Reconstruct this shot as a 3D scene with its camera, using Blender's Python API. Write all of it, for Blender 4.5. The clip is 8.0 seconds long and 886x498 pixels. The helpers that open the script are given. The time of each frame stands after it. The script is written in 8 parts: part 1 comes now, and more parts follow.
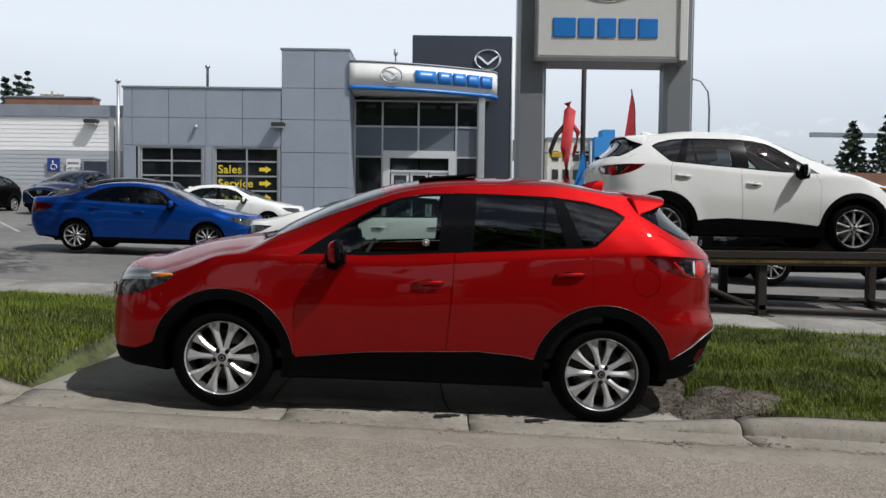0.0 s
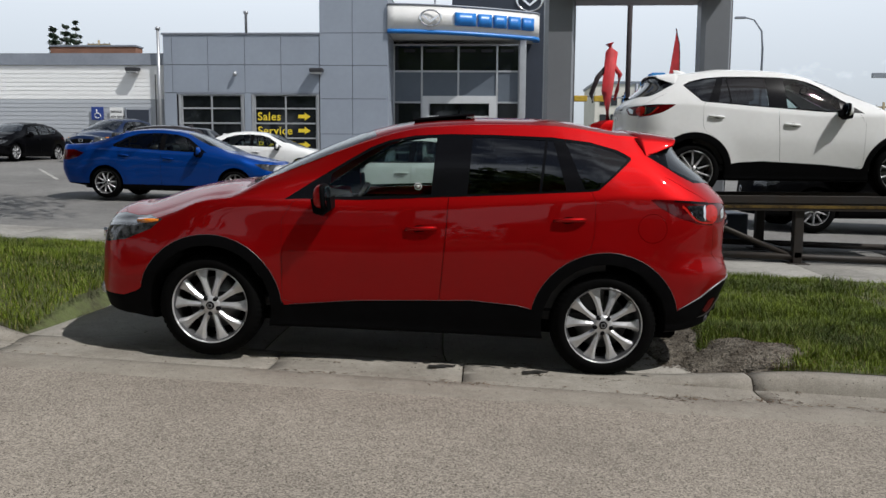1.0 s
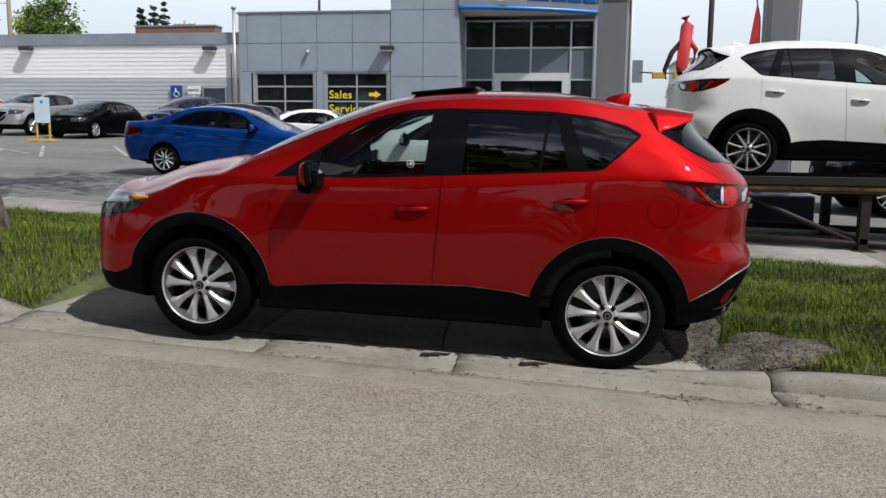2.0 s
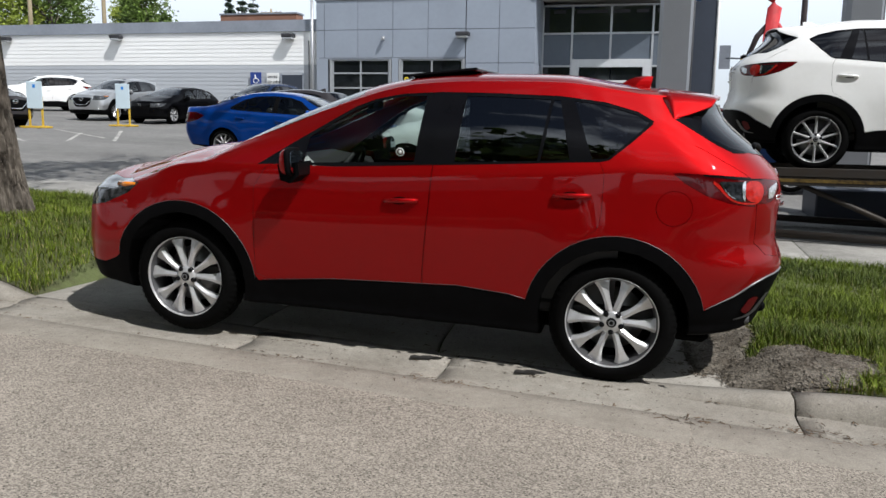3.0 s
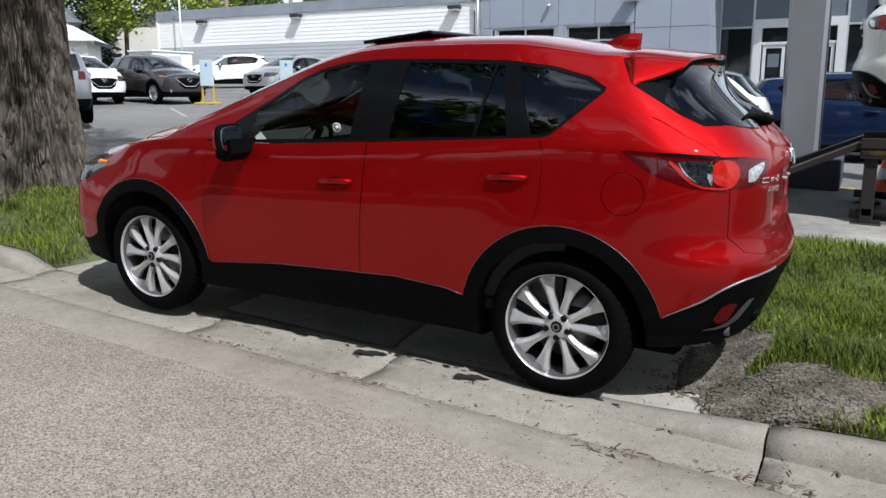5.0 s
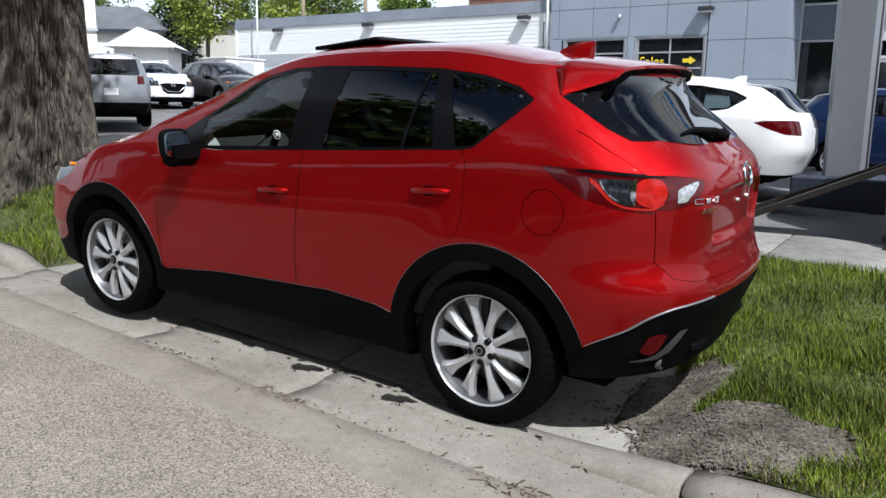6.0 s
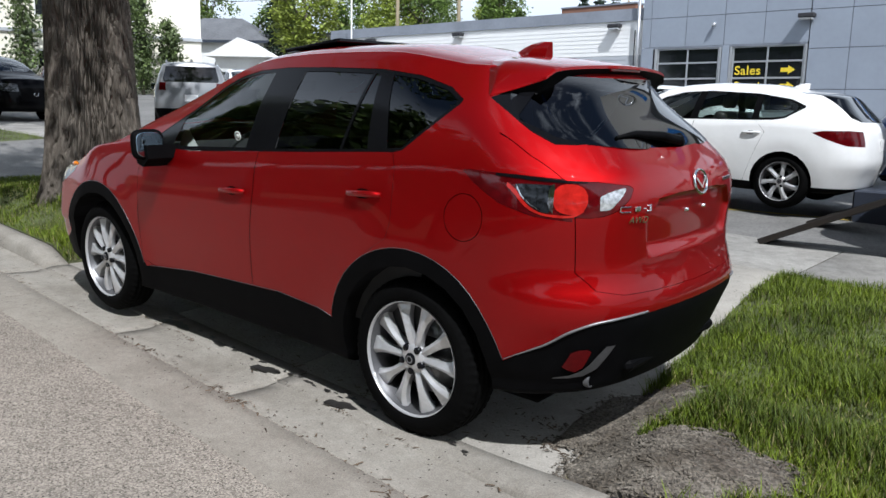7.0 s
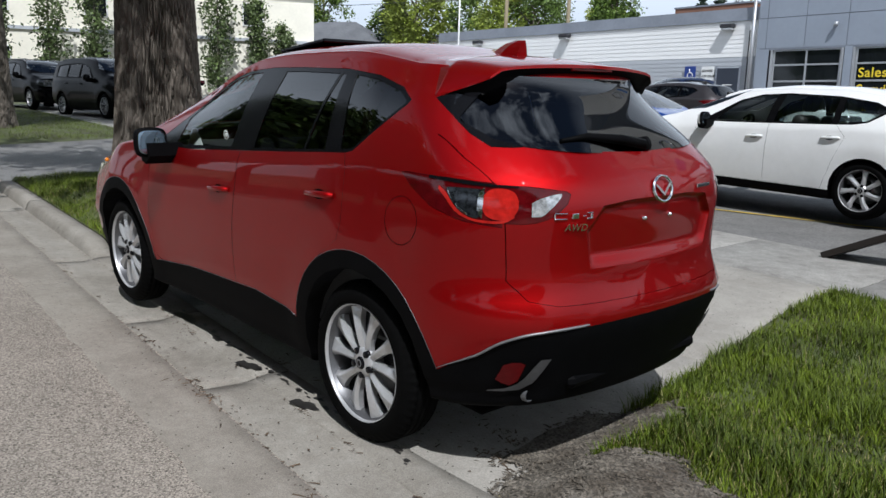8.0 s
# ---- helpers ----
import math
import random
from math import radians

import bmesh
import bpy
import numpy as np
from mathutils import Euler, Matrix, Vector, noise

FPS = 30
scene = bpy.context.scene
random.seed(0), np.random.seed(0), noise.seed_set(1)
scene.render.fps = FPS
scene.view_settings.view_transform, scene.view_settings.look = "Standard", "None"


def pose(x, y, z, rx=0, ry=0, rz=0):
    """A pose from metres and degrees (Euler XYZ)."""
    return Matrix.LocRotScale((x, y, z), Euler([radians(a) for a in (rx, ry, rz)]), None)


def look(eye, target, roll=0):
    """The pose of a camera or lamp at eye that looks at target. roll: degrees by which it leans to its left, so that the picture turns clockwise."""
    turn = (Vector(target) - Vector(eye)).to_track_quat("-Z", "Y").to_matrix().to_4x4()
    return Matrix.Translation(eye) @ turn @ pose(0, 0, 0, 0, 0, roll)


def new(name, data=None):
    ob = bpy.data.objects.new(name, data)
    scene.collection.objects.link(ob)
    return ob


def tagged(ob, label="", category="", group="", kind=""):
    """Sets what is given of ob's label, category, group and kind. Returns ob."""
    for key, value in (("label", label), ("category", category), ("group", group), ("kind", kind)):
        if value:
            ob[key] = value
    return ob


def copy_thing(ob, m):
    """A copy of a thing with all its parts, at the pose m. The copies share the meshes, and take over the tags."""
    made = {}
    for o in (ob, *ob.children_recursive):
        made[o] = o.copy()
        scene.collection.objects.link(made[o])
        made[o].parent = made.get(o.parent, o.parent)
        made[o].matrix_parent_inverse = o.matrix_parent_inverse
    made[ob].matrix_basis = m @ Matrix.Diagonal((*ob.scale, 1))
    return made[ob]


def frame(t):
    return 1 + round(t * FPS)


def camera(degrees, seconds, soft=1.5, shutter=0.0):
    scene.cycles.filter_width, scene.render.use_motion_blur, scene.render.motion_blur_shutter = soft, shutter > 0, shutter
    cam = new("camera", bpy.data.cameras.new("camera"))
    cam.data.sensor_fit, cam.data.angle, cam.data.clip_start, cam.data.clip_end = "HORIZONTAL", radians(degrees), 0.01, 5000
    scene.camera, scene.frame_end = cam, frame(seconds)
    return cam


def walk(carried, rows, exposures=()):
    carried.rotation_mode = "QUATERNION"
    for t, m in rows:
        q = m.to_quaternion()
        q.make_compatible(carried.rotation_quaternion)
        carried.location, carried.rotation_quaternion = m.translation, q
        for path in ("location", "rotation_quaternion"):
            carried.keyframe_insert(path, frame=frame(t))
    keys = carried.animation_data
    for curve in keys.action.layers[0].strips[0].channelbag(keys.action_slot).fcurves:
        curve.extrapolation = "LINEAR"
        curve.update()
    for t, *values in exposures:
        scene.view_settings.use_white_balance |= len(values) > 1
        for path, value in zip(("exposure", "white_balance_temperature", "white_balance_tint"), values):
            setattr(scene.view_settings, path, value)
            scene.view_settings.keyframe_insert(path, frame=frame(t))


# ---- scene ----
cam = camera(58.3, 8.0)
PATH = [
    (0, (0.0, 0.0, 1.472), (0.016, 1.998, 1.386), 0.7),
    (0.5, (0.192, 0.072, 1.464), (0.164, 2.067, 1.321), 0.8),
    (1, (0.368, 0.274, 1.442), (0.267, 2.259, 1.223), 0.4),
    (1.5, (0.624, 0.432, 1.436), (0.482, 2.412, 1.185), 0.1),
    (2, (0.902, 0.637, 1.43), (0.603, 2.596, 1.157), 0.6),
    (3.5, (1.592, 1.404, 1.43), (1.013, 3.291, 1.109), 0.7),
    (4, (1.833, 1.655, 1.417), (1.143, 3.501, 1.077), 0.3),
    (5.3, (2.635, 2.277, 1.445), (1.657, 3.98, 1.066), 0.4),
    (5.5, (2.732, 2.387, 1.436), (1.733, 4.08, 1.066), 0.9),
    (6, (2.982, 2.647, 1.441), (1.886, 4.281, 1.084), 0.9),
    (6.5, (3.276, 2.902, 1.438), (2.067, 4.455, 1.081), 1.1),
    (7, (3.502, 3.169, 1.418), (2.211, 4.659, 1.08), 1.3),
    (7.5, (3.705, 3.431, 1.431), (2.32, 4.837, 1.105), 1.3),
    (8, (3.925, 3.715, 1.429), (2.437, 5.008, 1.089), 1.7),
]
walk(cam, [(t, look(eye, target, roll)) for t, eye, target, roll in PATH], [(0, -0.42, 6300, 10), (1.0, -0.42, 6300, 10), (2.0, -0.24, 6250, 10), (3.5, 0.05, 6200, 10), (4.5, 0.12, 6100, 10), (6.0, 0.18, 5900, 10), (7.0, 0.08, 5900, 10), (8.0, -0.23, 5900, 10)])

# ---- light ----
SUN_AZ, SUN_EL = -31.0, 52.8          # degrees from +x, and above the horizon
world = bpy.data.worlds.new("sky")
scene.world = world
world.use_nodes = True


def sky_nodes():
    nt = world.node_tree
    nt.nodes.clear()
    out = nt.nodes.new("ShaderNodeOutputWorld")
    bg = nt.nodes.new("ShaderNodeBackground")
    sky = nt.nodes.new("ShaderNodeTexSky")
    sky.sky_type, sky.sun_disc = "NISHITA", False
    sky.sun_elevation, sky.sun_rotation = radians(SUN_EL), radians(90 - SUN_AZ)
    sky.air_density, sky.dust_density, sky.ozone_density = 1.0, 1.5, 1.0
    co = nt.nodes.new("ShaderNodeTexCoord")
    mp = nt.nodes.new("ShaderNodeMapping")
    mp.inputs["Scale"].default_value = (1.0, 1.0, 1.7)
    n1 = nt.nodes.new("ShaderNodeTexNoise")
    n1.inputs["Scale"].default_value, n1.inputs["Detail"].default_value, n1.inputs["Roughness"].default_value = 3.4, 8, 0.60
    rp = nt.nodes.new("ShaderNodeValToRGB")
    rp.color_ramp.elements[0].position, rp.color_ramp.elements[1].position = 0.52, 0.68
    rp.color_ramp.elements[0].color, rp.color_ramp.elements[1].color = (0.0, 0.0, 0.0, 1), (0.85, 0.85, 0.85, 1)
    mix = nt.nodes.new("ShaderNodeMix")
    mix.data_type = "RGBA"
    mix.inputs[7].default_value = (26.6, 28.4, 30.2, 1)
    nt.links.new(co.outputs["Generated"], mp.inputs[0])
    nt.links.new(mp.outputs[0], n1.inputs["Vector"])
    nt.links.new(n1.outputs["Fac"], rp.inputs[0])
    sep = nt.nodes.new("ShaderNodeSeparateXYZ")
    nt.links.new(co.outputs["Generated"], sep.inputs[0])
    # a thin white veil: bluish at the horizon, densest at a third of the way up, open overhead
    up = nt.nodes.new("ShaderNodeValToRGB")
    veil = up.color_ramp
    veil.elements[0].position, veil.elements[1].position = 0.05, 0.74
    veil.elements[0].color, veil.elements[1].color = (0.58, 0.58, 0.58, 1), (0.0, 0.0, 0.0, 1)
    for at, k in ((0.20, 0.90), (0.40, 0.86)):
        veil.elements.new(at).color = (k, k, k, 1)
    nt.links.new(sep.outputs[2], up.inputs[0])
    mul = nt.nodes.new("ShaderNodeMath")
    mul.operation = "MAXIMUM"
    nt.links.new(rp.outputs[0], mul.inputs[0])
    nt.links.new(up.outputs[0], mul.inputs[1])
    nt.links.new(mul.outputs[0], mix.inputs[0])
    nt.links.new(sky.outputs[0], mix.inputs[6])
    nt.links.new(mix.outputs[2], bg.inputs[0])
    bg.inputs[1].default_value = 0.045
    nt.links.new(bg.outputs[0], out.inputs[0])


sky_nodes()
sun = new("sun", bpy.data.lights.new("sun", "SUN"))
sun.data.energy, sun.data.angle, sun.data.color = 5.0, radians(0.6), (1.0, 0.968, 0.92)
sun.matrix_world = look((30 * math.cos(radians(SUN_EL)) * math.cos(radians(SUN_AZ)), 30 * math.cos(radians(SUN_EL)) * math.sin(radians(SUN_AZ)), 30 * math.sin(radians(SUN_EL))), (0, 0, 0))


# ---- materials ----
def surf(name, col, rough=0.6, metal=0.0, var=0.15, scale=3.0, bump=0.0, bscale=60.0, coat=0.0, spec=0.5, dark=None, speck=0.0, speckscale=90.0, island=0.0, stretch=(1, 1, 1), croug=0.03, dots=0.0):
    """A surface with variation at two scales, optional relief, specks and a second tint."""
    m = bpy.data.materials.new(name)
    m.use_nodes = True
    nt = m.node_tree
    b = nt.nodes["Principled BSDF"]
    b.inputs["Roughness"].default_value, b.inputs["Metallic"].default_value = rough, metal
    b.inputs["Coat Weight"].default_value, b.inputs["Coat Roughness"].default_value = coat, croug
    b.inputs["Specular IOR Level"].default_value = spec
    co = nt.nodes.new("ShaderNodeTexCoord")
    mp = nt.nodes.new("ShaderNodeMapping")
    mp.inputs["Scale"].default_value = stretch
    nt.links.new(co.outputs["Object"], mp.inputs[0])
    lo, hi = dark or tuple(c * (1 - var) for c in col), tuple(min(1, c * (1 + var)) for c in col)

    def noise_tex(s, detail=5):
        n = nt.nodes.new("ShaderNodeTexNoise")
        n.inputs["Scale"].default_value, n.inputs["Detail"].default_value = s, detail
        nt.links.new(mp.outputs[0], n.inputs["Vector"])
        return n

    a, c = noise_tex(scale), noise_tex(scale * 9)
    add = nt.nodes.new("ShaderNodeMath")
    add.operation = "MULTIPLY_ADD"
    nt.links.new(c.outputs["Fac"], add.inputs[0])
    add.inputs[1].default_value = 0.5
    nt.links.new(a.outputs["Fac"], add.inputs[2])
    ramp = nt.nodes.new("ShaderNodeValToRGB")
    ramp.color_ramp.elements[0].position, ramp.color_ramp.elements[1].position = 0.55, 0.95
    ramp.color_ramp.elements[0].color, ramp.color_ramp.elements[1].color = (*lo, 1), (*hi, 1)
    nt.links.new(add.outputs[0], ramp.inputs[0])
    colour = ramp.outputs[0]
    if speck:
        v = nt.nodes.new("ShaderNodeTexVoronoi")
        v.inputs["Scale"].default_value = speckscale
        nt.links.new(mp.outputs[0], v.inputs["Vector"])
        hsv = nt.nodes.new("ShaderNodeSeparateColor")
        nt.links.new(v.outputs["Color"], hsv.inputs[0])
        mr = nt.nodes.new("ShaderNodeMapRange")
        mr.inputs[3].default_value, mr.inputs[4].default_value = 1 - speck, 1 + speck
        nt.links.new(hsv.outputs[0], mr.inputs[0])
        mu = nt.nodes.new("ShaderNodeMix")
        mu.data_type, mu.blend_type = "RGBA", "MULTIPLY"
        mu.inputs[0].default_value = 1.0
        nt.links.new(colour, mu.inputs[6])
        nt.links.new(mr.outputs[0], mu.inputs[7])
        colour = mu.outputs[2]
    if dots:
        v = nt.nodes.new("ShaderNodeTexVoronoi")
        v.inputs["Scale"].default_value = 62.0
        nt.links.new(mp.outputs[0], v.inputs["Vector"])
        pick = nt.nodes.new("ShaderNodeSeparateColor")
        nt.links.new(v.outputs["Color"], pick.inputs[0])
        few = nt.nodes.new("ShaderNodeMath")
        few.operation, few.inputs[1].default_value = "LESS_THAN", dots
        nt.links.new(pick.outputs[1], few.inputs[0])
        near = nt.nodes.new("ShaderNodeMath")
        near.operation, near.inputs[1].default_value = "LESS_THAN", 0.30
        nt.links.new(v.outputs["Distance"], near.inputs[0])
        both = nt.nodes.new("ShaderNodeMath")
        both.operation = "MULTIPLY"
        nt.links.new(few.outputs[0], both.inputs[0])
        nt.links.new(near.outputs[0], both.inputs[1])
        mu = nt.nodes.new("ShaderNodeMix")
        mu.data_type = "RGBA"
        mu.inputs[7].default_value = (0.075, 0.066, 0.055, 1)
        nt.links.new(both.outputs[0], mu.inputs[0])
        nt.links.new(colour, mu.inputs[6])
        colour = mu.outputs[2]
    if island:
        g = nt.nodes.new("ShaderNodeNewGeometry")
        mr = nt.nodes.new("ShaderNodeMapRange")
        mr.inputs[3].default_value, mr.inputs[4].default_value = 1 - island, 1 + island
        nt.links.new(g.outputs["Random Per Island"], mr.inputs[0])
        mu = nt.nodes.new("ShaderNodeMix")
        mu.data_type, mu.blend_type = "RGBA", "MULTIPLY"
        mu.inputs[0].default_value = 1.0
        nt.links.new(colour, mu.inputs[6])
        nt.links.new(mr.outputs[0], mu.inputs[7])
        colour = mu.outputs[2]
    nt.links.new(colour, b.inputs["Base Color"])
    if bump:
        n = noise_tex(bscale, 3)
        bp = nt.nodes.new("ShaderNodeBump")
        bp.inputs["Strength"].default_value, bp.inputs["Distance"].default_value = bump, 0.6 / bscale
        nt.links.new(n.outputs["Fac"], bp.inputs["Height"])
        nt.links.new(bp.outputs[0], b.inputs["Normal"])
    return m


def glass(name, tint, gloss=1.0, ior=1.55):
    """A thin pane: what is behind it through a tint, and a mirror film that grows at grazing angles."""
    m = bpy.data.materials.new(name)
    m.use_nodes = True
    nt = m.node_tree
    nt.nodes.clear()
    out, mix = nt.nodes.new("ShaderNodeOutputMaterial"), nt.nodes.new("ShaderNodeMixShader")
    tr, gl, fr = nt.nodes.new("ShaderNodeBsdfTransparent"), nt.nodes.new("ShaderNodeBsdfGlossy"), nt.nodes.new("ShaderNodeFresnel")
    tr.inputs[0].default_value, gl.inputs["Roughness"].default_value = (*tint, 1), 0.01
    gl.inputs[0].default_value = (gloss, gloss, gloss, 1)
    fr.inputs[0].default_value = ior
    nt.links.new(fr.outputs[0], mix.inputs[0])
    nt.links.new(tr.outputs[0], mix.inputs[1])
    nt.links.new(gl.outputs[0], mix.inputs[2])
    nt.links.new(mix.outputs[0], out.inputs[0])
    return m


def paint(name, col, metal=0.0, rough=0.45, coat=0.9):
    m = surf(name, col, rough, metal, 0.03, 2.0, 0.04, 900.0, coat, 0.08 if coat > 0.5 else 0.02, croug=0.02)
    m.node_tree.nodes["Principled BSDF"].inputs["Coat IOR"].default_value = 1.34
    return m


M = {
    "asphalt": surf("asphalt", (0.262, 0.232, 0.196), 0.95, 0, 0.12, 0.9, 0.55, 110, speck=0.50, speckscale=150, spec=0.2, dots=0.22),
    "pan": surf("worn_pan_concrete", (0.268, 0.244, 0.208), 0.94, 0, 0.10, 2.2, 0.3, 120, speck=0.16, speckscale=220, dark=(0.215, 0.192, 0.162), spec=0.2, dots=0.06),
    "lot": surf("lot_asphalt", (0.165, 0.160, 0.152), 0.9, 0, 0.22, 0.35, 0.3, 50, speck=0.25, speckscale=60),
    "concrete": surf("concrete", (0.310, 0.292, 0.260), 0.92, 0, 0.17, 1.3, 0.45, 45, speck=0.12, speckscale=190, dark=(0.27, 0.252, 0.222), spec=0.2, dots=0.05),
    "gutter": surf("gutter_concrete", (0.280, 0.260, 0.226), 0.94, 0, 0.12, 1.6, 0.35, 85, speck=0.15, speckscale=190, dark=(0.215, 0.195, 0.165), spec=0.2, dots=0.05),
    "walk": surf("sidewalk_concrete", (0.32, 0.31, 0.285), 0.9, 0, 0.12, 1.0, 0.25, 45, speck=0.14, speckscale=90, dark=(0.20, 0.19, 0.175), spec=0.2),
    "soil": surf("turf_soil", (0.07, 0.085, 0.03), 0.95, 0, 0.4, 2.2, 0.8, 25, dark=(0.045, 0.04, 0.022)),
    "earth": surf("earth", (0.10, 0.11, 0.055), 0.95, 0, 0.3, 0.1, 0.3, 3),
    "dirt": surf("gravel_dirt", (0.135, 0.119, 0.097), 0.95, 0, 0.25, 5.0, 1.0, 90, speck=0.55, speckscale=110, dark=(0.070, 0.057, 0.042)),
    "red": paint("red_paint", (0.335, 0.0032, 0.0042), 0.90, 0.56),
    "white": paint("white_paint", (0.80, 0.80, 0.79), 0.0, 0.4),
    "blue": paint("blue_paint", (0.003, 0.055, 0.30), 0.55, 0.36),
    "navy": paint("navy_paint", (0.010, 0.022, 0.065), 0.3, 0.4),
    "black": paint("black_paint", (0.002, 0.002, 0.0025), 0.0, 0.4, 0.35),
    "silver": paint("silver_paint", (0.46, 0.47, 0.48), 0.7, 0.38),
    "grey": paint("grey_paint", (0.055, 0.05, 0.052), 0.5, 0.4),
    "bronze": paint("bronze_paint", (0.30, 0.305, 0.315), 0.6, 0.4),
    "maroon": paint("maroon_paint", (0.045, 0.005, 0.008), 0.3, 0.4),
    "plastic": surf("black_plastic", (0.0030, 0.0030, 0.0034), 0.6, 0, 0.2, 12, 0.15, 400, spec=0.04),
    "gloss": surf("gloss_black_trim", (0.005, 0.005, 0.006), 0.15, 0, 0.1, 8, spec=0.16),
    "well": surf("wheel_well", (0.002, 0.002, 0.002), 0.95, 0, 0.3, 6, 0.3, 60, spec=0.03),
    "rubber": surf("tyre_rubber", (0.0025, 0.0025, 0.0025), 0.75, 0, 0.25, 9, 0.25, 160, spec=0.05),
    "alloy": surf("alloy", (0.58, 0.58, 0.585), 0.30, 0.55, 0.06, 7),
    "alloy_dark": surf("alloy_pocket", (0.12, 0.12, 0.125), 0.4, 0.6, 0.15, 9),
    "chrome": surf("chrome", (0.8, 0.8, 0.81), 0.12, 1.0, 0.05, 9),
    "satin": surf("satin_metal_strip", (0.24, 0.24, 0.25), 0.42, 0.6, 0.06, 9),
    "steel": surf("brake_steel", (0.25, 0.25, 0.25), 0.4, 0.9, 0.2, 12),
    "lampred": surf("red_lens", (0.075, 0.0015, 0.003), 0.10, 0, 0.3, 25, spec=0.15, coat=0.6),
    "lampbright": surf("bright_red_lens", (0.42, 0.014, 0.010), 0.15, 0, 0.25, 45, spec=0.1, coat=0.6),
    "lampclear": surf("clear_lens", (0.42, 0.43, 0.44), 0.07, 0.4, 0.5, 60, coat=1.0),
    "headlens": surf("head_lamp_lens", (0.05, 0.052, 0.055), 0.08, 0.3, 0.9, 24, coat=0.35),
    "reflex": surf("red_reflector", (0.085, 0.002, 0.003), 0.35, 0, 0.15, 60, coat=0.1, spec=0.15),
    "lampdark": surf("smoked_lens", (0.03, 0.034, 0.04), 0.08, 0.5, 0.7, 50, coat=0.3, spec=0.3),
    "amber": surf("amber_lens", (0.75, 0.22, 0.01), 0.12, 0, 0.1, 20, coat=1.0),
    "cabin": surf("cabin_trim", (0.02, 0.02, 0.021), 0.75, 0, 0.2, 8, 0.1, 200),
    "cabin_light": surf("headliner", (0.28, 0.27, 0.25), 0.9, 0, 0.1, 8),
    "seat": surf("seat_leather", (0.024, 0.023, 0.022), 0.5, 0, 0.2, 12, 0.1, 120),
    "paper": surf("white_paper", (0.78, 0.78, 0.76), 0.8, 0, 0.05, 10),
    "clear": glass("clear_glass", (0.62, 0.70, 0.68)),
    "privacy": glass("privacy_glass", (0.060, 0.068, 0.082), 1.0, 1.85),
    "van_glass": glass("dark_van_glass", (0.06, 0.065, 0.07), 1.0, 1.25),
    "screen_glass": glass("windscreen_glass", (0.55, 0.62, 0.62), 1.0, 2.5),
    "panel": surf("grey_cladding_panel", (0.30, 0.335, 0.395), 0.45, 0.1, 0.05, 0.5, 0.05, 30),
    "panel_dark": surf("slate_cladding", (0.035, 0.043, 0.062), 0.5, 0.1, 0.1, 0.5, 0.05, 30),
    "joint": surf("panel_joint", (0.03, 0.03, 0.035), 0.8, 0, 0.1, 3),
    "siding_white": surf("white_siding", (0.86, 0.86, 0.85), 0.6, 0, 0.05, 0.6, 0.1, 20, stretch=(0.2, 1, 2)),
    "siding_grey": surf("grey_siding", (0.43, 0.45, 0.48), 0.6, 0, 0.07, 0.6, 0.1, 20, stretch=(0.2, 1, 2)),
    "coping": surf("blue_grey_coping", (0.24, 0.26, 0.30), 0.5, 0.2, 0.12, 0.7),
    "fascia": surf("white_fascia", (0.72, 0.71, 0.69), 0.4, 0, 0.04, 1.0),
    "signnavy": surf("navy_sign", (0.02, 0.05, 0.24), 0.4, 0, 0.05, 3),
    "signblue": surf("sign_blue", (0.02, 0.19, 0.58), 0.35, 0, 0.05, 3),
    "alu": surf("aluminium_frame", (0.50, 0.51, 0.53), 0.4, 0.6, 0.06, 3),
    "white_frame": surf("pale_door_frame", (0.62, 0.63, 0.64), 0.45, 0.2, 0.05, 3),
    "shopglass": surf("dark_shop_glass", (0.010, 0.012, 0.014), 0.05, 0, 0.2, 0.7, spec=0.6),
    "spandrel": surf("grey_spandrel_glass", (0.13, 0.15, 0.18), 0.15, 0, 0.06, 0.7),
    "yellow": surf("yellow_vinyl", (0.80, 0.60, 0.03), 0.5, 0, 0.05, 3),
    "yellow_steel": surf("yellow_painted_steel", (0.55, 0.36, 0.03), 0.6, 0, 0.15, 5),
    "board_blue": surf("pale_blue_board", (0.50, 0.60, 0.66), 0.5, 0, 0.05, 3),
    "white_sign": surf("white_sign_face", (0.78, 0.78, 0.77), 0.5, 0, 0.04, 3),
    "pylon": surf("grey_pylon_metal", (0.25, 0.26, 0.28), 0.38, 0.35, 0.05, 0.7),
    "sign_face": surf("pale_sign_face", (0.62, 0.61, 0.59), 0.45, 0, 0.04, 0.8),
    "ramp_steel": surf("rusty_black_steel", (0.022, 0.020, 0.019), 0.6, 0.4, 0.3, 3.0, 0.2, 60, dark=(0.03, 0.022, 0.016)),
    "brick_far": surf("brown_brick", (0.24, 0.12, 0.08), 0.85, 0, 0.15, 1.0),
    "bark": surf("furrowed_bark", (0.135, 0.117, 0.097), 0.95, 0, 0.25, 22.0, 1.0, 110, stretch=(1, 1, 0.22), dark=(0.065, 0.055, 0.045), spec=0.1),
    "rust_yellow": surf("rusty_yellow_paint", (0.13, 0.085, 0.022), 0.8, 0, 0.3, 2.5, 0.3, 40, dark=(0.02, 0.014, 0.010), spec=0.15),
    "leaf": surf("leaf_green", (0.095, 0.15, 0.022), 0.6, 0, 0.3, 0.5, island=0.45),
    "leaf_light": surf("leaf_yellow_green", (0.22, 0.27, 0.035), 0.6, 0, 0.3, 0.5, island=0.4),
    "needle": surf("spruce_needles", (0.022, 0.042, 0.022), 0.7, 0, 0.3, 0.5, island=0.45),
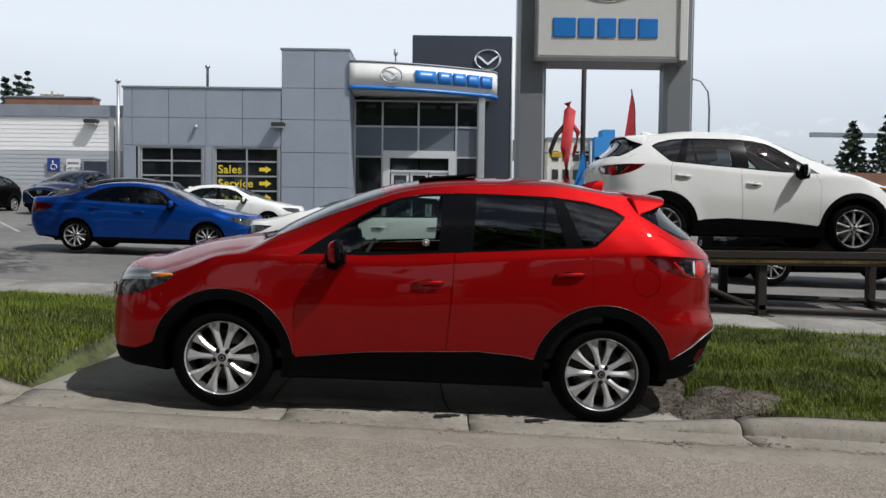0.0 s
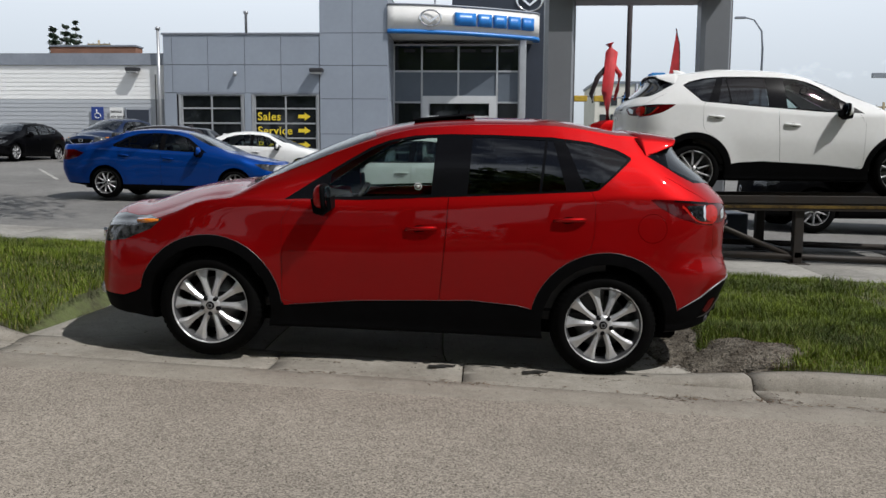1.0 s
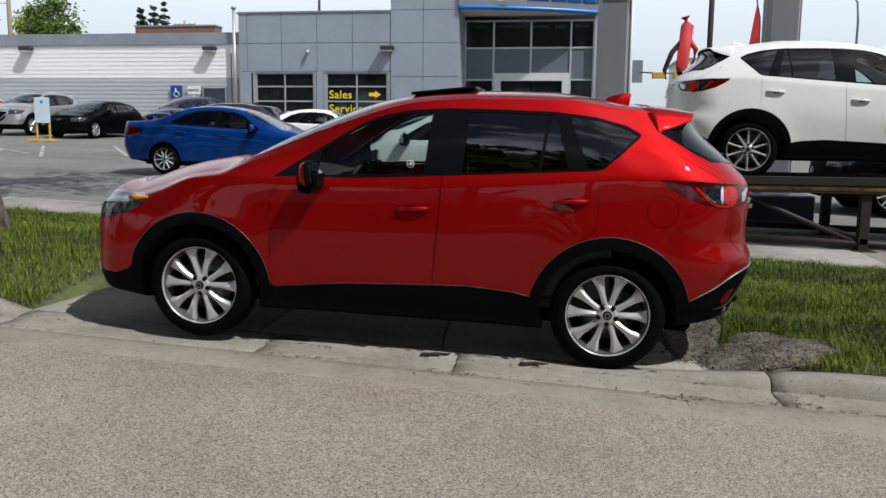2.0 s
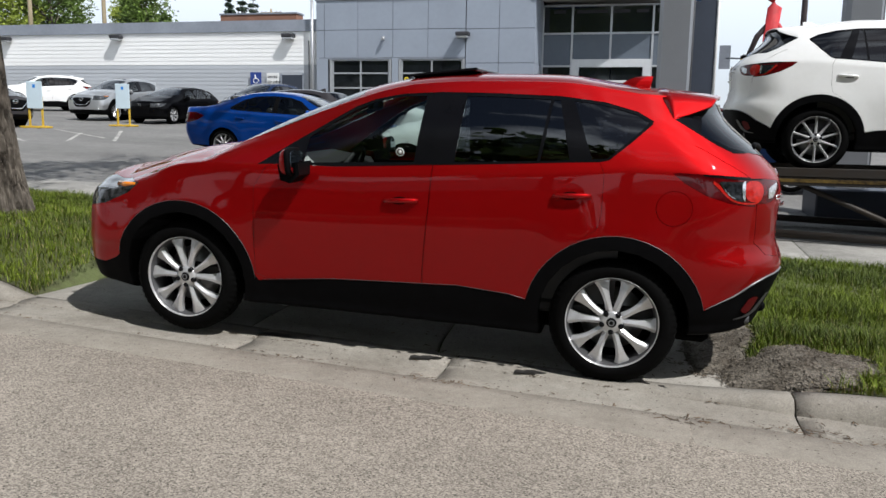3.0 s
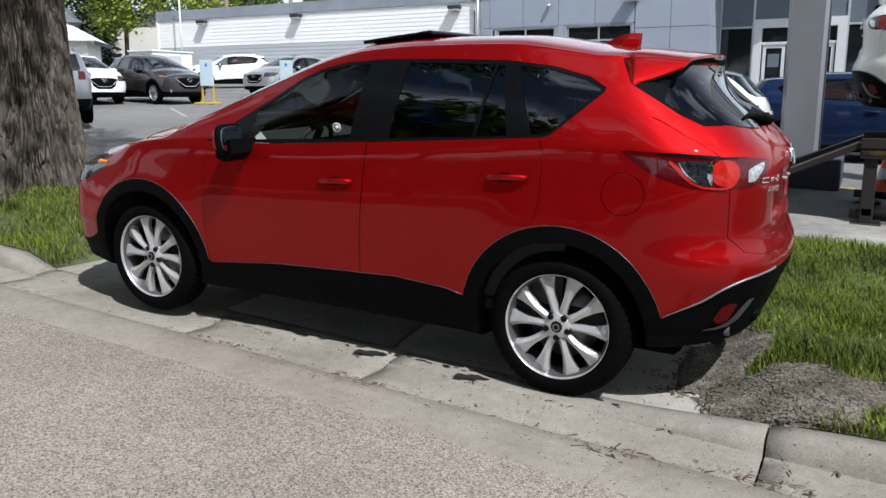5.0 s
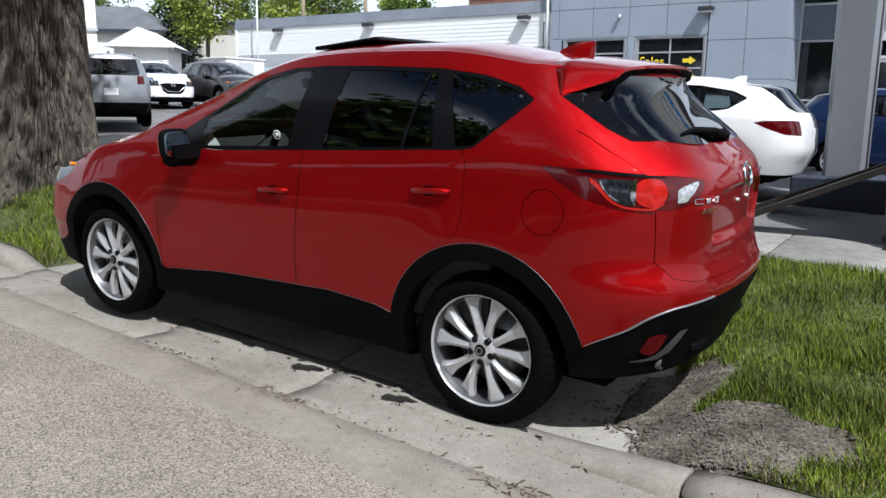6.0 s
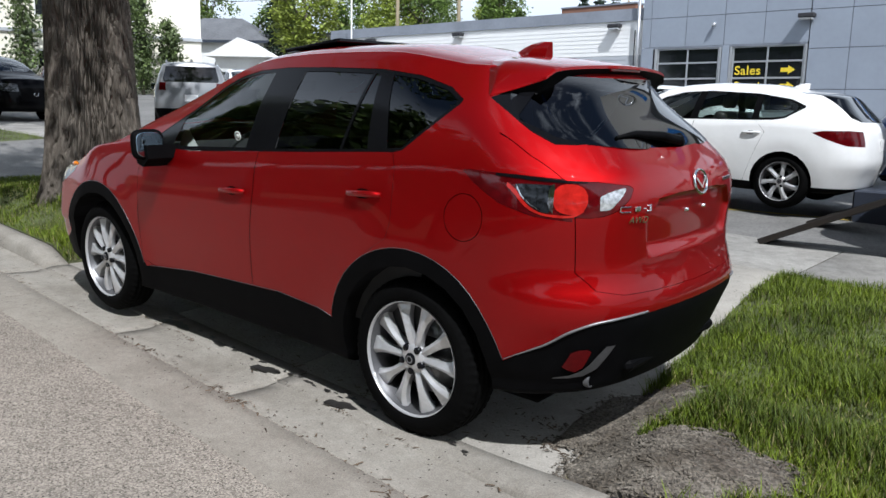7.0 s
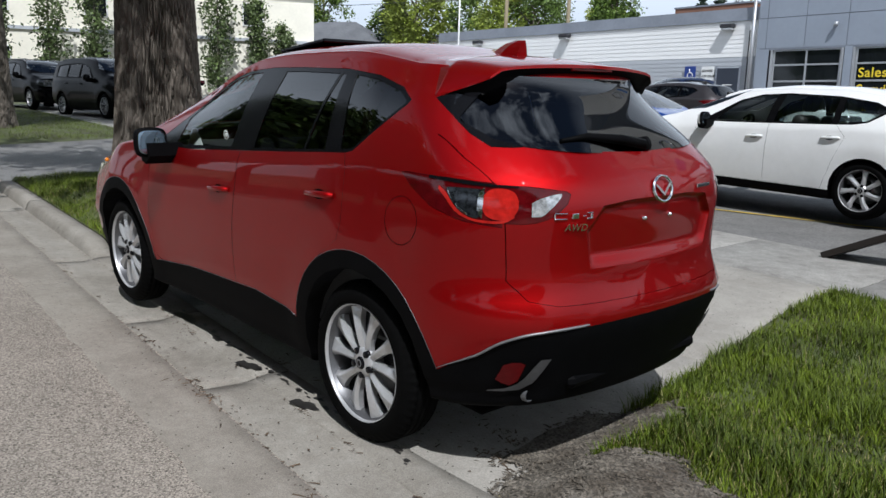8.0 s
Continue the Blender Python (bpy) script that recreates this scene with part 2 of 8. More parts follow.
    "poplar": surf("poplar_leaf", (0.085, 0.12, 0.035), 0.6, 0, 0.3, 0.5, island=0.5),
    "blade": surf("grass_blade", (0.108, 0.146, 0.009), 0.6, 0, 0.35, 1.3, island=0.55, dark=(0.035, 0.056, 0.004), spec=0.25),
    "blade_dry": surf("dry_grass_blade", (0.26, 0.23, 0.09), 0.7, 0, 0.3, 0.9, island=0.4),
    "stucco": surf("cream_stucco", (0.84, 0.80, 0.68), 0.85, 0, 0.06, 0.6, 0.1, 20),
    "shingle": surf("grey_shingle", (0.13, 0.135, 0.145), 0.9, 0, 0.2, 0.6, 0.3, 4),
    "white_wall": surf("white_wall", (0.74, 0.74, 0.72), 0.75, 0, 0.05, 0.6),
    "wood_pole": surf("weathered_pole", (0.30, 0.25, 0.16), 0.9, 0, 0.2, 2, 0.3, 20, stretch=(1, 1, 0.2)),
    "cone": surf("orange_cone", (0.70, 0.08, 0.02), 0.5, 0, 0.1, 6),
    "fabric_red": surf("red_fabric", (0.42, 0.02, 0.025), 0.7, 0, 0.2, 2),
    "fabric_black": surf("black_fabric", (0.03, 0.02, 0.022), 0.8, 0, 0.2, 2),
    "hotel": surf("beige_render", (0.70, 0.67, 0.61), 0.85, 0, 0.06, 0.2),
    "hotelblue": surf("blue_render", (0.03, 0.24, 0.62), 0.7, 0, 0.05, 0.3),
    "paintline": surf("worn_line_paint", (0.42, 0.41, 0.38), 0.8, 0, 0.25, 3, dark=(0.2, 0.19, 0.18)),
    "yellowline": surf("worn_yellow_line", (0.50, 0.36, 0.05), 0.8, 0, 0.25, 3, dark=(0.28, 0.21, 0.06)),
    "debris": surf("dry_leaf_litter", (0.09, 0.062, 0.04), 0.9, 0, 0.4, 6, island=0.5),
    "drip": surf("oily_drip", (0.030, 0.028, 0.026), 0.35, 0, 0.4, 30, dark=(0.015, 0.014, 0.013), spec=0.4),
    "mirror": surf("mirror_glass", (0.24, 0.29, 0.33), 0.02, 1.0, 0.01, 5),
}


# ---- building blocks ----
def mesh_of(name, bm, smooth=False):
    me = bpy.data.meshes.new(name)
    bm.to_mesh(me)
    bm.free()
    if smooth:
        me.shade_smooth()
    return me


def part(name, data, material, parent=None, label="", m=None):
    """One mesh object, from a bmesh or a mesh, under a thing or a part."""
    if isinstance(data, bmesh.types.BMesh):
        data = mesh_of(name, data)
    if material is not None:
        data.materials.clear()
        data.materials.append(material)
    ob = new(name, data)
    if parent is not None:
        ob.parent = parent
    if m is not None:
        ob.matrix_basis = m
    if label:
        tagged(ob, label)
    return ob


def empty(name, m, label, category, group="", kind=""):
    ob = new(name)
    ob.empty_display_size = 0.1
    ob.matrix_basis = m
    return tagged(ob, label, category, group, kind)


def add_box(bm, x0, x1, y0, y1, z0, z1, bevel=0.0, m=None, seg=1):
    r = bmesh.ops.create_cube(bm, size=1.0)
    for v in r["verts"]:
        v.co = Vector((x0 + (v.co.x + 0.5) * (x1 - x0), y0 + (v.co.y + 0.5) * (y1 - y0), z0 + (v.co.z + 0.5) * (z1 - z0)))
    vs = r["verts"]
    if bevel:
        es = list({e for v in vs for e in v.link_edges})
        vs = bmesh.ops.bevel(bm, geom=es, offset=bevel, segments=seg, affect="EDGES", profile=0.5)["verts"]
        vs = list({v for v in vs})
    if m is not None:
        seen = set()
        stack = list(vs)
        while stack:
            v = stack.pop()
            if v in seen:
                continue
            seen.add(v)
            stack += [e.other_vert(v) for e in v.link_edges]
        for v in seen:
            v.co = m @ v.co
    return bm


def box(x0, x1, y0, y1, z0, z1, bevel=0.0, m=None, seg=1):
    return add_box(bmesh.new(), x0, x1, y0, y1, z0, z1, bevel, m, seg)


def add_tube(bm, pts, radii, n=8, cap=True):
    """A tube through pts; radii: one number or one a point."""
    pts = [Vector(p) for p in pts]
    radii = [radii] * len(pts) if isinstance(radii, (int, float)) else radii
    rings = []
    for i, p in enumerate(pts):
        d = (pts[min(i + 1, len(pts) - 1)] - pts[max(i - 1, 0)]).normalized()
        q = d.to_track_quat("Z", "Y")
        rings.append([bm.verts.new(p + q @ Vector((math.cos(a) * radii[i], math.sin(a) * radii[i], 0))) for a in [2 * math.pi * k / n for k in range(n)]])
    for a, b in zip(rings, rings[1:]):
        for k in range(n):
            f = bm.faces.new((a[k], a[(k + 1) % n], b[(k + 1) % n], b[k]))
            f.smooth = True
    if cap:
        bm.faces.new(list(reversed(rings[0])))
        bm.faces.new(rings[-1])
    return bm


def tube(pts, radii, n=8):
    return add_tube(bmesh.new(), pts, radii, n)


def add_lathe(bm, prof, n=32, axis="y", m=None, smooth=True):
    """Turns a profile of (radius, along) round an axis."""
    rings = []
    for r, a in prof:
        ring = []
        for k in range(n):
            t = 2 * math.pi * k / n
            c = Vector((r * math.cos(t), a, r * math.sin(t))) if axis == "y" else Vector((r * math.cos(t), r * math.sin(t), a))
            ring.append(bm.verts.new(m @ c if m else c))
        rings.append(ring)
    for a, b in zip(rings, rings[1:]):
        for k in range(n):
            f = bm.faces.new((a[k], a[(k + 1) % n], b[(k + 1) % n], b[k]))
            f.smooth = smooth
    for ring, (r, _) in ((rings[0], prof[0]), (rings[-1], prof[-1])):
        if r < 0.01:
            bm.faces.new(ring)
    bmesh.ops.recalc_face_normals(bm, faces=bm.faces)
    return bm


def lathe(prof, n=32, axis="y"):
    return add_lathe(bmesh.new(), prof, n, axis)


def add_prism(bm, poly, axis, a0, a1, idx=0):
    """Extrudes a flat outline along an axis. Outline in (x, z) for y, (y, z) for x, (x, y) for z."""
    def put(p, a):
        return {"y": (p[0], a, p[1]), "x": (a, p[0], p[1]), "z": (p[0], p[1], a)}[axis]
    lo, hi = [bm.verts.new(put(p, a0)) for p in poly], [bm.verts.new(put(p, a1)) for p in poly]
    fs = [bm.faces.new(lo), bm.faces.new(list(reversed(hi)))]
    n = len(poly)
    fs += [bm.faces.new((lo[i], hi[i], hi[(i + 1) % n], lo[(i + 1) % n])) for i in range(n)]
    for f in fs:
        f.material_index = idx
    bmesh.ops.recalc_face_normals(bm, faces=fs)
    return bm


def prism(poly, axis, a0, a1):
    return add_prism(bmesh.new(), poly, axis, a0, a1)


def curve_fn(xs, ys):
    """A smooth curve through points that does not overshoot."""
    xs, ys = np.array(xs, float), np.array(ys, float)
    d = np.diff(ys) / np.diff(xs)
    s = np.zeros(len(xs))
    s[0], s[-1] = d[0], d[-1]
    for i in range(1, len(xs) - 1):
        if d[i - 1] * d[i] > 0:
            s[i] = 2 * d[i - 1] * d[i] / (d[i - 1] + d[i])

    def fn(x):
        x = min(max(x, xs[0]), xs[-1])
        i = min(int(np.searchsorted(xs, x, side="right")) - 1, len(xs) - 2)
        h = xs[i + 1] - xs[i]
        t = (x - xs[i]) / h
        return float((2 * t**3 - 3 * t**2 + 1) * ys[i] + (t**3 - 2 * t**2 + t) * h * s[i] + (-2 * t**3 + 3 * t**2) * ys[i + 1] + (t**3 - t**2) * h * s[i + 1])
    return fn


def smoothstep(a, b, x):
    t = min(max((x - a) / (b - a), 0.0), 1.0)
    return t * t * (3 - 2 * t)


def letters(text, size, depth=0.004):
    """A mesh of words in the built-in font, standing in the x-z plane."""
    cu = bpy.data.curves.new("words", "FONT")
    cu.body, cu.size, cu.extrude, cu.space_character = text, size, depth, 1.08
    cu.offset = size * 0.014
    ob = new("words", cu)
    dg = bpy.context.evaluated_depsgraph_get()
    me = bpy.data.meshes.new_from_object(ob.evaluated_get(dg))
    bpy.data.objects.remove(ob)
    me.transform(pose(0, 0, 0, 90, 0, 0))
    return me


# ---- the lie of the land: the street climbs towards -x, and the lot climbs away from it ----
def gutter_y(x):
    return 5.32 - 0.06 * (x - 0.24)


def kerb_y(x):
    return gutter_y(x) + 0.33


def slope_z(x):
    return -0.03 * (min(max(x, -60.0), 30.0) - 0.5)


def land_z(x, y):
    return slope_z(x) + float(np.interp(y - kerb_y(x), (-500, 0, 0.02, 4.3, 5.7, 10, 33, 60, 200, 600), (0, 0, 0.12, 0.20, 0.23, 0.36, 1.25, 1.7, 5.0, 5.0)))


def apron_z(x, y):
    d = y - kerb_y(x)
    return slope_z(x) + 0.045 * smoothstep(0.1, 1.9, d) + 0.155 * smoothstep(1.5, 4.3, d) + 0.03 * smoothstep(4.3, 5.7, d)


def sheet(name, us, vs, place, material, kind_label, category, thick=0.0):
    """A sheet over a grid of u and v; place(u, v) gives each corner."""
    bm = bmesh.new()
    grid = [[bm.verts.new(place(u, v)) for v in vs] for u in us]
    for a, b in zip(grid, grid[1:]):
        for i in range(len(vs) - 1):
            f = bm.faces.new((a[i], b[i], b[i + 1], a[i + 1]))
            f.smooth = True
    bmesh.ops.recalc_face_normals(bm, faces=bm.faces)
    if bm.faces and sum(f.normal.z for f in bm.faces) < 0:
        bmesh.ops.reverse_faces(bm, faces=bm.faces)
    ob = part(name, bm, material)
    return tagged(ob, kind_label, category, kind="structure")


def steps(a, b, n):
    return [a + (b - a) * i / n for i in range(n + 1)]


WIDE = steps(-420, -60, 6)[:-1] + steps(-60, 40, 50)[:-1] + steps(40, 420, 6)
sheet("ground", WIDE, steps(-300, 0, 6)[:-1] + steps(0, 60, 30)[:-1] + steps(60, 520, 8), lambda x, y: (x, y, min(land_z(x, y), slope_z(x) + (0 if y < kerb_y(x) + 0.1 else 9)) - 0.10 - (0.3 if -3.6 < x < 2.6 and 4 < y < 12 else 0)), M["earth"], "grassy earth of the city blocks out to the horizon", "ground")
sheet("road", steps(-70, 40, 44), steps(-9.0, 0.0, 10), lambda x, v: (x, gutter_y(x) + v, slope_z(x) + 0.05 * (1 - (v + 4.5) ** 2 / 20.25) + 0.001), M["asphalt"], "sun-bleached grey asphalt street with fine aggregate", "road")
sheet("lot_pavement", steps(-60, 40, 50), [5.72] + steps(7, 33, 14) + steps(34, 70, 6), lambda x, v: (x, kerb_y(x) + v, land_z(x, kerb_y(x) + v) + 0.002), M["lot"], "patched dark asphalt of the car lot", "pavement")


# gutter and kerb, cast in lengths with joints between them
def kerb_h(x):
    dropped = smoothstep(-3.5, -3.02, x) * (1 - smoothstep(1.35, 2.75, x)) + smoothstep(-15.2, -14.2, x) * (1 - smoothstep(-8.6, -7.7, x))
    return 0.098 - 0.093 * dropped


gutter = empty("gutter", Matrix(), "dirty concrete gutter pan with expansion joints", "gutter", kind="structure")
kerb = empty("kerb", Matrix(), "weathered concrete kerb dropped at the driveway", "kerb", kind="structure")
JOINTS = [-30, -24, -18, -15, -12, -9, -6, -3.05, -1.07, 0.24, 2.17, 5.2, 8.2, 11.2, 14.2, 20, 30]
for a, b in zip(JOINTS, JOINTS[1:]):
    n = max(4, int((b - a) / 0.12)) if b - a < 4 else 12
    bm, bk = bmesh.new(), bmesh.new()
    gr, kr = [], []
    for x in steps(a + 0.005, b - 0.005, n):
        h, w = kerb_h(x), 0.006 * noise.noise((x * 2.1, 0, 3))
        end = 0.012 if x < a + 0.01 or x > b - 0.01 else 0
        lip = min(1.0, h / 0.12)
        gr.append([bm.verts.new((x, gutter_y(x) + d + w * (1 if d > 0.01 else 0), slope_z(x) + z - end * 0.4)) for d, z in ((-0.01, -0.05), (0.0, 0.004), (0.10, 0.0), (0.22, -0.006), (0.305, 0.0))])
        kr.append([bk.verts.new((x, kerb_y(x) + d + w, slope_z(x) + z - end * 0.4)) for d, z in ((-0.03, -0.02), (-0.025 + 0.01 * lip, 0.004 + 0.3 * h), (-0.005 + 0.012 * lip, 0.006 + 0.78 * h), (0.02 + 0.015 * lip, 0.008 + h), (0.09, 0.010 + h), (0.17, 0.006 + h), (0.175, -0.06))])
    for rows, mb in ((gr, bm), (kr, bk)):
        for p, q in zip(rows, rows[1:]):
            for i in range(len(p) - 1):
                f = mb.faces.new((p[i], q[i], q[i + 1], p[i + 1]))
                f.smooth = True
        for r in (rows[0], rows[-1]):
            mb.faces.new(r)
        bmesh.ops.recalc_face_normals(mb, faces=mb.faces)
    part("gutter_pan", bm, M["gutter"], gutter)
    part("kerb_length", bk, M["gutter"], kerb)


# smooth pan of worn concrete between the asphalt and the joint at the kerb's foot
PAN_JOINTS = [-30, -20, -12, -6.2, -2.3, 1.62, 5.6, 10, 16, 30]
for a, b in zip(PAN_JOINTS, PAN_JOINTS[1:]):
    bm = bmesh.new()
    rows = []
    for x in steps(a + 0.003, b - 0.003, max(6, int((b - a) / 0.06)) if abs(a + b) < 14 else 20):
        edge = -0.37 + 0.035 * noise.noise((x * 0.9, 4, 0)) + 0.020 * noise.noise((x * 5, 7, 0)) + 0.010 * noise.noise((x * 17, 7, 0))
        end = 0.004 if x < a + 0.01 or x > b - 0.01 else 0
        rows.append([bm.verts.new((x, gutter_y(x) + d, slope_z(x) + z - end + 0.0015 * noise.noise((x * 4, d * 4, 2)))) for d, z in ((edge, 0.002), (edge + 0.012, 0.0115), (edge * 0.6, 0.0105), (edge * 0.3, 0.009), (-0.016, 0.009), (-0.011, 0.0))])
    for p, q in zip(rows, rows[1:]):
        for i in range(len(p) - 1):
            bm.faces.new((p[i], q[i], q[i + 1], p[i + 1])).smooth = True
    bmesh.ops.recalc_face_normals(bm, faces=bm.faces)
    part("gutter_pan", bm, M["pan"], gutter)


# driveway apron: slabs between the kerb and the sidewalk
def apron_left(d):
    return float(np.interp(d, (0, 1.2, 5.7), (-3.12, -2.97, -3.42)))


def apron_right(d):
    return float(np.interp(d, (0, 0.5, 1.4, 3.6, 5.7), (1.98, 1.82, 1.70, 1.42, 1.36)))


apron = empty("driveway", Matrix(), "worn concrete driveway apron crossing the verge", "driveway", kind="structure")
for d0, d1 in ((0.178, 2.2), (2.21, 4.30)):
    for u0, u1 in ((0.0, 0.37), (0.372, 0.64), (0.642, 1.0)):
        bm = bmesh.new()
        grid = []
        for d in [d0] + steps(d0 + 0.012, d1 - 0.012, 8) + [d1]:
            row = []
            us = [u0] + steps(u0 + 0.003, u1 - 0.003, 8) + [u1]
            for u in us:
                x = apron_left(d) + (apron_right(d) - apron_left(d)) * u
                y = kerb_y(x) + d
                low = 0.012 if u in (u0, u1) or d in (d0, d1) else 0
                row.append(bm.verts.new((x, y, apron_z(x, y) + 0.006 - low + 0.004 * noise.noise((x, y, 0)))))
            grid.append(row)
        for p, q in zip(grid, grid[1:]):
            for i in range(len(p) - 1):
                bm.faces.new((p[i], p[i + 1], q[i + 1], q[i])).smooth = True
        part("slab", bm, M["concrete"], apron)

sidewalk = empty("sidewalk", Matrix(), "pale concrete sidewalk in square bays", "pavement", kind="structure")
for x0 in np.arange(-33.0, 27.0, 1.5):
    bm = bmesh.new()
    grid = []
    for d in (4.312, 4.33, 4.8, 5.3, 5.69, 5.708):
        row = []
        for x in (x0 + 0.004, x0 + 0.02, x0 + 0.75, x0 + 1.48, x0 + 1.496):
            y = kerb_y(x) + d
            z = apron_z(x, y) if apron_left(4) < x < apron_right(4) else land_z(x, y)
            low = 0.012 if x in (x0 + 0.004, x0 + 1.496) or d in (4.312, 5.708) else 0
            row.append(bm.verts.new((x, y, z + 0.012 - low)))
        grid.append(row)
    for p, q in zip(grid, grid[1:]):
        for i in range(len(p) - 1):
            bm.faces.new((p[i], p[i + 1], q[i + 1], q[i])).smooth = True
    part("paving_bay", bm, M["walk"], sidewalk)


# verges: soil with lumps; the blades come last
def verge_z(x, y):
    d = y - kerb_y(x)
    edge = smoothstep(0, 0.40, x - apron_right(d)) if x > 0 else 1.0
    z = land_z(x, y) + (kerb_h(x) - 0.118) * (1 - smoothstep(0.16, 0.75, d)) + 0.02 * noise.noise((x * 1.3, y * 1.3, 5)) * smoothstep(0.17, 0.5, d) + 0.008 + 0.33 * smoothstep(0.17, 1.0, d) * math.exp(-((x + 4.85) ** 2 + (y - 7.15) ** 2) / 2.2)
    return z if edge == 1.0 else apron_z(x, y) * (1 - edge) + z * edge


def verge(name, xa, xb, n, label, bias=1.0):
    us, vs = [u ** bias for u in steps(0, 1, n)], [0.178, 0.3, 0.6, 1.0, 1.5, 2.1, 2.7, 3.3, 3.9, 4.305]
    bm = bmesh.new()
    grid = [[bm.verts.new(((x := xa(d) + (xb(d) - xa(d)) * u), kerb_y(x) + d, verge_z(x, kerb_y(x) + d) if 0.0 < u < 0.99 and 0.2 < d < 4.2 else (apron_z(x, kerb_y(x) + d) - 0.02 if (u == 0.0 or u > 0.99) else verge_z(x, kerb_y(x) + d) - 0.004))) for d in vs] for u in us]
    for a, b in zip(grid, grid[1:]):
        for i in range(len(vs) - 1):
            bm.faces.new((a[i], b[i], b[i + 1], a[i + 1])).smooth = True
    return tagged(part(name, bm, M["soil"]), label, "verge", kind="structure")


verge("verge_west", lambda d: -7.9, lambda d: apron_left(d), 30, "mown grass verge with dry patches and soil under the tree")
verge("verge_east", lambda d: apron_right(d), lambda d: 30.0, 70, "bright green mown grass verge beside the driveway", 2.2)
verge("verge_far", lambda d: -45.0, lambda d: -14.7, 30, "mown grass verge beyond the lot entrance")
sheet("lot_entrance", steps(-14.7, -7.9, 12), steps(0.17, 5.75, 10), lambda x, d: (x, kerb_y(x) + d, slope_z(x) + 0.23 * smoothstep(0.1, 5.7, d) + 0.014), M["lot"], "asphalt entrance lane of the lot crossing the verge", "pavement")


# ---- vehicles ----
from mathutils.bvhtree import BVHTree
from mathutils.interpolate import poly_3d_calc

CORNER = []         # finds places round its rear corner
SHELL = []          # the whole form of the car in hand, from which its panels take their shading

def spline(pts, per):
    """Catmull-Rom through flat points."""
    p = [Vector(a) for a in pts]
    p = [p[0] * 2 - p[1]] + p + [p[-1] * 2 - p[-2]]
    out = []
    for i in range(1, len(p) - 2):
        for k in range(per):
            t = k / per
            a, b, c, d = p[i - 1], p[i], p[i + 1], p[i + 2]
            out.append(0.5 * (2 * b + (c - a) * t + (2 * a - 5 * b + 4 * c - d) * t * t + (3 * b - a - 3 * c + d) * t**3))
    return out + [p[-2]]


def shell(s):
    """A car's closed outer form from its profiles. x runs to the tail, y across, z up; the front axle is at x = 0."""
    top, belt, wide = curve_fn(*s["top"]), curve_fn(*s["belt"]), curve_fn(*s["wide"])
    nose, tail = curve_fn(*s["nose"]), curve_fn(*s["tail"])
    rail, x0, x1 = s["rail"], s["x0"], s["x1"]
    under = curve_fn(*s["under"])
    rf, rr, cf, cr = s["rf"], s["rr"], s["cf"], s["cr"]

    def section(x):
        t, b, w, zb = top(x), belt(x), wide(x), under(x)
        b = min(b, t - 0.03)
        h = t - b
        g = smoothstep(0.10, 0.45, h)
        yb = w - s.get("shoulder", 0.035)
        yr = yb * 0.86 + (rail - yb * 0.86) * g
        if s.get("waist"):
            side = [(w - 0.060, zb + 0.08), (w - 0.026, max(0.50, zb + 0.15)), (w - 0.001, 0.72 * b - 0.06), (w - 0.024, b - 0.11), (yb, b)]
        else:
            side = [(w - 0.045, zb + 0.10), (w - 0.012, 0.50), (w, 0.70 * b + 0.02), (w - 0.010, b - 0.10), (yb, b)]
        pts = [(0, zb), (w * 0.55, zb), (w - 0.10, zb + 0.01)] + side
        cr_ = s.get("crown", 0.0) * smoothstep(0.12, 0.40, x) * (1 - smoothstep(0.85, 1.5, x))
        h -= cr_
        lid = (1 - smoothstep(0.08, 0.36, x)) if s.get("waist") else 0.0
        pts += [(yb + (yr - yb) * (0.40 + 0.1 * (1 - g)), b + h * (0.45 + 0.1 * (1 - g))), (yr + 0.016, b + h * (0.74 + 0.10 * g)), (yr - 0.010, b + h * (0.82 + 0.075 * g)), (yr * 0.80, t - h * 0.035 * g - 0.012 * (1 - g) - 0.008 - 0.62 * cr_), (yr * 0.42, t - 0.006 - 0.17 * cr_), (0, t)]
        if lid > 0:
            flat = [(yb - 0.020, b + h * 0.10), (yb - 0.055, b + h * 0.18), (yb - 0.12, b + h * 0.29), (yb * 0.72, b + h * 0.52), (yb * 0.40, b + h * 0.85), (0, t)]
            pts[-6:] = [(p[0] + (q[0] - p[0]) * lid, p[1] + (q[1] - p[1]) * lid) for p, q in zip(pts[-6:], flat)]
        return spline(pts, 5 if s.get("hero") else 3)

    def flare(x, y, z):
        if z > 1.0 or abs(y) < 0.5:
            return 0.0
        lip = s.get("lip", 0.0) * smoothstep(2.95, 3.35, x) * smoothstep(0.5, 0.62, abs(y)) * (math.exp(-((z - 0.70) / 0.06) ** 2) - 0.7 * math.exp(-((z - 0.85) / 0.07) ** 2))
        return lip + sum(s["flare"] * math.exp(-((math.hypot(x - c, z - s["wheel_r"]) - 0.47) / 0.10) ** 2) for c in (0.0, s["base"]))

    rings = []

    def ring(sec, shift):
        pts = []
        for y, z in sec:
            x = shift(y, z)
            pts.append(Vector((x, y + flare(x, y, z), z)))
        full = pts + [Vector((p.x, -p.y, p.z)) for p in reversed(pts[1:-1])]
        rings.append(full)

    def pull(sec, f, zc, g=None):
        g = f if g is None else g
        return [(y * f, zc + (z - zc) * g) for y, z in sec]

    sf, sr = section(x0), section(x1)
    front = lambda y, z: nose(z) + cf * y * y  # noqa: E731
    rear = lambda y, z: tail(z) - cr * y * y  # noqa: E731
    zf, zr = s.get("zf", 0.6), s.get("zr", 0.85)
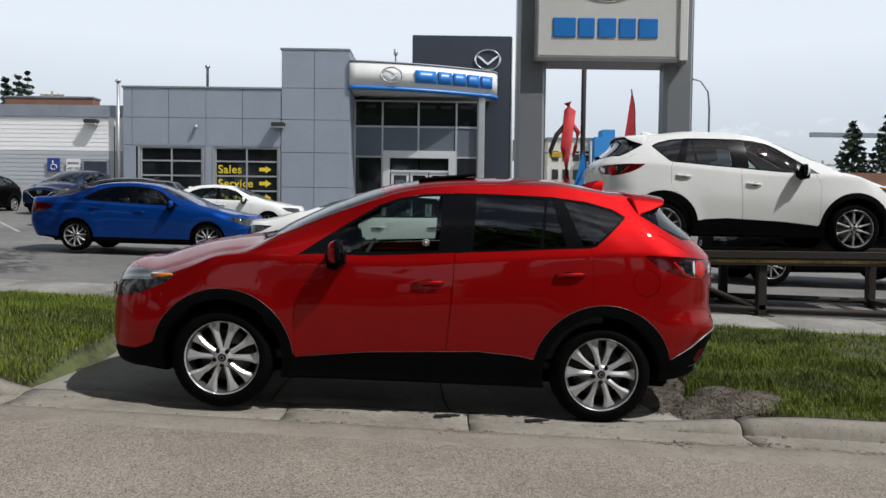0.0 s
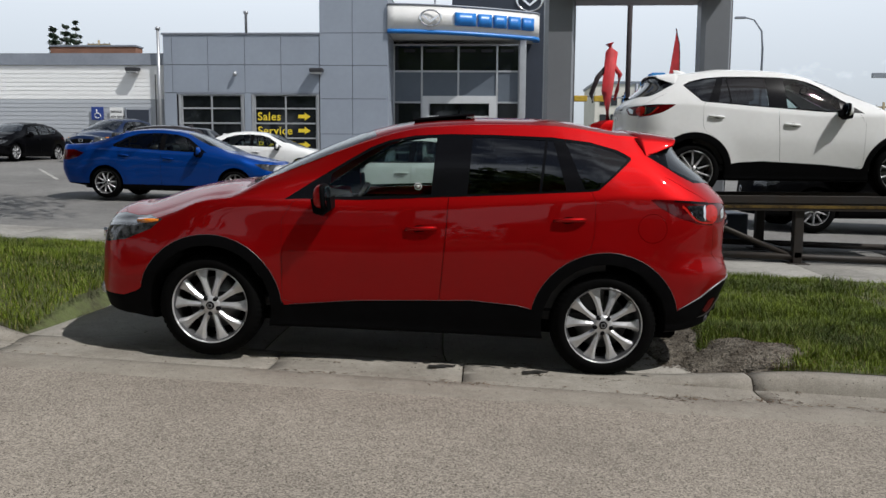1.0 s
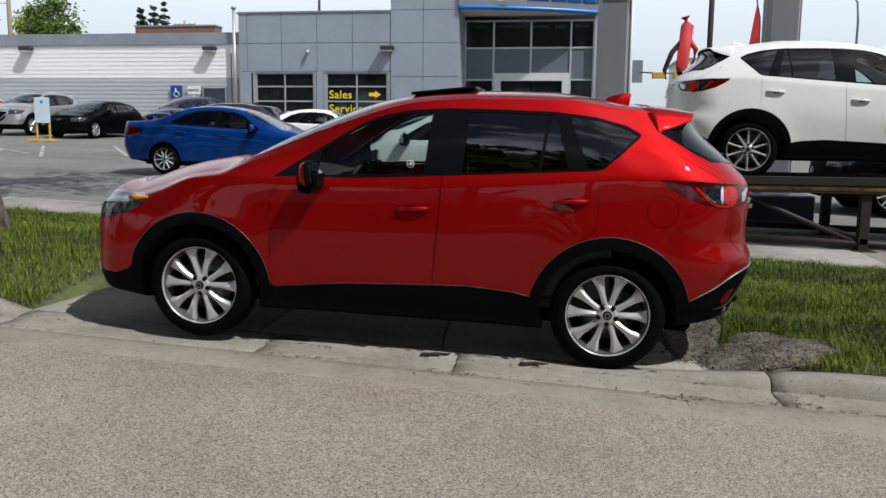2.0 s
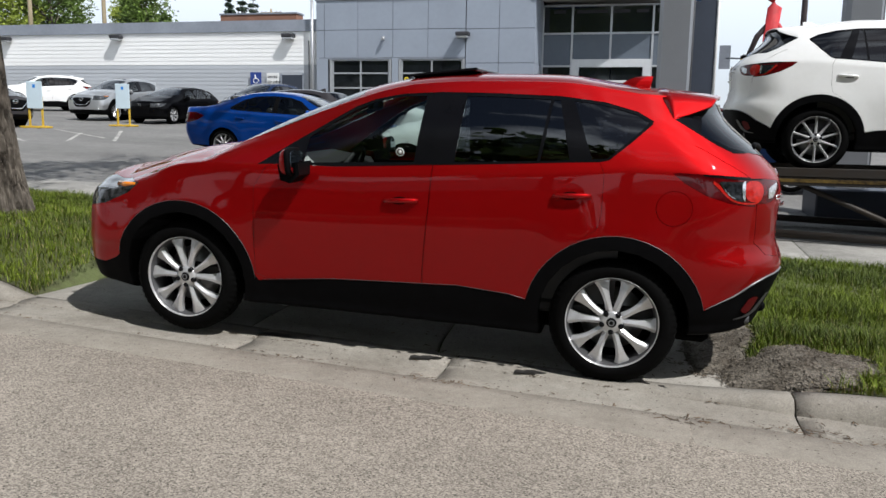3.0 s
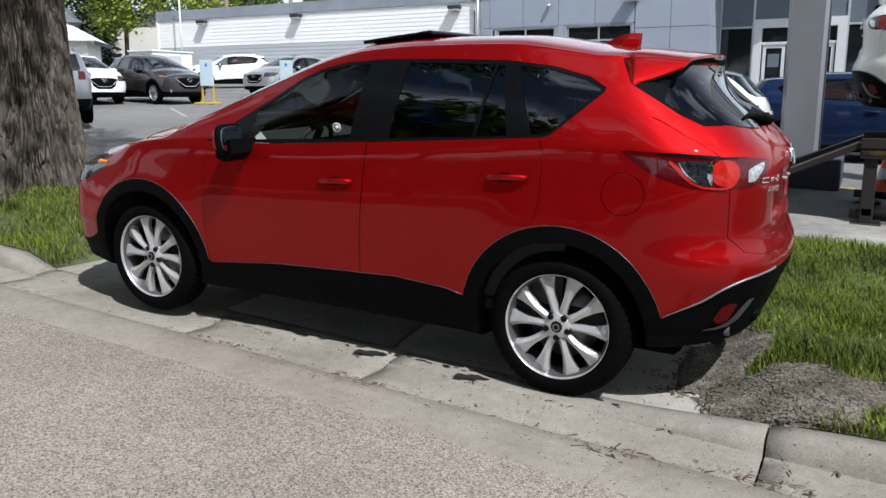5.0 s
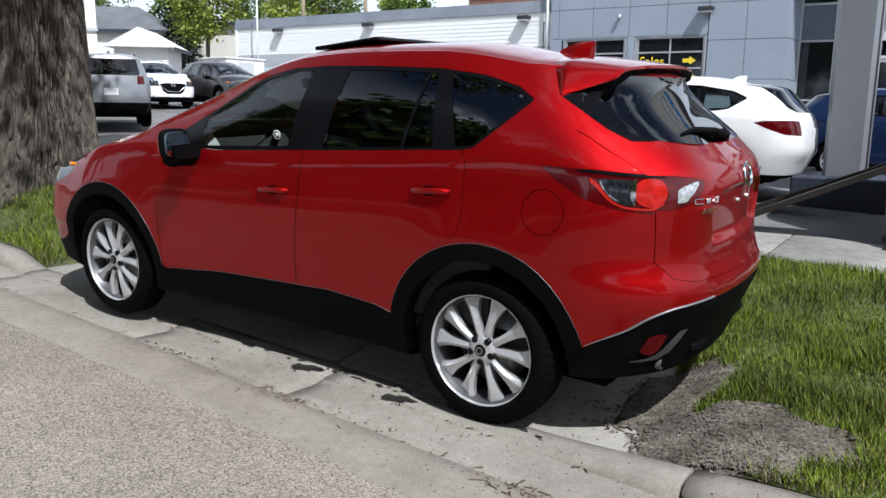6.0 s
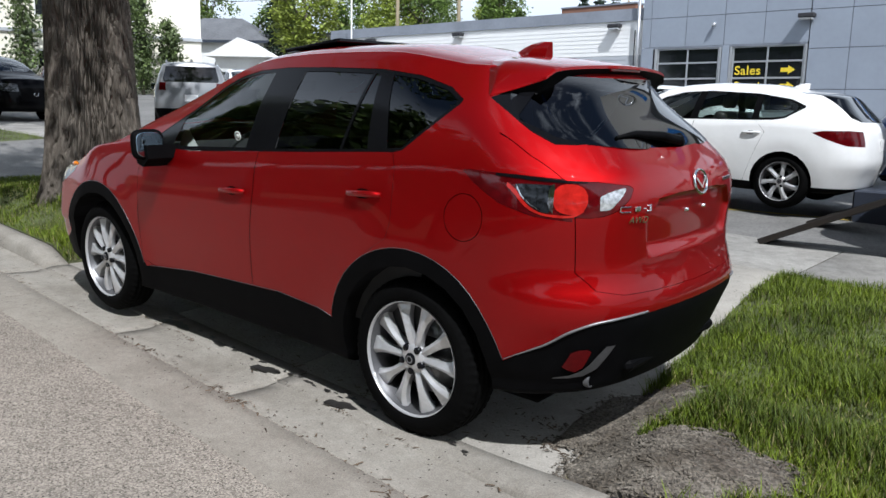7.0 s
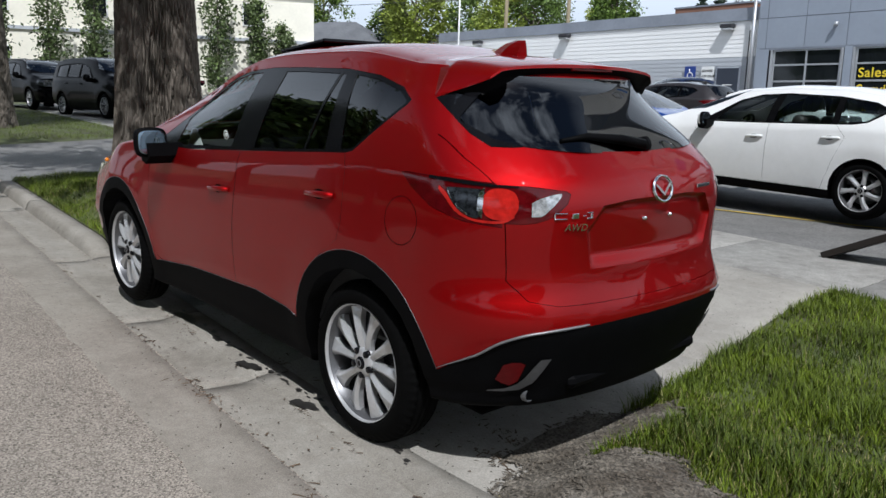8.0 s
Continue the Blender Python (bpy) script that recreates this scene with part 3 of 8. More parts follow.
    for f in (0.04, 0.2, 0.4, 0.6, 0.75):
        ring(pull(sf, f * (1 - rf / 0.75), zf, f * (1 - rf * 0.5 / 0.75)), front)
    for k in range(5):
        a = math.pi / 2 * (1 - k / 5)
        ring(pull(sf, 1 - rf * (1 - math.cos(a)) / 0.75, zf, 1 - 0.5 * rf * (1 - math.cos(a)) / 0.75), lambda y, z, a=a: front(y, z) + rf * (1 - math.sin(a)))
    n = s.get("stations", 90)
    for i in range(n + 1):
        x = x0 + (x1 - x0) * i / n
        wf, wr = 1 - smoothstep(x0, x0 + 0.75, x), smoothstep(x1 - s.get("reach", 0.85), x1, x)
        ring(section(x), lambda y, z, x=x, wf=wf, wr=wr: x + wf * (front(y, z) + rf - x0) + wr * (rear(y, z) - rr - x1))
    for k in range(1, 9):
        a = math.pi / 2 * k / 8
        ring(pull(sr, 1 - rr * (1 - math.cos(a)) / 0.8, zr, 1 - 0.22 * rr * (1 - math.cos(a)) / 0.8), lambda y, z, a=a: rear(y, z) - rr * (1 - math.sin(a)))
    for f in (0.92, 0.84, 0.76, 0.68, 0.6, 0.5, 0.4, 0.3, 0.2, 0.04):
        ring(pull(sr, f * (1 - rr / 0.8), zr, f * (1 - 0.22 * rr / 0.8)), rear)
    bm = bmesh.new()
    vs = [[bm.verts.new(p) for p in r] for r in rings]
    m = len(vs[0])
    for a, b in zip(vs, vs[1:]):
        for k in range(m):
            bm.faces.new((a[k], a[(k + 1) % m], b[(k + 1) % m], b[k]))
    bm.faces.new(vs[0])
    bm.faces.new(vs[-1])
    bmesh.ops.recalc_face_normals(bm, faces=bm.faces)
    me = mesh_of("shell", bm)
    for k in range(3):
        me.materials.append(None)
    return me


def boolean(me, cutter, op, solver="EXACT"):
    """The mesh cut by a closed cutter, whose faces keep their own material index."""
    a, b = new("cut_a", me), new("cut_b", cutter)
    md = a.modifiers.new("cut", "BOOLEAN")
    md.operation, md.solver, md.object = op, solver, b
    dg = bpy.context.evaluated_depsgraph_get()
    dg.update()
    res = bpy.data.meshes.new_from_object(a.evaluated_get(dg))
    bpy.data.objects.remove(a)
    bpy.data.objects.remove(b)
    return res


def cutter(pieces, idx=1, grow=0.0):
    """pieces: (outline, axis, a0, a1). grow widens each outline by about so many metres."""
    bm = bmesh.new()
    for poly, axis, a0, a1 in pieces:
        if grow:
            cx, cy = sum(p[0] for p in poly) / len(poly), sum(p[1] for p in poly) / len(poly)
            poly = [(x + grow * (x - cx) / max(0.05, math.hypot(x - cx, y - cy)), y + grow * (y - cy) / max(0.05, math.hypot(x - cx, y - cy))) for x, y in poly]
        add_prism(bm, poly, axis, a0, a1, idx)
    me = mesh_of("cutter", bm)
    for k in range(3):
        me.materials.append(None)
    return me


def skin(me, side=0, drop=(1,), inward=0.0, keep=None):
    """Only the outer skin of a cut mesh, on one side of the car or on both."""
    bm = bmesh.new()
    bm.from_mesh(me)
    dead = []
    for f in bm.faces:
        c = f.calc_center_median()
        if f.material_index in drop or (side < 0 and c.y > 0) or (side > 0 and c.y < 0) or (keep and not keep(c)):
            dead.append(f)
    bmesh.ops.delete(bm, geom=dead, context="FACES")
    for f in bm.faces:
        f.material_index, f.smooth = 0, True
    if inward:
        for v in bm.verts:
            v.co.y -= math.copysign(inward, v.co.y) if abs(v.co.y) > 0.4 else 0
    me = mesh_of("skin", bm)
    if SHELL and len(me.vertices):
        tree, shell_me = SHELL[0], SHELL[1]
        vn, out = shell_me.vertex_normals, []
        for v in me.vertices:
            co, nrm, idx, _ = tree.find_nearest(v.co)
            f = shell_me.polygons[idx]
            ws = poly_3d_calc([shell_me.vertices[k].co for k in f.vertices], co)
            n = Vector((0, 0, 0))
            for k, w in zip(f.vertices, ws):
                n += vn[k].vector * w
            out.append(n.normalized() if n.length > 0.1 else nrm)
        me.normals_split_custom_set_from_vertices(out)
    return me


def arc(cx, cz, r, a0, a1, n=14):
    return [(cx + r * math.cos(radians(a0 + (a1 - a0) * i / n)), cz + r * math.sin(radians(a0 + (a1 - a0) * i / n))) for i in range(n + 1)]


def thicken(ob, t=0.012):
    md = ob.modifiers.new("thick", "SOLIDIFY")
    md.thickness, md.offset = t, -1
    return ob


def wheel(parent, name, x, y, r, rim, style, side, turn=0.0, w=0.215):
    """A wheel with tyre, rim, spokes, cap and brake. side -1: the face looks to -y."""
    m = pose(x, y, r) @ (Matrix() if side < 0 else pose(0, 0, 0, 0, 0, 180)) @ pose(0, 0, 0, 0, turn, 0)
    hub = part(name, box(-0.03, 0.03, 0.02, w * 0.8, -0.03, 0.03), M["steel"], parent, m=m)
    h = w / 2
    prof = [(rim * 0.99, -h + 0.018), (rim * 1.03, -h + 0.004), (rim * 1.06, -h + 0.001), (rim + (r - rim) * 0.45, -h - 0.004), (r - 0.042, -h + 0.006), (r - 0.020, -h + 0.020), (r - 0.007, -h + 0.036)]
    groove = []
    for k in range(4):
        c = -h + 0.055 + k * (w - 0.11) / 3
        groove += [(r - 0.001, c - 0.006), (r - 0.008, c - 0.005), (r - 0.008, c + 0.005), (r - 0.001, c + 0.006)]
    prof += groove + [(a, -b) for a, b in reversed(prof)]
    tread = lathe(prof, 168)
    for v in tread.verts:
        far = math.hypot(v.co.x, v.co.z)
        if far > r - 0.022 and abs(v.co.y) > h * 0.45 and round(math.atan2(v.co.z, v.co.x) / (2 * math.pi / 168)) % 3 == 0:
            k = (far - 0.007) / far
            v.co.x, v.co.z = v.co.x * k, v.co.z * k
    part("tyre", tread, M["rubber"], hub)
    part("rim", lathe([(rim * 0.992, -h + 0.012), (rim, -h + 0.006), (rim * 0.992, -h + 0.007), (rim * 0.982, -h + 0.012), (rim * 0.976, -h + 0.022)], 56), M["alloy"], hub)
    part("rim_barrel", lathe([(rim * 0.976, -h + 0.022), (rim * 0.955, -h + 0.036), (rim * 0.91, -h + 0.06), (rim * 0.89, 0.02), (rim * 0.90, h - 0.02)], 48), M["alloy_dark"], hub)
    part("brake_disc", lathe([(0.06, 0.035), (rim * 0.70, 0.035), (rim * 0.70, 0.055), (0.06, 0.055)], 40), M["steel"], hub)
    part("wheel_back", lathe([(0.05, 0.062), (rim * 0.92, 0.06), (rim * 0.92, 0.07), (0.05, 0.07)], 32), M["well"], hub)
    bm = bmesh.new()
    if style == "twin":
        arms = [(72 * k + 90 + sg * 15.0, 72 * k + 90 + sg * 17.6, 0.040, 0.104) for k in range(5) for sg in (-1, 1)]
    elif style == "multi":
        arms = [(36 * k + 90, 36 * k + 90, 0.030, 0.030) for k in range(10)]
    else:
        arms = [(360 / 7 * k + 90, 360 / 7 * k + 97, 0.05, 0.075) for k in range(7)]
    for a0, a1, w0, w1 in arms:
        rows = []
        lean = (a1 > a0) - (a1 < a0)
        for i in range(7):
            t = i / 6
            rad = 0.052 + (rim * 0.988 - 0.052) * t
            a = radians(a0 + (a1 - a0) * t)
            ww = (w0 + (w1 - w0) * t ** 3.2 - 0.008 * math.sin(math.pi * t)) * 0.5
            yy = -h + 0.040 - 0.020 * math.sin(math.pi * (0.15 + 0.75 * t)) + 0.006 * t
            d, c = Vector((math.cos(a), 0, math.sin(a))), Vector((-math.sin(a), 0, math.cos(a)))
            o = d * rad
            rows.append([bm.verts.new(o + c * cc * ww + Vector((0, yy + dd, 0))) for cc, dd in ((-1, 0.040), (-1, 0.012), (-0.12 + lean * 0.45 * t, -0.001), (0.12 + lean * 0.45 * t, -0.001), (1, 0.012), (1, 0.040))])
        for p, q in zip(rows, rows[1:]):
            for i in range(5):
                bm.faces.new((p[i], p[i + 1], q[i + 1], q[i])).smooth = i == 2
    bmesh.ops.recalc_face_normals(bm, faces=bm.faces)
    part("spokes", bm, M["alloy"], hub)
    part("hub_plate", lathe([(0.001, -h + 0.018), (0.030, -h + 0.018), (0.050, -h + 0.022), (0.066, -h + 0.030), (0.070, -h + 0.052)], 30), M["alloy"], hub)
    cap = part("centre_cap", lathe([(0.001, -h + 0.010), (0.026, -h + 0.011), (0.030, -h + 0.020)], 24), M["gloss"], hub)
    part("cap_ring", lathe([(0.012, -h + 0.0085), (0.015, -h + 0.0070), (0.018, -h + 0.0085)], 20), M["satin"], hub)
    for k in range(5):
        a = radians(72 * k + 90 + 36 + 36 * (style != "twin"))
        part("wheel_nut", lathe([(0.001, -h + 0.016), (0.015, -h + 0.016), (0.018, -h + 0.036)], 8), M["gloss"], hub, m=pose(0.056 * math.cos(a), 0, 0.056 * math.sin(a)))
    return hub


def squircle(r, n=32):
    """A flat rounded plate, domed a little, facing +z."""
    bm = bmesh.new()
    rings = []
    for q, z in ((1.0, -0.03), (1.0, 0.0), (0.93, 0.015), (0.5, 0.03)):
        ring = []
        for k in range(n):
            a = 2 * math.pi * k / n
            c, s = math.cos(a), math.sin(a)
            ring.append(bm.verts.new((r * q * math.copysign(abs(c) ** 0.55, c), r * q * math.copysign(abs(s) ** 0.55, s), z)))
        rings.append(ring)
    for a, b in zip(rings, rings[1:]):
        for k in range(n):
            bm.faces.new((a[k], a[(k + 1) % n], b[(k + 1) % n], b[k])).smooth = True
    bm.faces.new(rings[-1])
    bm.faces.new(list(reversed(rings[0])))
    return bm


def seat(parent, x, y, dz=0.0):
    bm = add_box(bmesh.new(), x - 0.28, x + 0.24, y - 0.25, y + 0.25, 0.50, 0.68, 0.06, seg=3)
    s = part("car_seat", bm, M["seat"], parent, m=pose(0, 0, dz))
    part("seat_back", box(-0.08, 0.08, -0.24, 0.24, 0, 0.66, 0.06, pose(x + 0.26, y, 0.62, 0, 16, 0), 3), M["seat"], s)
    part("headrest", box(-0.055, 0.055, -0.13, 0.13, 0, 0.19, 0.045, pose(x + 0.44, y, 1.30, 0, 12, 0), 3), M["seat"], s)


def build_car(s, thing):
    """Cuts the shell into its panels and hangs the rest on it. s: the car's numbers."""
    base, R = s["base"], s["wheel_r"]
    body = shell(s)
    bb = bmesh.new()
    bb.from_mesh(body)
    bvh = BVHTree.FromBMesh(bb)
    bb.free()
    SHELL[:] = [bvh, body]
    whole = body

    def side_y(x, z, sg=-1):
        hit = bvh.ray_cast(Vector((x, sg * 3, z)), Vector((0, -sg, 0)))[0]
        return hit.y if hit else sg * 0.8

    def rear_x(y, z):
        hit = bvh.ray_cast(Vector((9, y, z)), Vector((-1, 0, 0)))[0]
        return hit.x if hit else s["x1"]

    def front_x(y, z):
        hit = bvh.ray_cast(Vector((-9, y, z)), Vector((1, 0, 0)))[0]
        return hit.x if hit else s["x0"]

    def top_z(x, y):
        hit = bvh.ray_cast(Vector((x, y, 9)), Vector((0, 0, -1)))[0]
        return hit.z if hit else 1.0

    def corner(deg, z, sg=-1, off=0.0025):
        a = radians(deg)
        d = Vector((math.cos(a), sg * math.sin(a), 0))
        hit, nrm, *_ = bvh.ray_cast(Vector((3.20, sg * 0.45, z)) + d * 3, -d)
        return hit + nrm * off

    CORNER[:] = [corner]
    pm = s["paint"]
    wells = [(arc(c, R, s["arch"], 0, 345, 23), "y", sg * 0.52, sg * 1.4) for c in (0, base) for sg in (-1, 1)]
    body = boolean(body, cutter(wells, 2), "DIFFERENCE")

    def both(poly, y0=0.3):
        return [(poly, "y", -1.5, -y0), (poly, "y", y0, 1.5)]

    # glass and its dark surround
    panes = s["panes"]
    hollow = body
    for nm, poly, mat in panes:
        g = boolean(body, cutter(both(poly)), "INTERSECT")
        for sg in (-1, 1):
            ob = part(nm, skin(g, sg, inward=0.006), M[mat], thing)
            ob.visible_shadow = mat == "privacy"
    hollow = boolean(body, cutter([p for _, poly, _ in panes for p in both(poly)]), "DIFFERENCE")
    tr = boolean(hollow, cutter(both(s["dlo"])), "INTERSECT")
    for sg in (-1, 1):
        part("window_surround", skin(tr, sg, inward=0.002), M[s.get("trim", "plastic")], thing)
    body = boolean(body, cutter(both(s["dlo"]), grow=0.001), "DIFFERENCE")

    # panels: name, pieces, material, whether the two sides are apart
    for nm, pieces, mat, apart, gap in s["panels"]:
        for jog, solver in ((0.0, "EXACT"), (0.0013, "EXACT"), (-0.0017, "EXACT"), (0.0031, "EXACT"), (-0.0037, "EXACT"), (0.0005, "FAST"), (0.0023, "FAST"), (-0.0027, "FAST")):
            moved = [([(p[0] + jog, p[1] + 0.6 * jog) for p in poly], axis, a0, a1) for poly, axis, a0, a1 in pieces]
            cut, rest = boolean(body, cutter(moved), "INTERSECT", solver), boolean(body, cutter(moved, grow=gap), "DIFFERENCE", solver)
            if len(rest.polygons) > 0.4 * len(body.polygons) and len(cut.polygons):
                break
        else:
            continue
        body = rest
        if mat == "none":
            continue
        mt = pm if mat == "paint" else M[mat]
        for sg in ((-1, 1) if apart else (0,)):
            sk = skin(cut, sg)
            if len(sk.polygons):
                ob = part(nm, sk, mt, thing)
                if mat in ("clear", "screen_glass"):
                    ob.visible_shadow = False
    part("body", skin(body, 0, drop=(1, 2)), pm, thing)
    SHELL.clear()
    for sg in (-1, 1):
        for end in (0, 1):
            well = skin(body, sg, drop=(0, 1), keep=lambda c, e=end: (c.x > base / 2) == bool(e))
            if len(well.polygons):
                part("wheel_housing", well, M["well"], thing)

    # chassis and cabin
    part("underbody", box(-0.55, base + 0.55, -0.62, 0.62, s["floor"] + 0.02, s["floor"] + 0.16, 0.03), M["well"], thing)
    part("cabin_floor", box(-0.1, s["cab1"], -0.74, 0.74, 0.36, 0.44, 0.02), M["cabin"], thing)
    bz = s["belt_mid"]
    part("dashboard", prism([(0.25, 0.55), (0.62, 0.6), (0.80, bz - 0.20), (0.72, bz - 0.04), (0.40, bz + 0.0), (0.28, bz - 0.02)], "y", -0.72, 0.72), M["cabin"], thing)
    for sg in (-1, 1):
        part("door_card", prism([(0.45, 0.45), (s["cab1"] - 0.3, 0.45), (s["cab1"] - 0.3, bz + 0.0), (0.5, bz - 0.07)], "y", sg * 0.775, sg * 0.74), M["cabin"], thing)
    for x, y in ((1.42, -0.37), (1.42, 0.37), (2.28, -0.37), (2.28, 0.37)):
        seat(thing, x - s.get("seat_shift", 0), y, s["belt_mid"] - 1.13)
    st = part("steering_wheel", lathe([(0.165, -0.014), (0.178, -0.014), (0.19, 0), (0.178, 0.014), (0.165, 0.014), (0.155, 0)], 28, "z"), M["cabin"], thing, m=pose(0.93, -0.37, bz - 0.06, 0, -62, 0))
    part("wheel_boss", box(-0.15, 0.15, -0.03, 0.03, -0.012, 0.012, 0.008), M["cabin"], st)
    part("rear_view_mirror", box(-0.02, 0.02, -0.12, 0.12, -0.03, 0.03, 0.012), M["cabin"], thing, m=pose(s["mirror_in"][0], 0, s["mirror_in"][1]))

    # wheels
    for c, nm in ((0, "front_wheel"), (base, "rear_wheel")):
        for sg in (-1, 1):
            wheel(thing, nm, c, sg * s["track"], R, s["rim"], s["style"], sg, s.get("turn", 0) + (11 if c and not s["hero"] else 0))

    # door mirrors
    mx, mz = s["mirror"]
    for sg in (-1, 1):
        y0 = side_y(mx, mz - 0.04, sg)
        bm = bmesh.new()
        bmesh.ops.create_uvsphere(bm, u_segments=20, v_segments=12, radius=1.0)
        for v in bm.verts:
            x, y, z = v.co
            k = 1.0 if x < 0 else 0.25
            v.co = Vector((math.copysign(abs(x) ** 0.7, x) * 0.062 * k, math.copysign(abs(y) ** 0.62, y) * 0.088, math.copysign(abs(z) ** 0.62, z) * 0.081 * (1 - 0.12 * y * sg)))
        for f in bm.faces:
            f.smooth = True
        mir = part("door_mirror", bm, pm, thing, m=pose(mx, y0 + sg * 0.145, mz))
        part("mirror_pane", squircle(1.0), M["mirror"], mir, "convex mirror pane", pose(0.014, 0, 0.0, 0, 84, sg * 4) @ pose(0, 0, 0.018) @ Matrix.Diagonal((0.068, 0.080, 0.03, 1)))
        part("mirror_rim", squircle(1.0), M["plastic"], mir, m=pose(0.014, 0, 0.0, 0, 84, sg * 4) @ Matrix.Diagonal((0.086, 0.097, 0.5, 1)))
        part("mirror_base", prism([(-0.08, -0.02), (0.05, 0.0), (0.06, -0.075), (0.0, -0.125), (-0.06, -0.11)], "y", sg * 0.03, sg * -0.175), M["plastic"], mir)

    # handles
    for hx, hz in s["handles"]:
        for sg in (-1, 1):
            y0 = side_y(hx, hz, sg)
            sl = s.get("handle_tilt", 4)
            h = part("door_handle", tube([(-0.105, sg * 0.002, 0), (-0.085, sg * 0.018, 0.003), (0.0, sg * 0.024, 0.004), (0.075, sg * 0.020, 0.003), (0.105, sg * 0.002, 0)], [0.010, 0.014, 0.015, 0.015, 0.011], 10), pm, thing, m=pose(hx, y0, hz, 0, -sl, 0))
            cup = bmesh.new()
            add_lathe(cup, [(0.001, 0), (0.8, 0.0), (1, 0.15)], 20)
            part("handle_cup", cup, M["well"] if s["hero"] else M["plastic"], h, m=pose(-0.01, sg * 0.003, 0.0) @ Matrix.Diagonal((0.055, 0.012 * -sg, 0.024, 1)))

    part("antenna_fin", prism_fin(), pm, thing, m=pose(s["fin"][0], 0, top_z(s["fin"][0], 0) - 0.012))
    return side_y, rear_x, front_x, top_z


def prism_fin():
    """A shark-fin aerial, swept back."""
    bm = bmesh.new()
    rows = []
    for z, a, b, w in ((0, -0.130, 0.078, 0.045), (0.024, -0.100, 0.082, 0.038), (0.046, -0.066, 0.085, 0.029), (0.064, -0.024, 0.088, 0.019), (0.077, 0.034, 0.090, 0.009)):
        rows.append([bm.verts.new((x, y, z)) for x, y in ((a, 0), ((a + b) / 2, -w), (b, -w * 0.8), (b, w * 0.8), ((a + b) / 2, w))])
    for p, q in zip(rows, rows[1:]):
        for i in range(5):
            bm.faces.new((p[i], p[(i + 1) % 5], q[(i + 1) % 5], q[i]))
    bm.faces.new(rows[-1])
    bmesh.ops.recalc_face_normals(bm, faces=bm.faces)
    return bm


def both_sides(poly, y0=0.3, y1=1.5):
    return [(poly, "y", -y1, -y0), (poly, "y", y0, y1)]


def mirrored(poly):
    return poly, [(-y, z) for y, z in reversed(poly)]


AR = 0.425
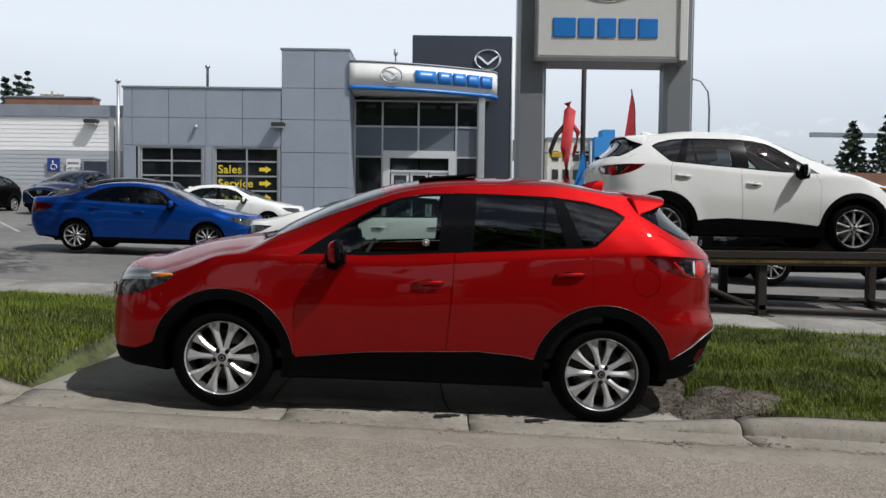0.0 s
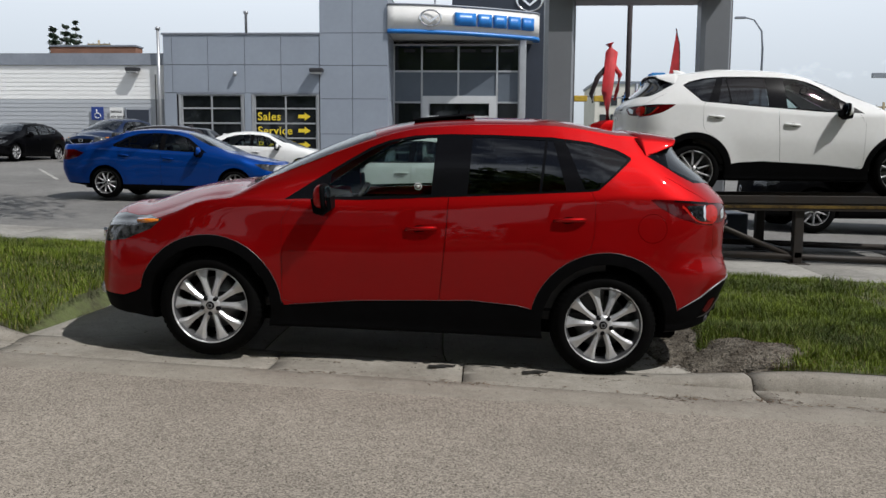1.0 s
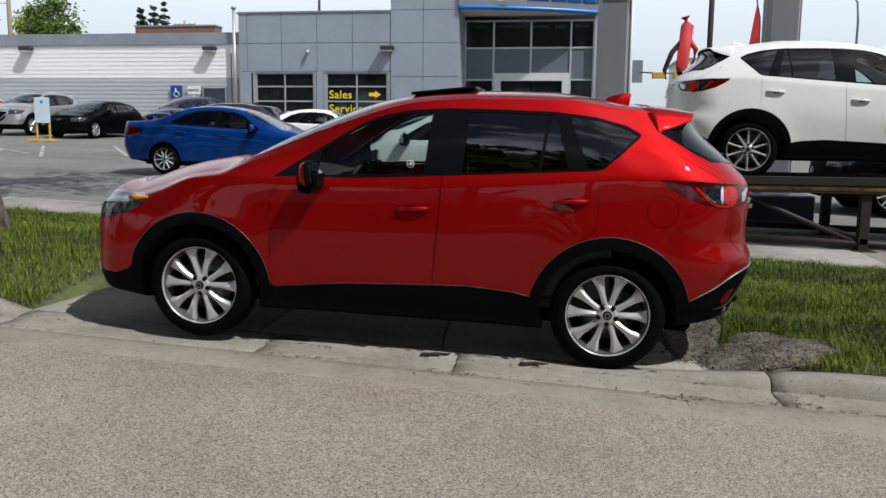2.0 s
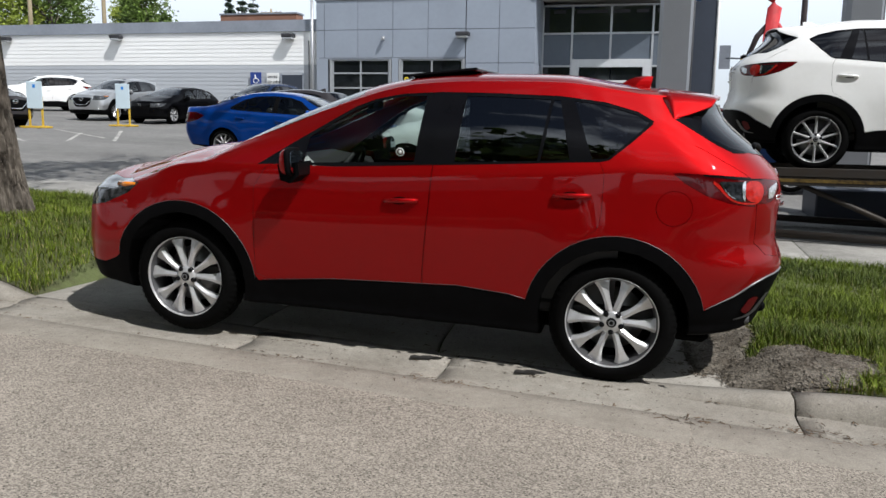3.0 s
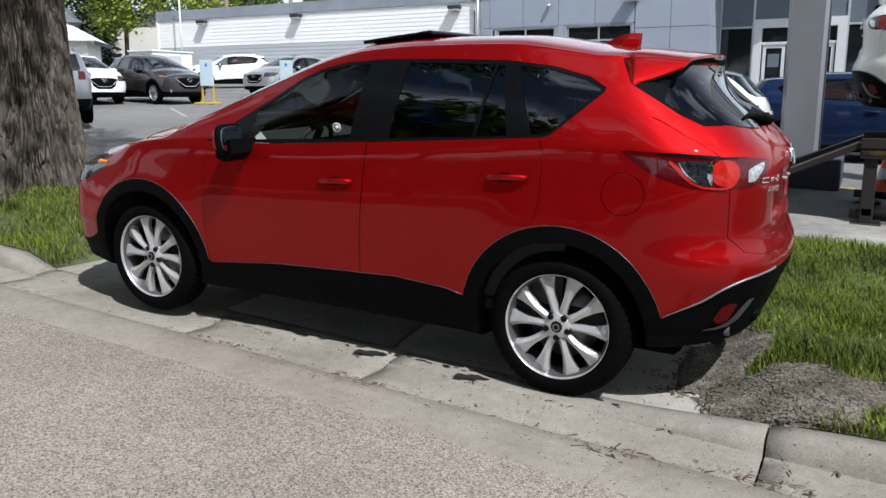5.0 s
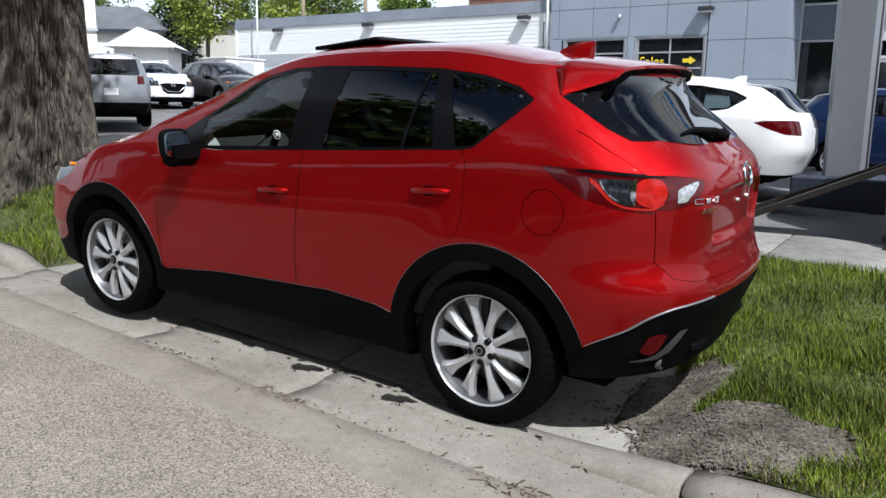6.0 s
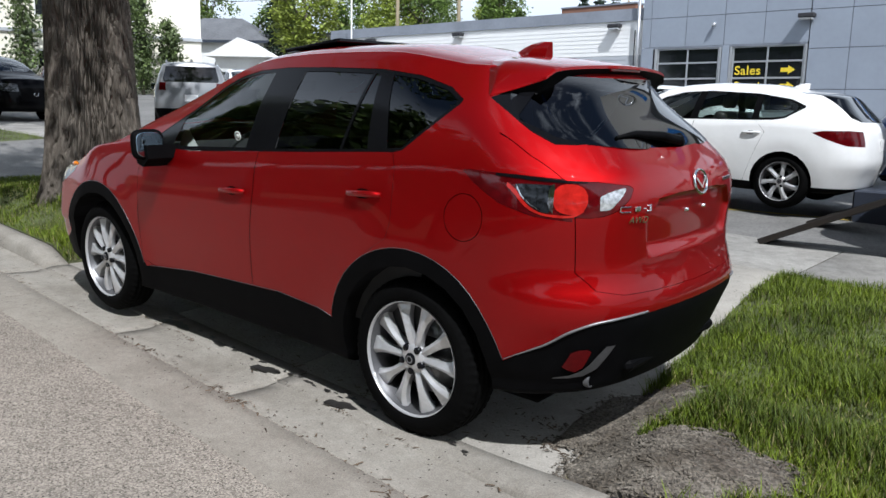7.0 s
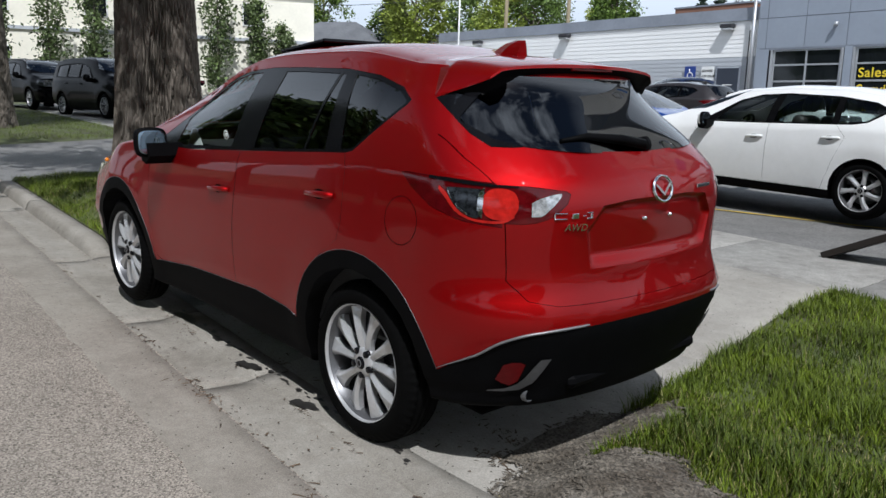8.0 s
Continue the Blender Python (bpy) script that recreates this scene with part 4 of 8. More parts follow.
# cladding line of the tall crossover, from nose to tail
CLAD = [(-1.6, 0.40), (-0.62, 0.40), (-0.52, 0.44)] + arc(0, 0.36, 0.50, 168, 8, 16) + [(0.52, 0.395), (1.02, 0.447), (1.79, 0.487), (2.10, 0.468), (2.205, 0.45)] + arc(2.70, 0.36, 0.505, 168, 14, 16) + [(3.24, 0.515), (3.35, 0.575), (3.44, 0.640), (3.53, 0.682), (3.65, 0.705), (4.2, 0.71), (4.2, -0.3), (-1.6, -0.3)]
CUV = dict(
    hero=True, base=2.70, wheel_r=0.362, rim=0.262, track=0.745, style="twin", arch=AR, floor=0.22, under=([-0.9, -0.5, 0.0, 2.6, 2.95, 3.2], [0.27, 0.23, 0.22, 0.23, 0.27, 0.33]), rail=0.565, x0=-0.72, x1=3.12, rf=0.16, rr=0.37, cf=0.34, cr=0.20, flare=0.012, waist=True, crown=0.05, trim="gloss", shoulder=0.05, lip=0.016, reach=0.95, zr=0.95, zf=0.62,
    top=([-0.9, -0.74, -0.54, -0.32, -0.07, 0.14, 0.24, 0.4, 0.6, 0.8, 1.0, 1.2, 1.4, 1.8, 2.25, 2.7, 3.0, 3.25], [0.93, 1.0, 1.085, 1.145, 1.19, 1.222, 1.26, 1.35, 1.45, 1.54, 1.617, 1.672, 1.705, 1.74, 1.75, 1.732, 1.708, 1.672]),
    belt=([-0.9, -0.5, 0.0, 0.3, 0.6, 1.0, 1.6, 2.5, 2.9, 3.2], [0.80, 0.965, 1.080, 1.112, 1.117, 1.127, 1.172, 1.25, 1.28, 1.27]),
    wide=([-0.9, -0.6, -0.2, 0.3, 1.0, 2.0, 2.5, 2.8, 3.0, 3.2], [0.80, 0.85, 0.878, 0.878, 0.868, 0.874, 0.881, 0.874, 0.866, 0.863]),
    nose=([0.1, 0.3, 0.45, 0.65, 0.80, 0.90, 1.05], [-0.84, -0.93, -0.97, -0.965, -0.95, -0.905, -0.80]),
    tail=([0.1, 0.3, 0.42, 0.58, 0.70, 0.76, 0.83, 0.95, 1.12, 1.22, 1.30, 1.5, 1.72], [3.46, 3.52, 3.565, 3.622, 3.658, 3.652, 3.614, 3.606, 3.612, 3.585, 3.51, 3.28, 3.125]),
    dlo=[(0.50, 1.118), (0.62, 1.128), (1.0, 1.135), (1.52, 1.178), (2.0, 1.215), (2.40, 1.25), (2.56, 1.262), (2.61, 1.275), (2.72, 1.375), (2.825, 1.478), (2.83, 1.497), (2.74, 1.545), (2.55, 1.59), (2.3, 1.612), (1.9, 1.612), (1.6, 1.605), (1.36, 1.585), (1.18, 1.545), (1.05, 1.49), (0.90, 1.395), (0.70, 1.26)],
    panes=[("front_door_glass", [(0.80, 1.146), (1.49, 1.193), (1.51, 1.578), (1.37, 1.568), (1.20, 1.532), (1.07, 1.478), (0.92, 1.385), (0.80, 1.30)], "clear"),
           ("rear_door_glass", [(1.735, 1.208), (2.212, 1.246), (2.25, 1.590), (1.90, 1.592), (1.755, 1.588)], "privacy"),
           ("vent_glass", [(2.232, 1.248), (2.395, 1.262), (2.305, 1.588), (2.268, 1.589)], "privacy"),
           ("quarter_glass", [(2.52, 1.274), (2.60, 1.284), (2.71, 1.385), (2.805, 1.480), (2.805, 1.492), (2.73, 1.530), (2.55, 1.572), (2.385, 1.588)], "privacy")],
    cab1=3.0, belt_mid=1.13, mirror=(0.79, 1.160), mirror_in=(0.98, 1.50), handles=[(1.435, 0.965), (2.425, 1.068)], fin=(2.72,),
    panels=[],
)
WIND = [(0.17, 0), (0.19, -0.3), (0.25, -0.53), (0.36, -0.650), (0.44, -0.655), (0.62, -0.605), (0.80, -0.568), (1.08, -0.530), (1.03, -0.3), (1.00, 0), (1.03, 0.3), (1.08, 0.530), (0.80, 0.568), (0.62, 0.605), (0.44, 0.655), (0.36, 0.650), (0.25, 0.53), (0.19, 0.3)]
HOOD = [(-0.80, -0.30), (-0.70, -0.52), (-0.50, -0.66), (0.10, -0.755), (0.30, -0.775), (0.24, -0.6), (0.16, -0.3), (0.13, 0), (0.16, 0.3), (0.24, 0.6), (0.30, 0.775), (0.10, 0.755), (-0.50, 0.66), (-0.70, 0.52), (-0.80, 0.30)]
COWL = [(0.135, 0), (0.165, -0.3), (0.235, -0.58), (0.29, -0.66), (0.345, -0.66), (0.245, -0.54), (0.185, -0.3), (0.165, 0), (0.185, 0.3), (0.245, 0.54), (0.345, 0.66), (0.29, 0.66), (0.235, 0.58), (0.165, 0.3)]
RGLASS = [(-0.40, 1.335), (-0.56, 1.346), (-0.635, 1.372), (-0.668, 1.43), (-0.630, 1.49), (-0.585, 1.56), (-0.55, 1.600), (0.55, 1.600), (0.585, 1.56), (0.630, 1.49), (0.668, 1.43), (0.635, 1.372), (0.56, 1.346), (0.40, 1.335), (0, 1.325)]
RCORNER = [(2.944, 1.512), (3.02, 1.540), (3.10, 1.570), (3.20, 1.600), (3.5, 1.610), (3.8, 1.40), (3.8, 1.362), (3.42, 1.358), (3.33, 1.345), (3.27, 1.345), (3.17, 1.388), (3.05, 1.455)]
GATE = [(-0.56, 0.782), (-0.655, 0.80), (-0.705, 0.87), (-0.716, 1.08), (-0.722, 1.2), (-0.745, 1.30), (-0.74, 1.40), (-0.66, 1.56), (-0.60, 1.66), (-0.5, 1.71), (0.5, 1.71), (0.60, 1.66), (0.66, 1.56), (0.74, 1.40), (0.745, 1.30), (0.722, 1.2), (0.716, 1.08), (0.705, 0.87), (0.655, 0.80), (0.56, 0.782)]
TLIN, TLIN2 = mirrored([(-0.718, 1.082), (-0.7235, 1.218), (-0.64, 1.216), (-0.525, 1.202), (-0.508, 1.191), (-0.53, 1.157), (-0.575, 1.114), (-0.63, 1.090), (-0.67, 1.083)])
TLOUT = [(2.955, 1.226), (2.985, 1.232), (3.2, 1.230), (3.4, 1.222), (3.75, 1.218), (3.75, 1.082), (3.42, 1.065), (3.28, 1.080), (3.14, 1.118), (3.02, 1.178)]
RECESS = [(-0.405, 0.905), (-0.44, 1.055), (-0.36, 1.145), (-0.20, 1.160), (0.20, 1.160), (0.36, 1.145), (0.44, 1.055), (0.405, 0.905)]
HEAD = [(-1.2, 0.90), (-0.80, 0.935), (-0.60, 0.965), (-0.34, 0.945), (-0.42, 0.875), (-0.60, 0.795), (-0.75, 0.765), (-1.2, 0.755)]
GRILLE = [(-0.44, 0.84), (-0.36, 0.60), (-0.22, 0.50), (0.22, 0.50), (0.36, 0.60), (0.44, 0.84), (0.25, 0.865), (-0.25, 0.865)]
FDOOR = [(0.505, 0.44), (0.50, 0.70), (0.49, 0.98), (0.56, 1.105), (0.62, 1.1275), (1.0, 1.1345), (1.607, 1.181), (1.60, 0.95), (1.572, 0.478), (1.02, 0.4475), (0.60, 0.408)]
RDOOR = [(1.580, 0.482), (1.606, 0.95), (1.613, 1.183), (2.0, 1.2145), (2.40, 1.2495), (2.56, 1.2615), (2.590, 1.20), (2.592, 0.97), (2.572, 0.893), (2.44, 0.80), (2.30, 0.66), (2.215, 0.50), (2.20, 0.456), (2.10, 0.471), (1.79, 0.489)]
CUV["panels"] = [
    ("windscreen", [(WIND, "z", 1.15, 2.2)], "screen_glass", False, 0.001),
    ("scuttle", [(COWL, "z", 1.05, 2.0)], "plastic", False, 0.002),
    ("hood", [(HOOD, "z", 0.80, 1.30)], "paint", False, 0.0025),
    ("sunroof", [([(1.20, -0.40), (1.72, -0.42), (1.72, 0.42), (1.20, 0.40)], "z", 1.4, 2.0)], "gloss", False, 0.002),
    ("rear_window", [(RGLASS, "x", 3.09, 4.2)], "none", False, 0.001),
    ("window_corner", both_sides(RCORNER, 0.46), "gloss", True, 0.001),
    ("tail_lamp", both_sides(TLOUT, 0.724), "lampred", True, 0.002),
    ("gate_lamp", [(TLIN, "x", 3.2, 4.2), (TLIN2, "x", 3.2, 4.2)], "lampred", True, 0.002),
    ("cladding", [(CLAD, "y", -1.5, 1.5)], "plastic", False, 0.0005),
    ("plate_recess", [(RECESS, "x", 3.3, 4.2)], "none", False, 0.0),
    ("tailgate", [(GATE, "x", 3.06, 4.2)], "paint", False, 0.0028),
    ("front_door", both_sides(FDOOR), "paint", True, 0.0025),
    ("rear_door", both_sides(RDOOR), "paint", True, 0.0025),
    ("head_lamp", both_sides(HEAD, 0.47), "headlens", True, 0.002),
    ("grille", [(GRILLE, "x", -1.6, -0.4)], "plastic", False, 0.002),
    ("fuel_flap", [(arc(2.978, 1.038, 0.094, 0, 345, 23), "y", -1.5, -0.4)], "paint", False, 0.003),
]


def emblem(name, w, parent, m):
    """A plain winged oval badge."""
    bm = bmesh.new()
    n = 28
    prof = [(1.0, 0.0), (0.96, 0.35), (0.86, 0.35), (0.82, 0.0)]
    rows = []
    for k in range(n):
        a = 2 * math.pi * k / n
        rows.append([bm.verts.new((math.cos(a) * w * r, math.sin(a) * w * 0.80 * r, d * 0.02)) for r, d in prof])
    for k in range(n):
        p, q = rows[k], rows[(k + 1) % n]
        for i in range(3):
            bm.faces.new((p[i], q[i], q[i + 1], p[i + 1])).smooth = True
    for sg in (-1, 1):
        pts = [(0, -0.30), (0.30, 0.02), (0.58, 0.30), (0.80, 0.34), (0.62, 0.12), (0.30, -0.22), (0, -0.52)]
        a = [bm.verts.new((sg * x * w, y * w * 0.8, 0.007)) for x, y in pts]
        b = [bm.verts.new((sg * x * w, y * w * 0.8, 0.0)) for x, y in pts]
        bm.faces.new(a)
        for i in range(len(pts)):
            j = (i + 1) % len(pts)
            bm.faces.new((a[i], a[j], b[j], b[i]))
    bmesh.ops.recalc_face_normals(bm, faces=bm.faces)
    return part(name, bm, M["chrome"], parent, "plain chrome winged oval", m)


def flat_rows(rear_x, sg, rows, off):
    """A skin over rows of (y, z) pairs on a car's rear face."""
    bm = bmesh.new()
    grid = []
    for (ya, za), (yb, zb) in rows:
        grid.append([bm.verts.new((rear_x(sg * (ya + (yb - ya) * k / 4), za + (zb - za) * k / 4) + off, sg * (ya + (yb - ya) * k / 4), za + (zb - za) * k / 4)) for k in range(5)])
    for p, q in zip(grid, grid[1:]):
        for k in range(4):
            bm.faces.new((p[k], q[k], q[k + 1], p[k + 1])).smooth = True
    bmesh.ops.recalc_face_normals(bm, faces=bm.faces)
    f = list(bm.faces)[len(bm.faces) // 2]
    f.normal_update()
    if f.normal.x < 0:
        bmesh.ops.reverse_faces(bm, faces=bm.faces)
    return bm


def crossover(name, m, paint_mat, label, rich=True, style="twin", group=""):
    """The tall five-door crossover, with its trim."""
    car = empty(name, m, label, "car", group)
    s = dict(CUV, paint=paint_mat, style=style, hero=rich)
    side_y, rear_x, front_x, top_z = build_car(s, car)
    # highlight on the edge of the cladding, laid on as a thin grey tube
    for sg in (-1, 1):
        for line in (arc(0, 0.36, 0.50, 165, 5, 18), arc(2.70, 0.36, 0.505, 165, 14, 18), [(0.55, 0.40), (1.02, 0.449), (1.79, 0.489), (2.10, 0.470), (2.20, 0.452)]):
            part("trim_strip", tube([(x, side_y(x, z + 0.004, sg) + sg * 0.001, z + 0.002) for x, z in line], 0.0016, 6), M["alloy_dark"], car)
    corner = CORNER[0]
    # sky-lit lip of the bumper, its highlight laid on as a pale metal tube
    edge = curve_fn([3.19, 3.24, 3.35, 3.44, 3.53, 3.65, 4.2], [0.488, 0.515, 0.575, 0.640, 0.682, 0.705, 0.71])
    line = []
    for sg, degs in ((-1, steps(91, 3, 34)), (1, steps(3, 91, 34))):
        for dg in degs:
            z = 0.6
            for _ in range(6):
                z = edge(corner(dg, z, sg).x)
            p = corner(dg, z + 0.003, sg, 0.004)
            if abs(p.y) < 0.68:
                p.x = max(p.x, rear_x(p.y, p.z) + 0.004)
            line.append(p)
    part("bumper_strip", tube(line, [0.002 + 0.0035 * smoothstep(0, 14, min(i, len(line) - 1 - i)) for i in range(len(line))], 6), M["satin"], car, "thin pale highlight laid along the bumper lip")
    # the sunk place for the number plate
    tail = curve_fn(*s["tail"])
    bm = bmesh.new()
    rows = []
    for z in [0.905 + 0.255 * (i / 28) for i in range(29)]:
        half = float(np.interp(z, [0.905, 1.055, 1.145, 1.160], [0.405, 0.44, 0.36, 0.20]))
        row = []
        for i in range(37):
            u = math.copysign(abs(i / 18 - 1) ** 0.8, i / 18 - 1)
            y = u * half
            dep = smoothstep(0, 0.030, (1 - abs(u)) * half + 0.0) * smoothstep(0, 0.055, z - 0.905) * smoothstep(0, 0.018, float(np.interp(abs(y), [0, 0.2, 0.36, 0.44], [1.160, 1.160, 1.145, 1.055])) - z)
            row.append(bm.verts.new((tail(z) - s["cr"] * y * y - 0.026 * dep - 0.0003, y, z)))
        rows.append(row)
    for p, q in zip(rows, rows[1:]):
        for i in range(36):
            bm.faces.new((p[i], p[i + 1], q[i + 1], q[i])).smooth = True
    part("plate_recess", bm, paint_mat, car)
    # rear glass, one smooth sheet that curves round to the corners
    def bend(y, z):
        q = z - 1.5
        return (1, y * y, y ** 4, q, q * q, q ** 3, y * y * q)

    spots = [(y, z) for y in steps(-0.66, 0.66, 22) for z in steps(1.33, 1.60, 12)]
    law = np.linalg.lstsq(np.array([bend(y, z) for y, z in spots]), np.array([rear_x(y, z) for y, z in spots]), rcond=None)[0]

    def rear_soft(y, z):
        return float(np.dot(bend(y, z), law))

    bm = bmesh.new()
    rows = []
    for v in steps(0, 1, 16):
        half = float(np.interp(v, [0, 0.05, 0.12, 0.28, 0.5, 0.8, 1], [0.585, 0.628, 0.650, 0.664, 0.645, 0.595, 0.555]))
        row = []
        for u in steps(-1, 1, 30):
            y = u * half
            low = 1.322 + 0.030 * abs(y / 0.6) ** 2.5
            z = low + (1.605 - low) * v
            row.append(bm.verts.new((rear_soft(y, z) + 0.001, y, z)))
        rows.append(row)
    for p, q in zip(rows, rows[1:]):
        for i in range(30):
            bm.faces.new((p[i], p[i + 1], q[i + 1], q[i])).smooth = True
    part("rear_window", bm, M["privacy"], car)
    # roof spoiler: it follows the roof and the upper pillars, and ends in a sharp lip over a black underside
    def seam(u):
        """Places along the roof's edge, from the low tip at one side (-1) over the top to the other (1): the way out, the seam's point and the reach."""
        k = abs(u)
        if k > 0.62:
            q = (1 - k) / 0.38
            z = 1.520 + 0.115 * q
            x = 2.935 - 0.07 * q
            return Vector((0, math.copysign(1, u), 0)), Vector((x, side_y(x, z, math.copysign(1, u)), z)), 0.78 * q ** 0.9
        y = u / 0.62 * 0.53
        return Vector((0, math.copysign(smoothstep(0.4, 0.53, abs(y)) * 0.7, u), 1)).normalized(), Vector((2.845, y, top_z(2.845, y))), 1 - 0.22 * (k / 0.62) ** 2

    bm, bu = bmesh.new(), bmesh.new()
    rows, under = [], []
    for u in steps(-1, 1, 40):
        out, a, q = seam(u)
        side = abs(u) > 0.62
        lip = 2.945 + 0.270 * q
        b = Vector((2.95 + 0.05 * q, 0, 0))
        b.y, b.z = a.y * (1 - 0.012 * side), a.z - 0.010 * q
        c = Vector((lip - 0.018 * q, b.y * (1 - 0.035 * q * smoothstep(0.45, 0.6, abs(b.y))), b.z - 0.020 * q)) + out * 0.004
        rows.append([bm.verts.new(v) for v in (a - out * 0.004, a + out * 0.005, a.lerp(b, 0.5) + out * 0.007, b + out * 0.006, c, Vector((lip, c.y, c.z - 0.004)), Vector((lip + 0.001, c.y, c.z - 0.018 * q)))])
        zc, yc = c.z - 0.115 * q - 0.002, c.y * (1 - 0.05 * q)
        under.append([bu.verts.new(v) for v in ((lip, c.y, c.z - 0.0175 * q), (lip - 0.035 * q, c.y * (1 - 0.01 * q), c.z - 0.045 * q), (lip - 0.05 * q, c.y * (1 - 0.03 * q), c.z - 0.085 * q), (rear_soft(yc, zc) - 0.03, yc, zc))])
    for grid, mb in ((rows, bm), (under, bu)):
        for p, q in zip(grid, grid[1:]):
            for i in range(len(p) - 1):
                mb.faces.new((p[i], q[i], q[i + 1], p[i + 1])).smooth = i < 4
        bmesh.ops.recalc_face_normals(mb, faces=mb.faces)
    sp = part("roof_spoiler", bm, paint_mat, car)
    part("spoiler_underside", bu, M["plastic"], sp)
    part("stop_lamp", box(-0.004, 0.006, -0.14, 0.14, -0.008, 0.008, 0.003), M["lampred"], sp, m=pose(3.205, 0, top_z(2.845, 0) - 0.050))
    # wiper, plate recess, badge, exhausts
    wx = lambda y, z, o=0.015: (rear_x(y, z) + o, y, z)  # noqa: E731
    wp = part("rear_wiper", tube([wx(0.02, 1.352, 0.03), wx(-0.1, 1.372, 0.03), wx(-0.28, 1.385, 0.022), wx(-0.42, 1.372, 0.016)], [0.022, 0.020, 0.014, 0.007], 8), M["plastic"], car)
    part("wiper_pivot", lathe([(0.001, 0.02), (0.030, 0.016), (0.034, -0.02)], 16, "z"), M["plastic"], wp, m=pose(rear_x(0.05, 1.352) + 0.012, 0.05, 1.350, 0, 70, 0))
    for y, z in ((-0.09, 1.075), (0.09, 1.075)):
        part("plate_screw", lathe([(0.001, 0.012), (0.009, 0.010), (0.010, -0.01)], 10, "z"), M["chrome"], car, m=pose(tail(z) - 0.026, y, z, 0, 90, 0))
    emblem("badge", 0.070, car, pose(tail(1.188) + 0.002, 0, 1.188, 76, 0, 90))
    # model badge as plain slanted bars, and the drive letters below it
    def rear_m(y, z, off):
        slope = (rear_x(y + 0.03, z) - rear_x(y - 0.03, z)) / 0.06
        return pose(rear_x(y, z) + off, y, z, 0, 0, 0) @ pose(0, 0, 0, 0, 0, -math.degrees(math.atan(slope)))

    for y, z, w, h in ((-0.555, 1.104, 0.050, 0.005), (-0.555, 1.124, 0.050, 0.005), (-0.578, 1.114, 0.006, 0.02), (-0.50, 1.114, 0.030, 0.020), (-0.462, 1.114, 0.016, 0.005), (-0.435, 1.125, 0.030, 0.005), (-0.435, 1.104, 0.030, 0.006), (-0.428, 1.114, 0.012, 0.012), (0.34, 1.180, 0.13, 0.016)):
        part("badge_bar", box(-0.003, 0.004, -w / 2, w / 2, -h / 2, h / 2, 0.002), M["chrome"], car, "plain chrome bar", rear_m(y, z, 0.005))
    if rich:
        me = letters("AWD", 0.036, 0.002)
        for v in me.vertices:
            v.co.x += 0.25 * v.co.z
        part("drive_letters", me, M["chrome"], car, "small chrome letters", rear_m(-0.545, 1.062, 0.010) @ pose(0, 0, 0, 0, 0, 90))
    # lamps and trim laid on the rear corners; bands of (degrees, low, high)
    def band(name, rows, mat, sg, off=0.0025, label=""):
        bm = bmesh.new()
        lo, hi = curve_fn([-r[0] for r in rows], [r[1] for r in rows]), curve_fn([-r[0] for r in rows], [r[2] for r in rows])
        grid = []
        for dg in steps(rows[0][0], rows[-1][0], 16):
            grid.append([bm.verts.new(corner(dg, lo(-dg) + (hi(-dg) - lo(-dg)) * k / 6, sg, off)) for k in range(7)])
        for p, q in zip(grid, grid[1:]):
            for k in range(6):
                f = bm.faces.new((p[k], q[k], q[k + 1], p[k + 1]))
                f.smooth = True
        bmesh.ops.recalc_face_normals(bm, faces=bm.faces)
        f = list(bm.faces)[len(bm.faces) // 2]
        f.normal_update()
        if f.normal.dot(f.calc_center_median() - Vector((3.2, sg * 0.45, f.calc_center_median().z))) < 0:
            bmesh.ops.reverse_faces(bm, faces=bm.faces)
        return part(name, bm, M[mat], car, label)

    for sg in (-1, 1):
        y = sg * 0.575
        bm = bmesh.new()
        add_lathe(bm, [(0.026, -0.16), (0.030, -0.16), (0.031, 0.0), (0.025, 0.003), (0.023, -0.10)], 20, "z")
        part("exhaust_pipe", bm, M["alloy_dark"], car, m=pose(rear_x(y, 0.42) - 0.012, y, 0.405, 0, 90, 0))
        part("bumper_reflector", flat_rows(rear_x, sg, [((0.710, 0.480), (0.705, 0.545)), ((0.690, 0.465), (0.685, 0.558)), ((0.665, 0.455), (0.662, 0.560)), ((0.648, 0.475), (0.645, 0.550))], 0.010), M["reflex"], car)
        part("exhaust_finisher", flat_rows(rear_x, sg, [((0.715, 0.422), (0.713, 0.428)), ((0.675, 0.425), (0.675, 0.440)), ((0.632, 0.436), (0.650, 0.462)), ((0.600, 0.470), (0.634, 0.490)), ((0.582, 0.530), (0.620, 0.536)), ((0.570, 0.576), (0.606, 0.574))], 0.014), M["alloy_dark"], car)
    part("diffuser", box(-0.10, 0.02, -0.45, 0.45, -0.03, 0.03, 0.02), M["plastic"], car, m=pose(rear_x(0, 0.50) - 0.05, 0, 0.455, 0, -10, 0))
    for sg in (-1, 1):
        band("smoked_element", [(90, 1.188, 1.196), (86, 1.152, 1.199), (80, 1.118, 1.200), (74, 1.100, 1.200), (69, 1.096, 1.200), (66, 1.110, 1.196), (64.5, 1.135, 1.180)], "lampdark", sg)
        band("lens_edge", [(103, 1.222, 1.231), (92, 1.218, 1.231), (75, 1.212, 1.225), (60, 1.210, 1.219), (44, 1.211, 1.217)], "gloss", sg, 0.003)
        band("lamp_bezel", [(95, 1.185, 1.200), (90, 1.158, 1.180), (84, 1.120, 1.138), (78, 1.096, 1.108), (70, 1.083, 1.092), (60, 1.079, 1.089), (52, 1.085, 1.094), (46, 1.106, 1.114)], "lampbright", sg, 0.003)
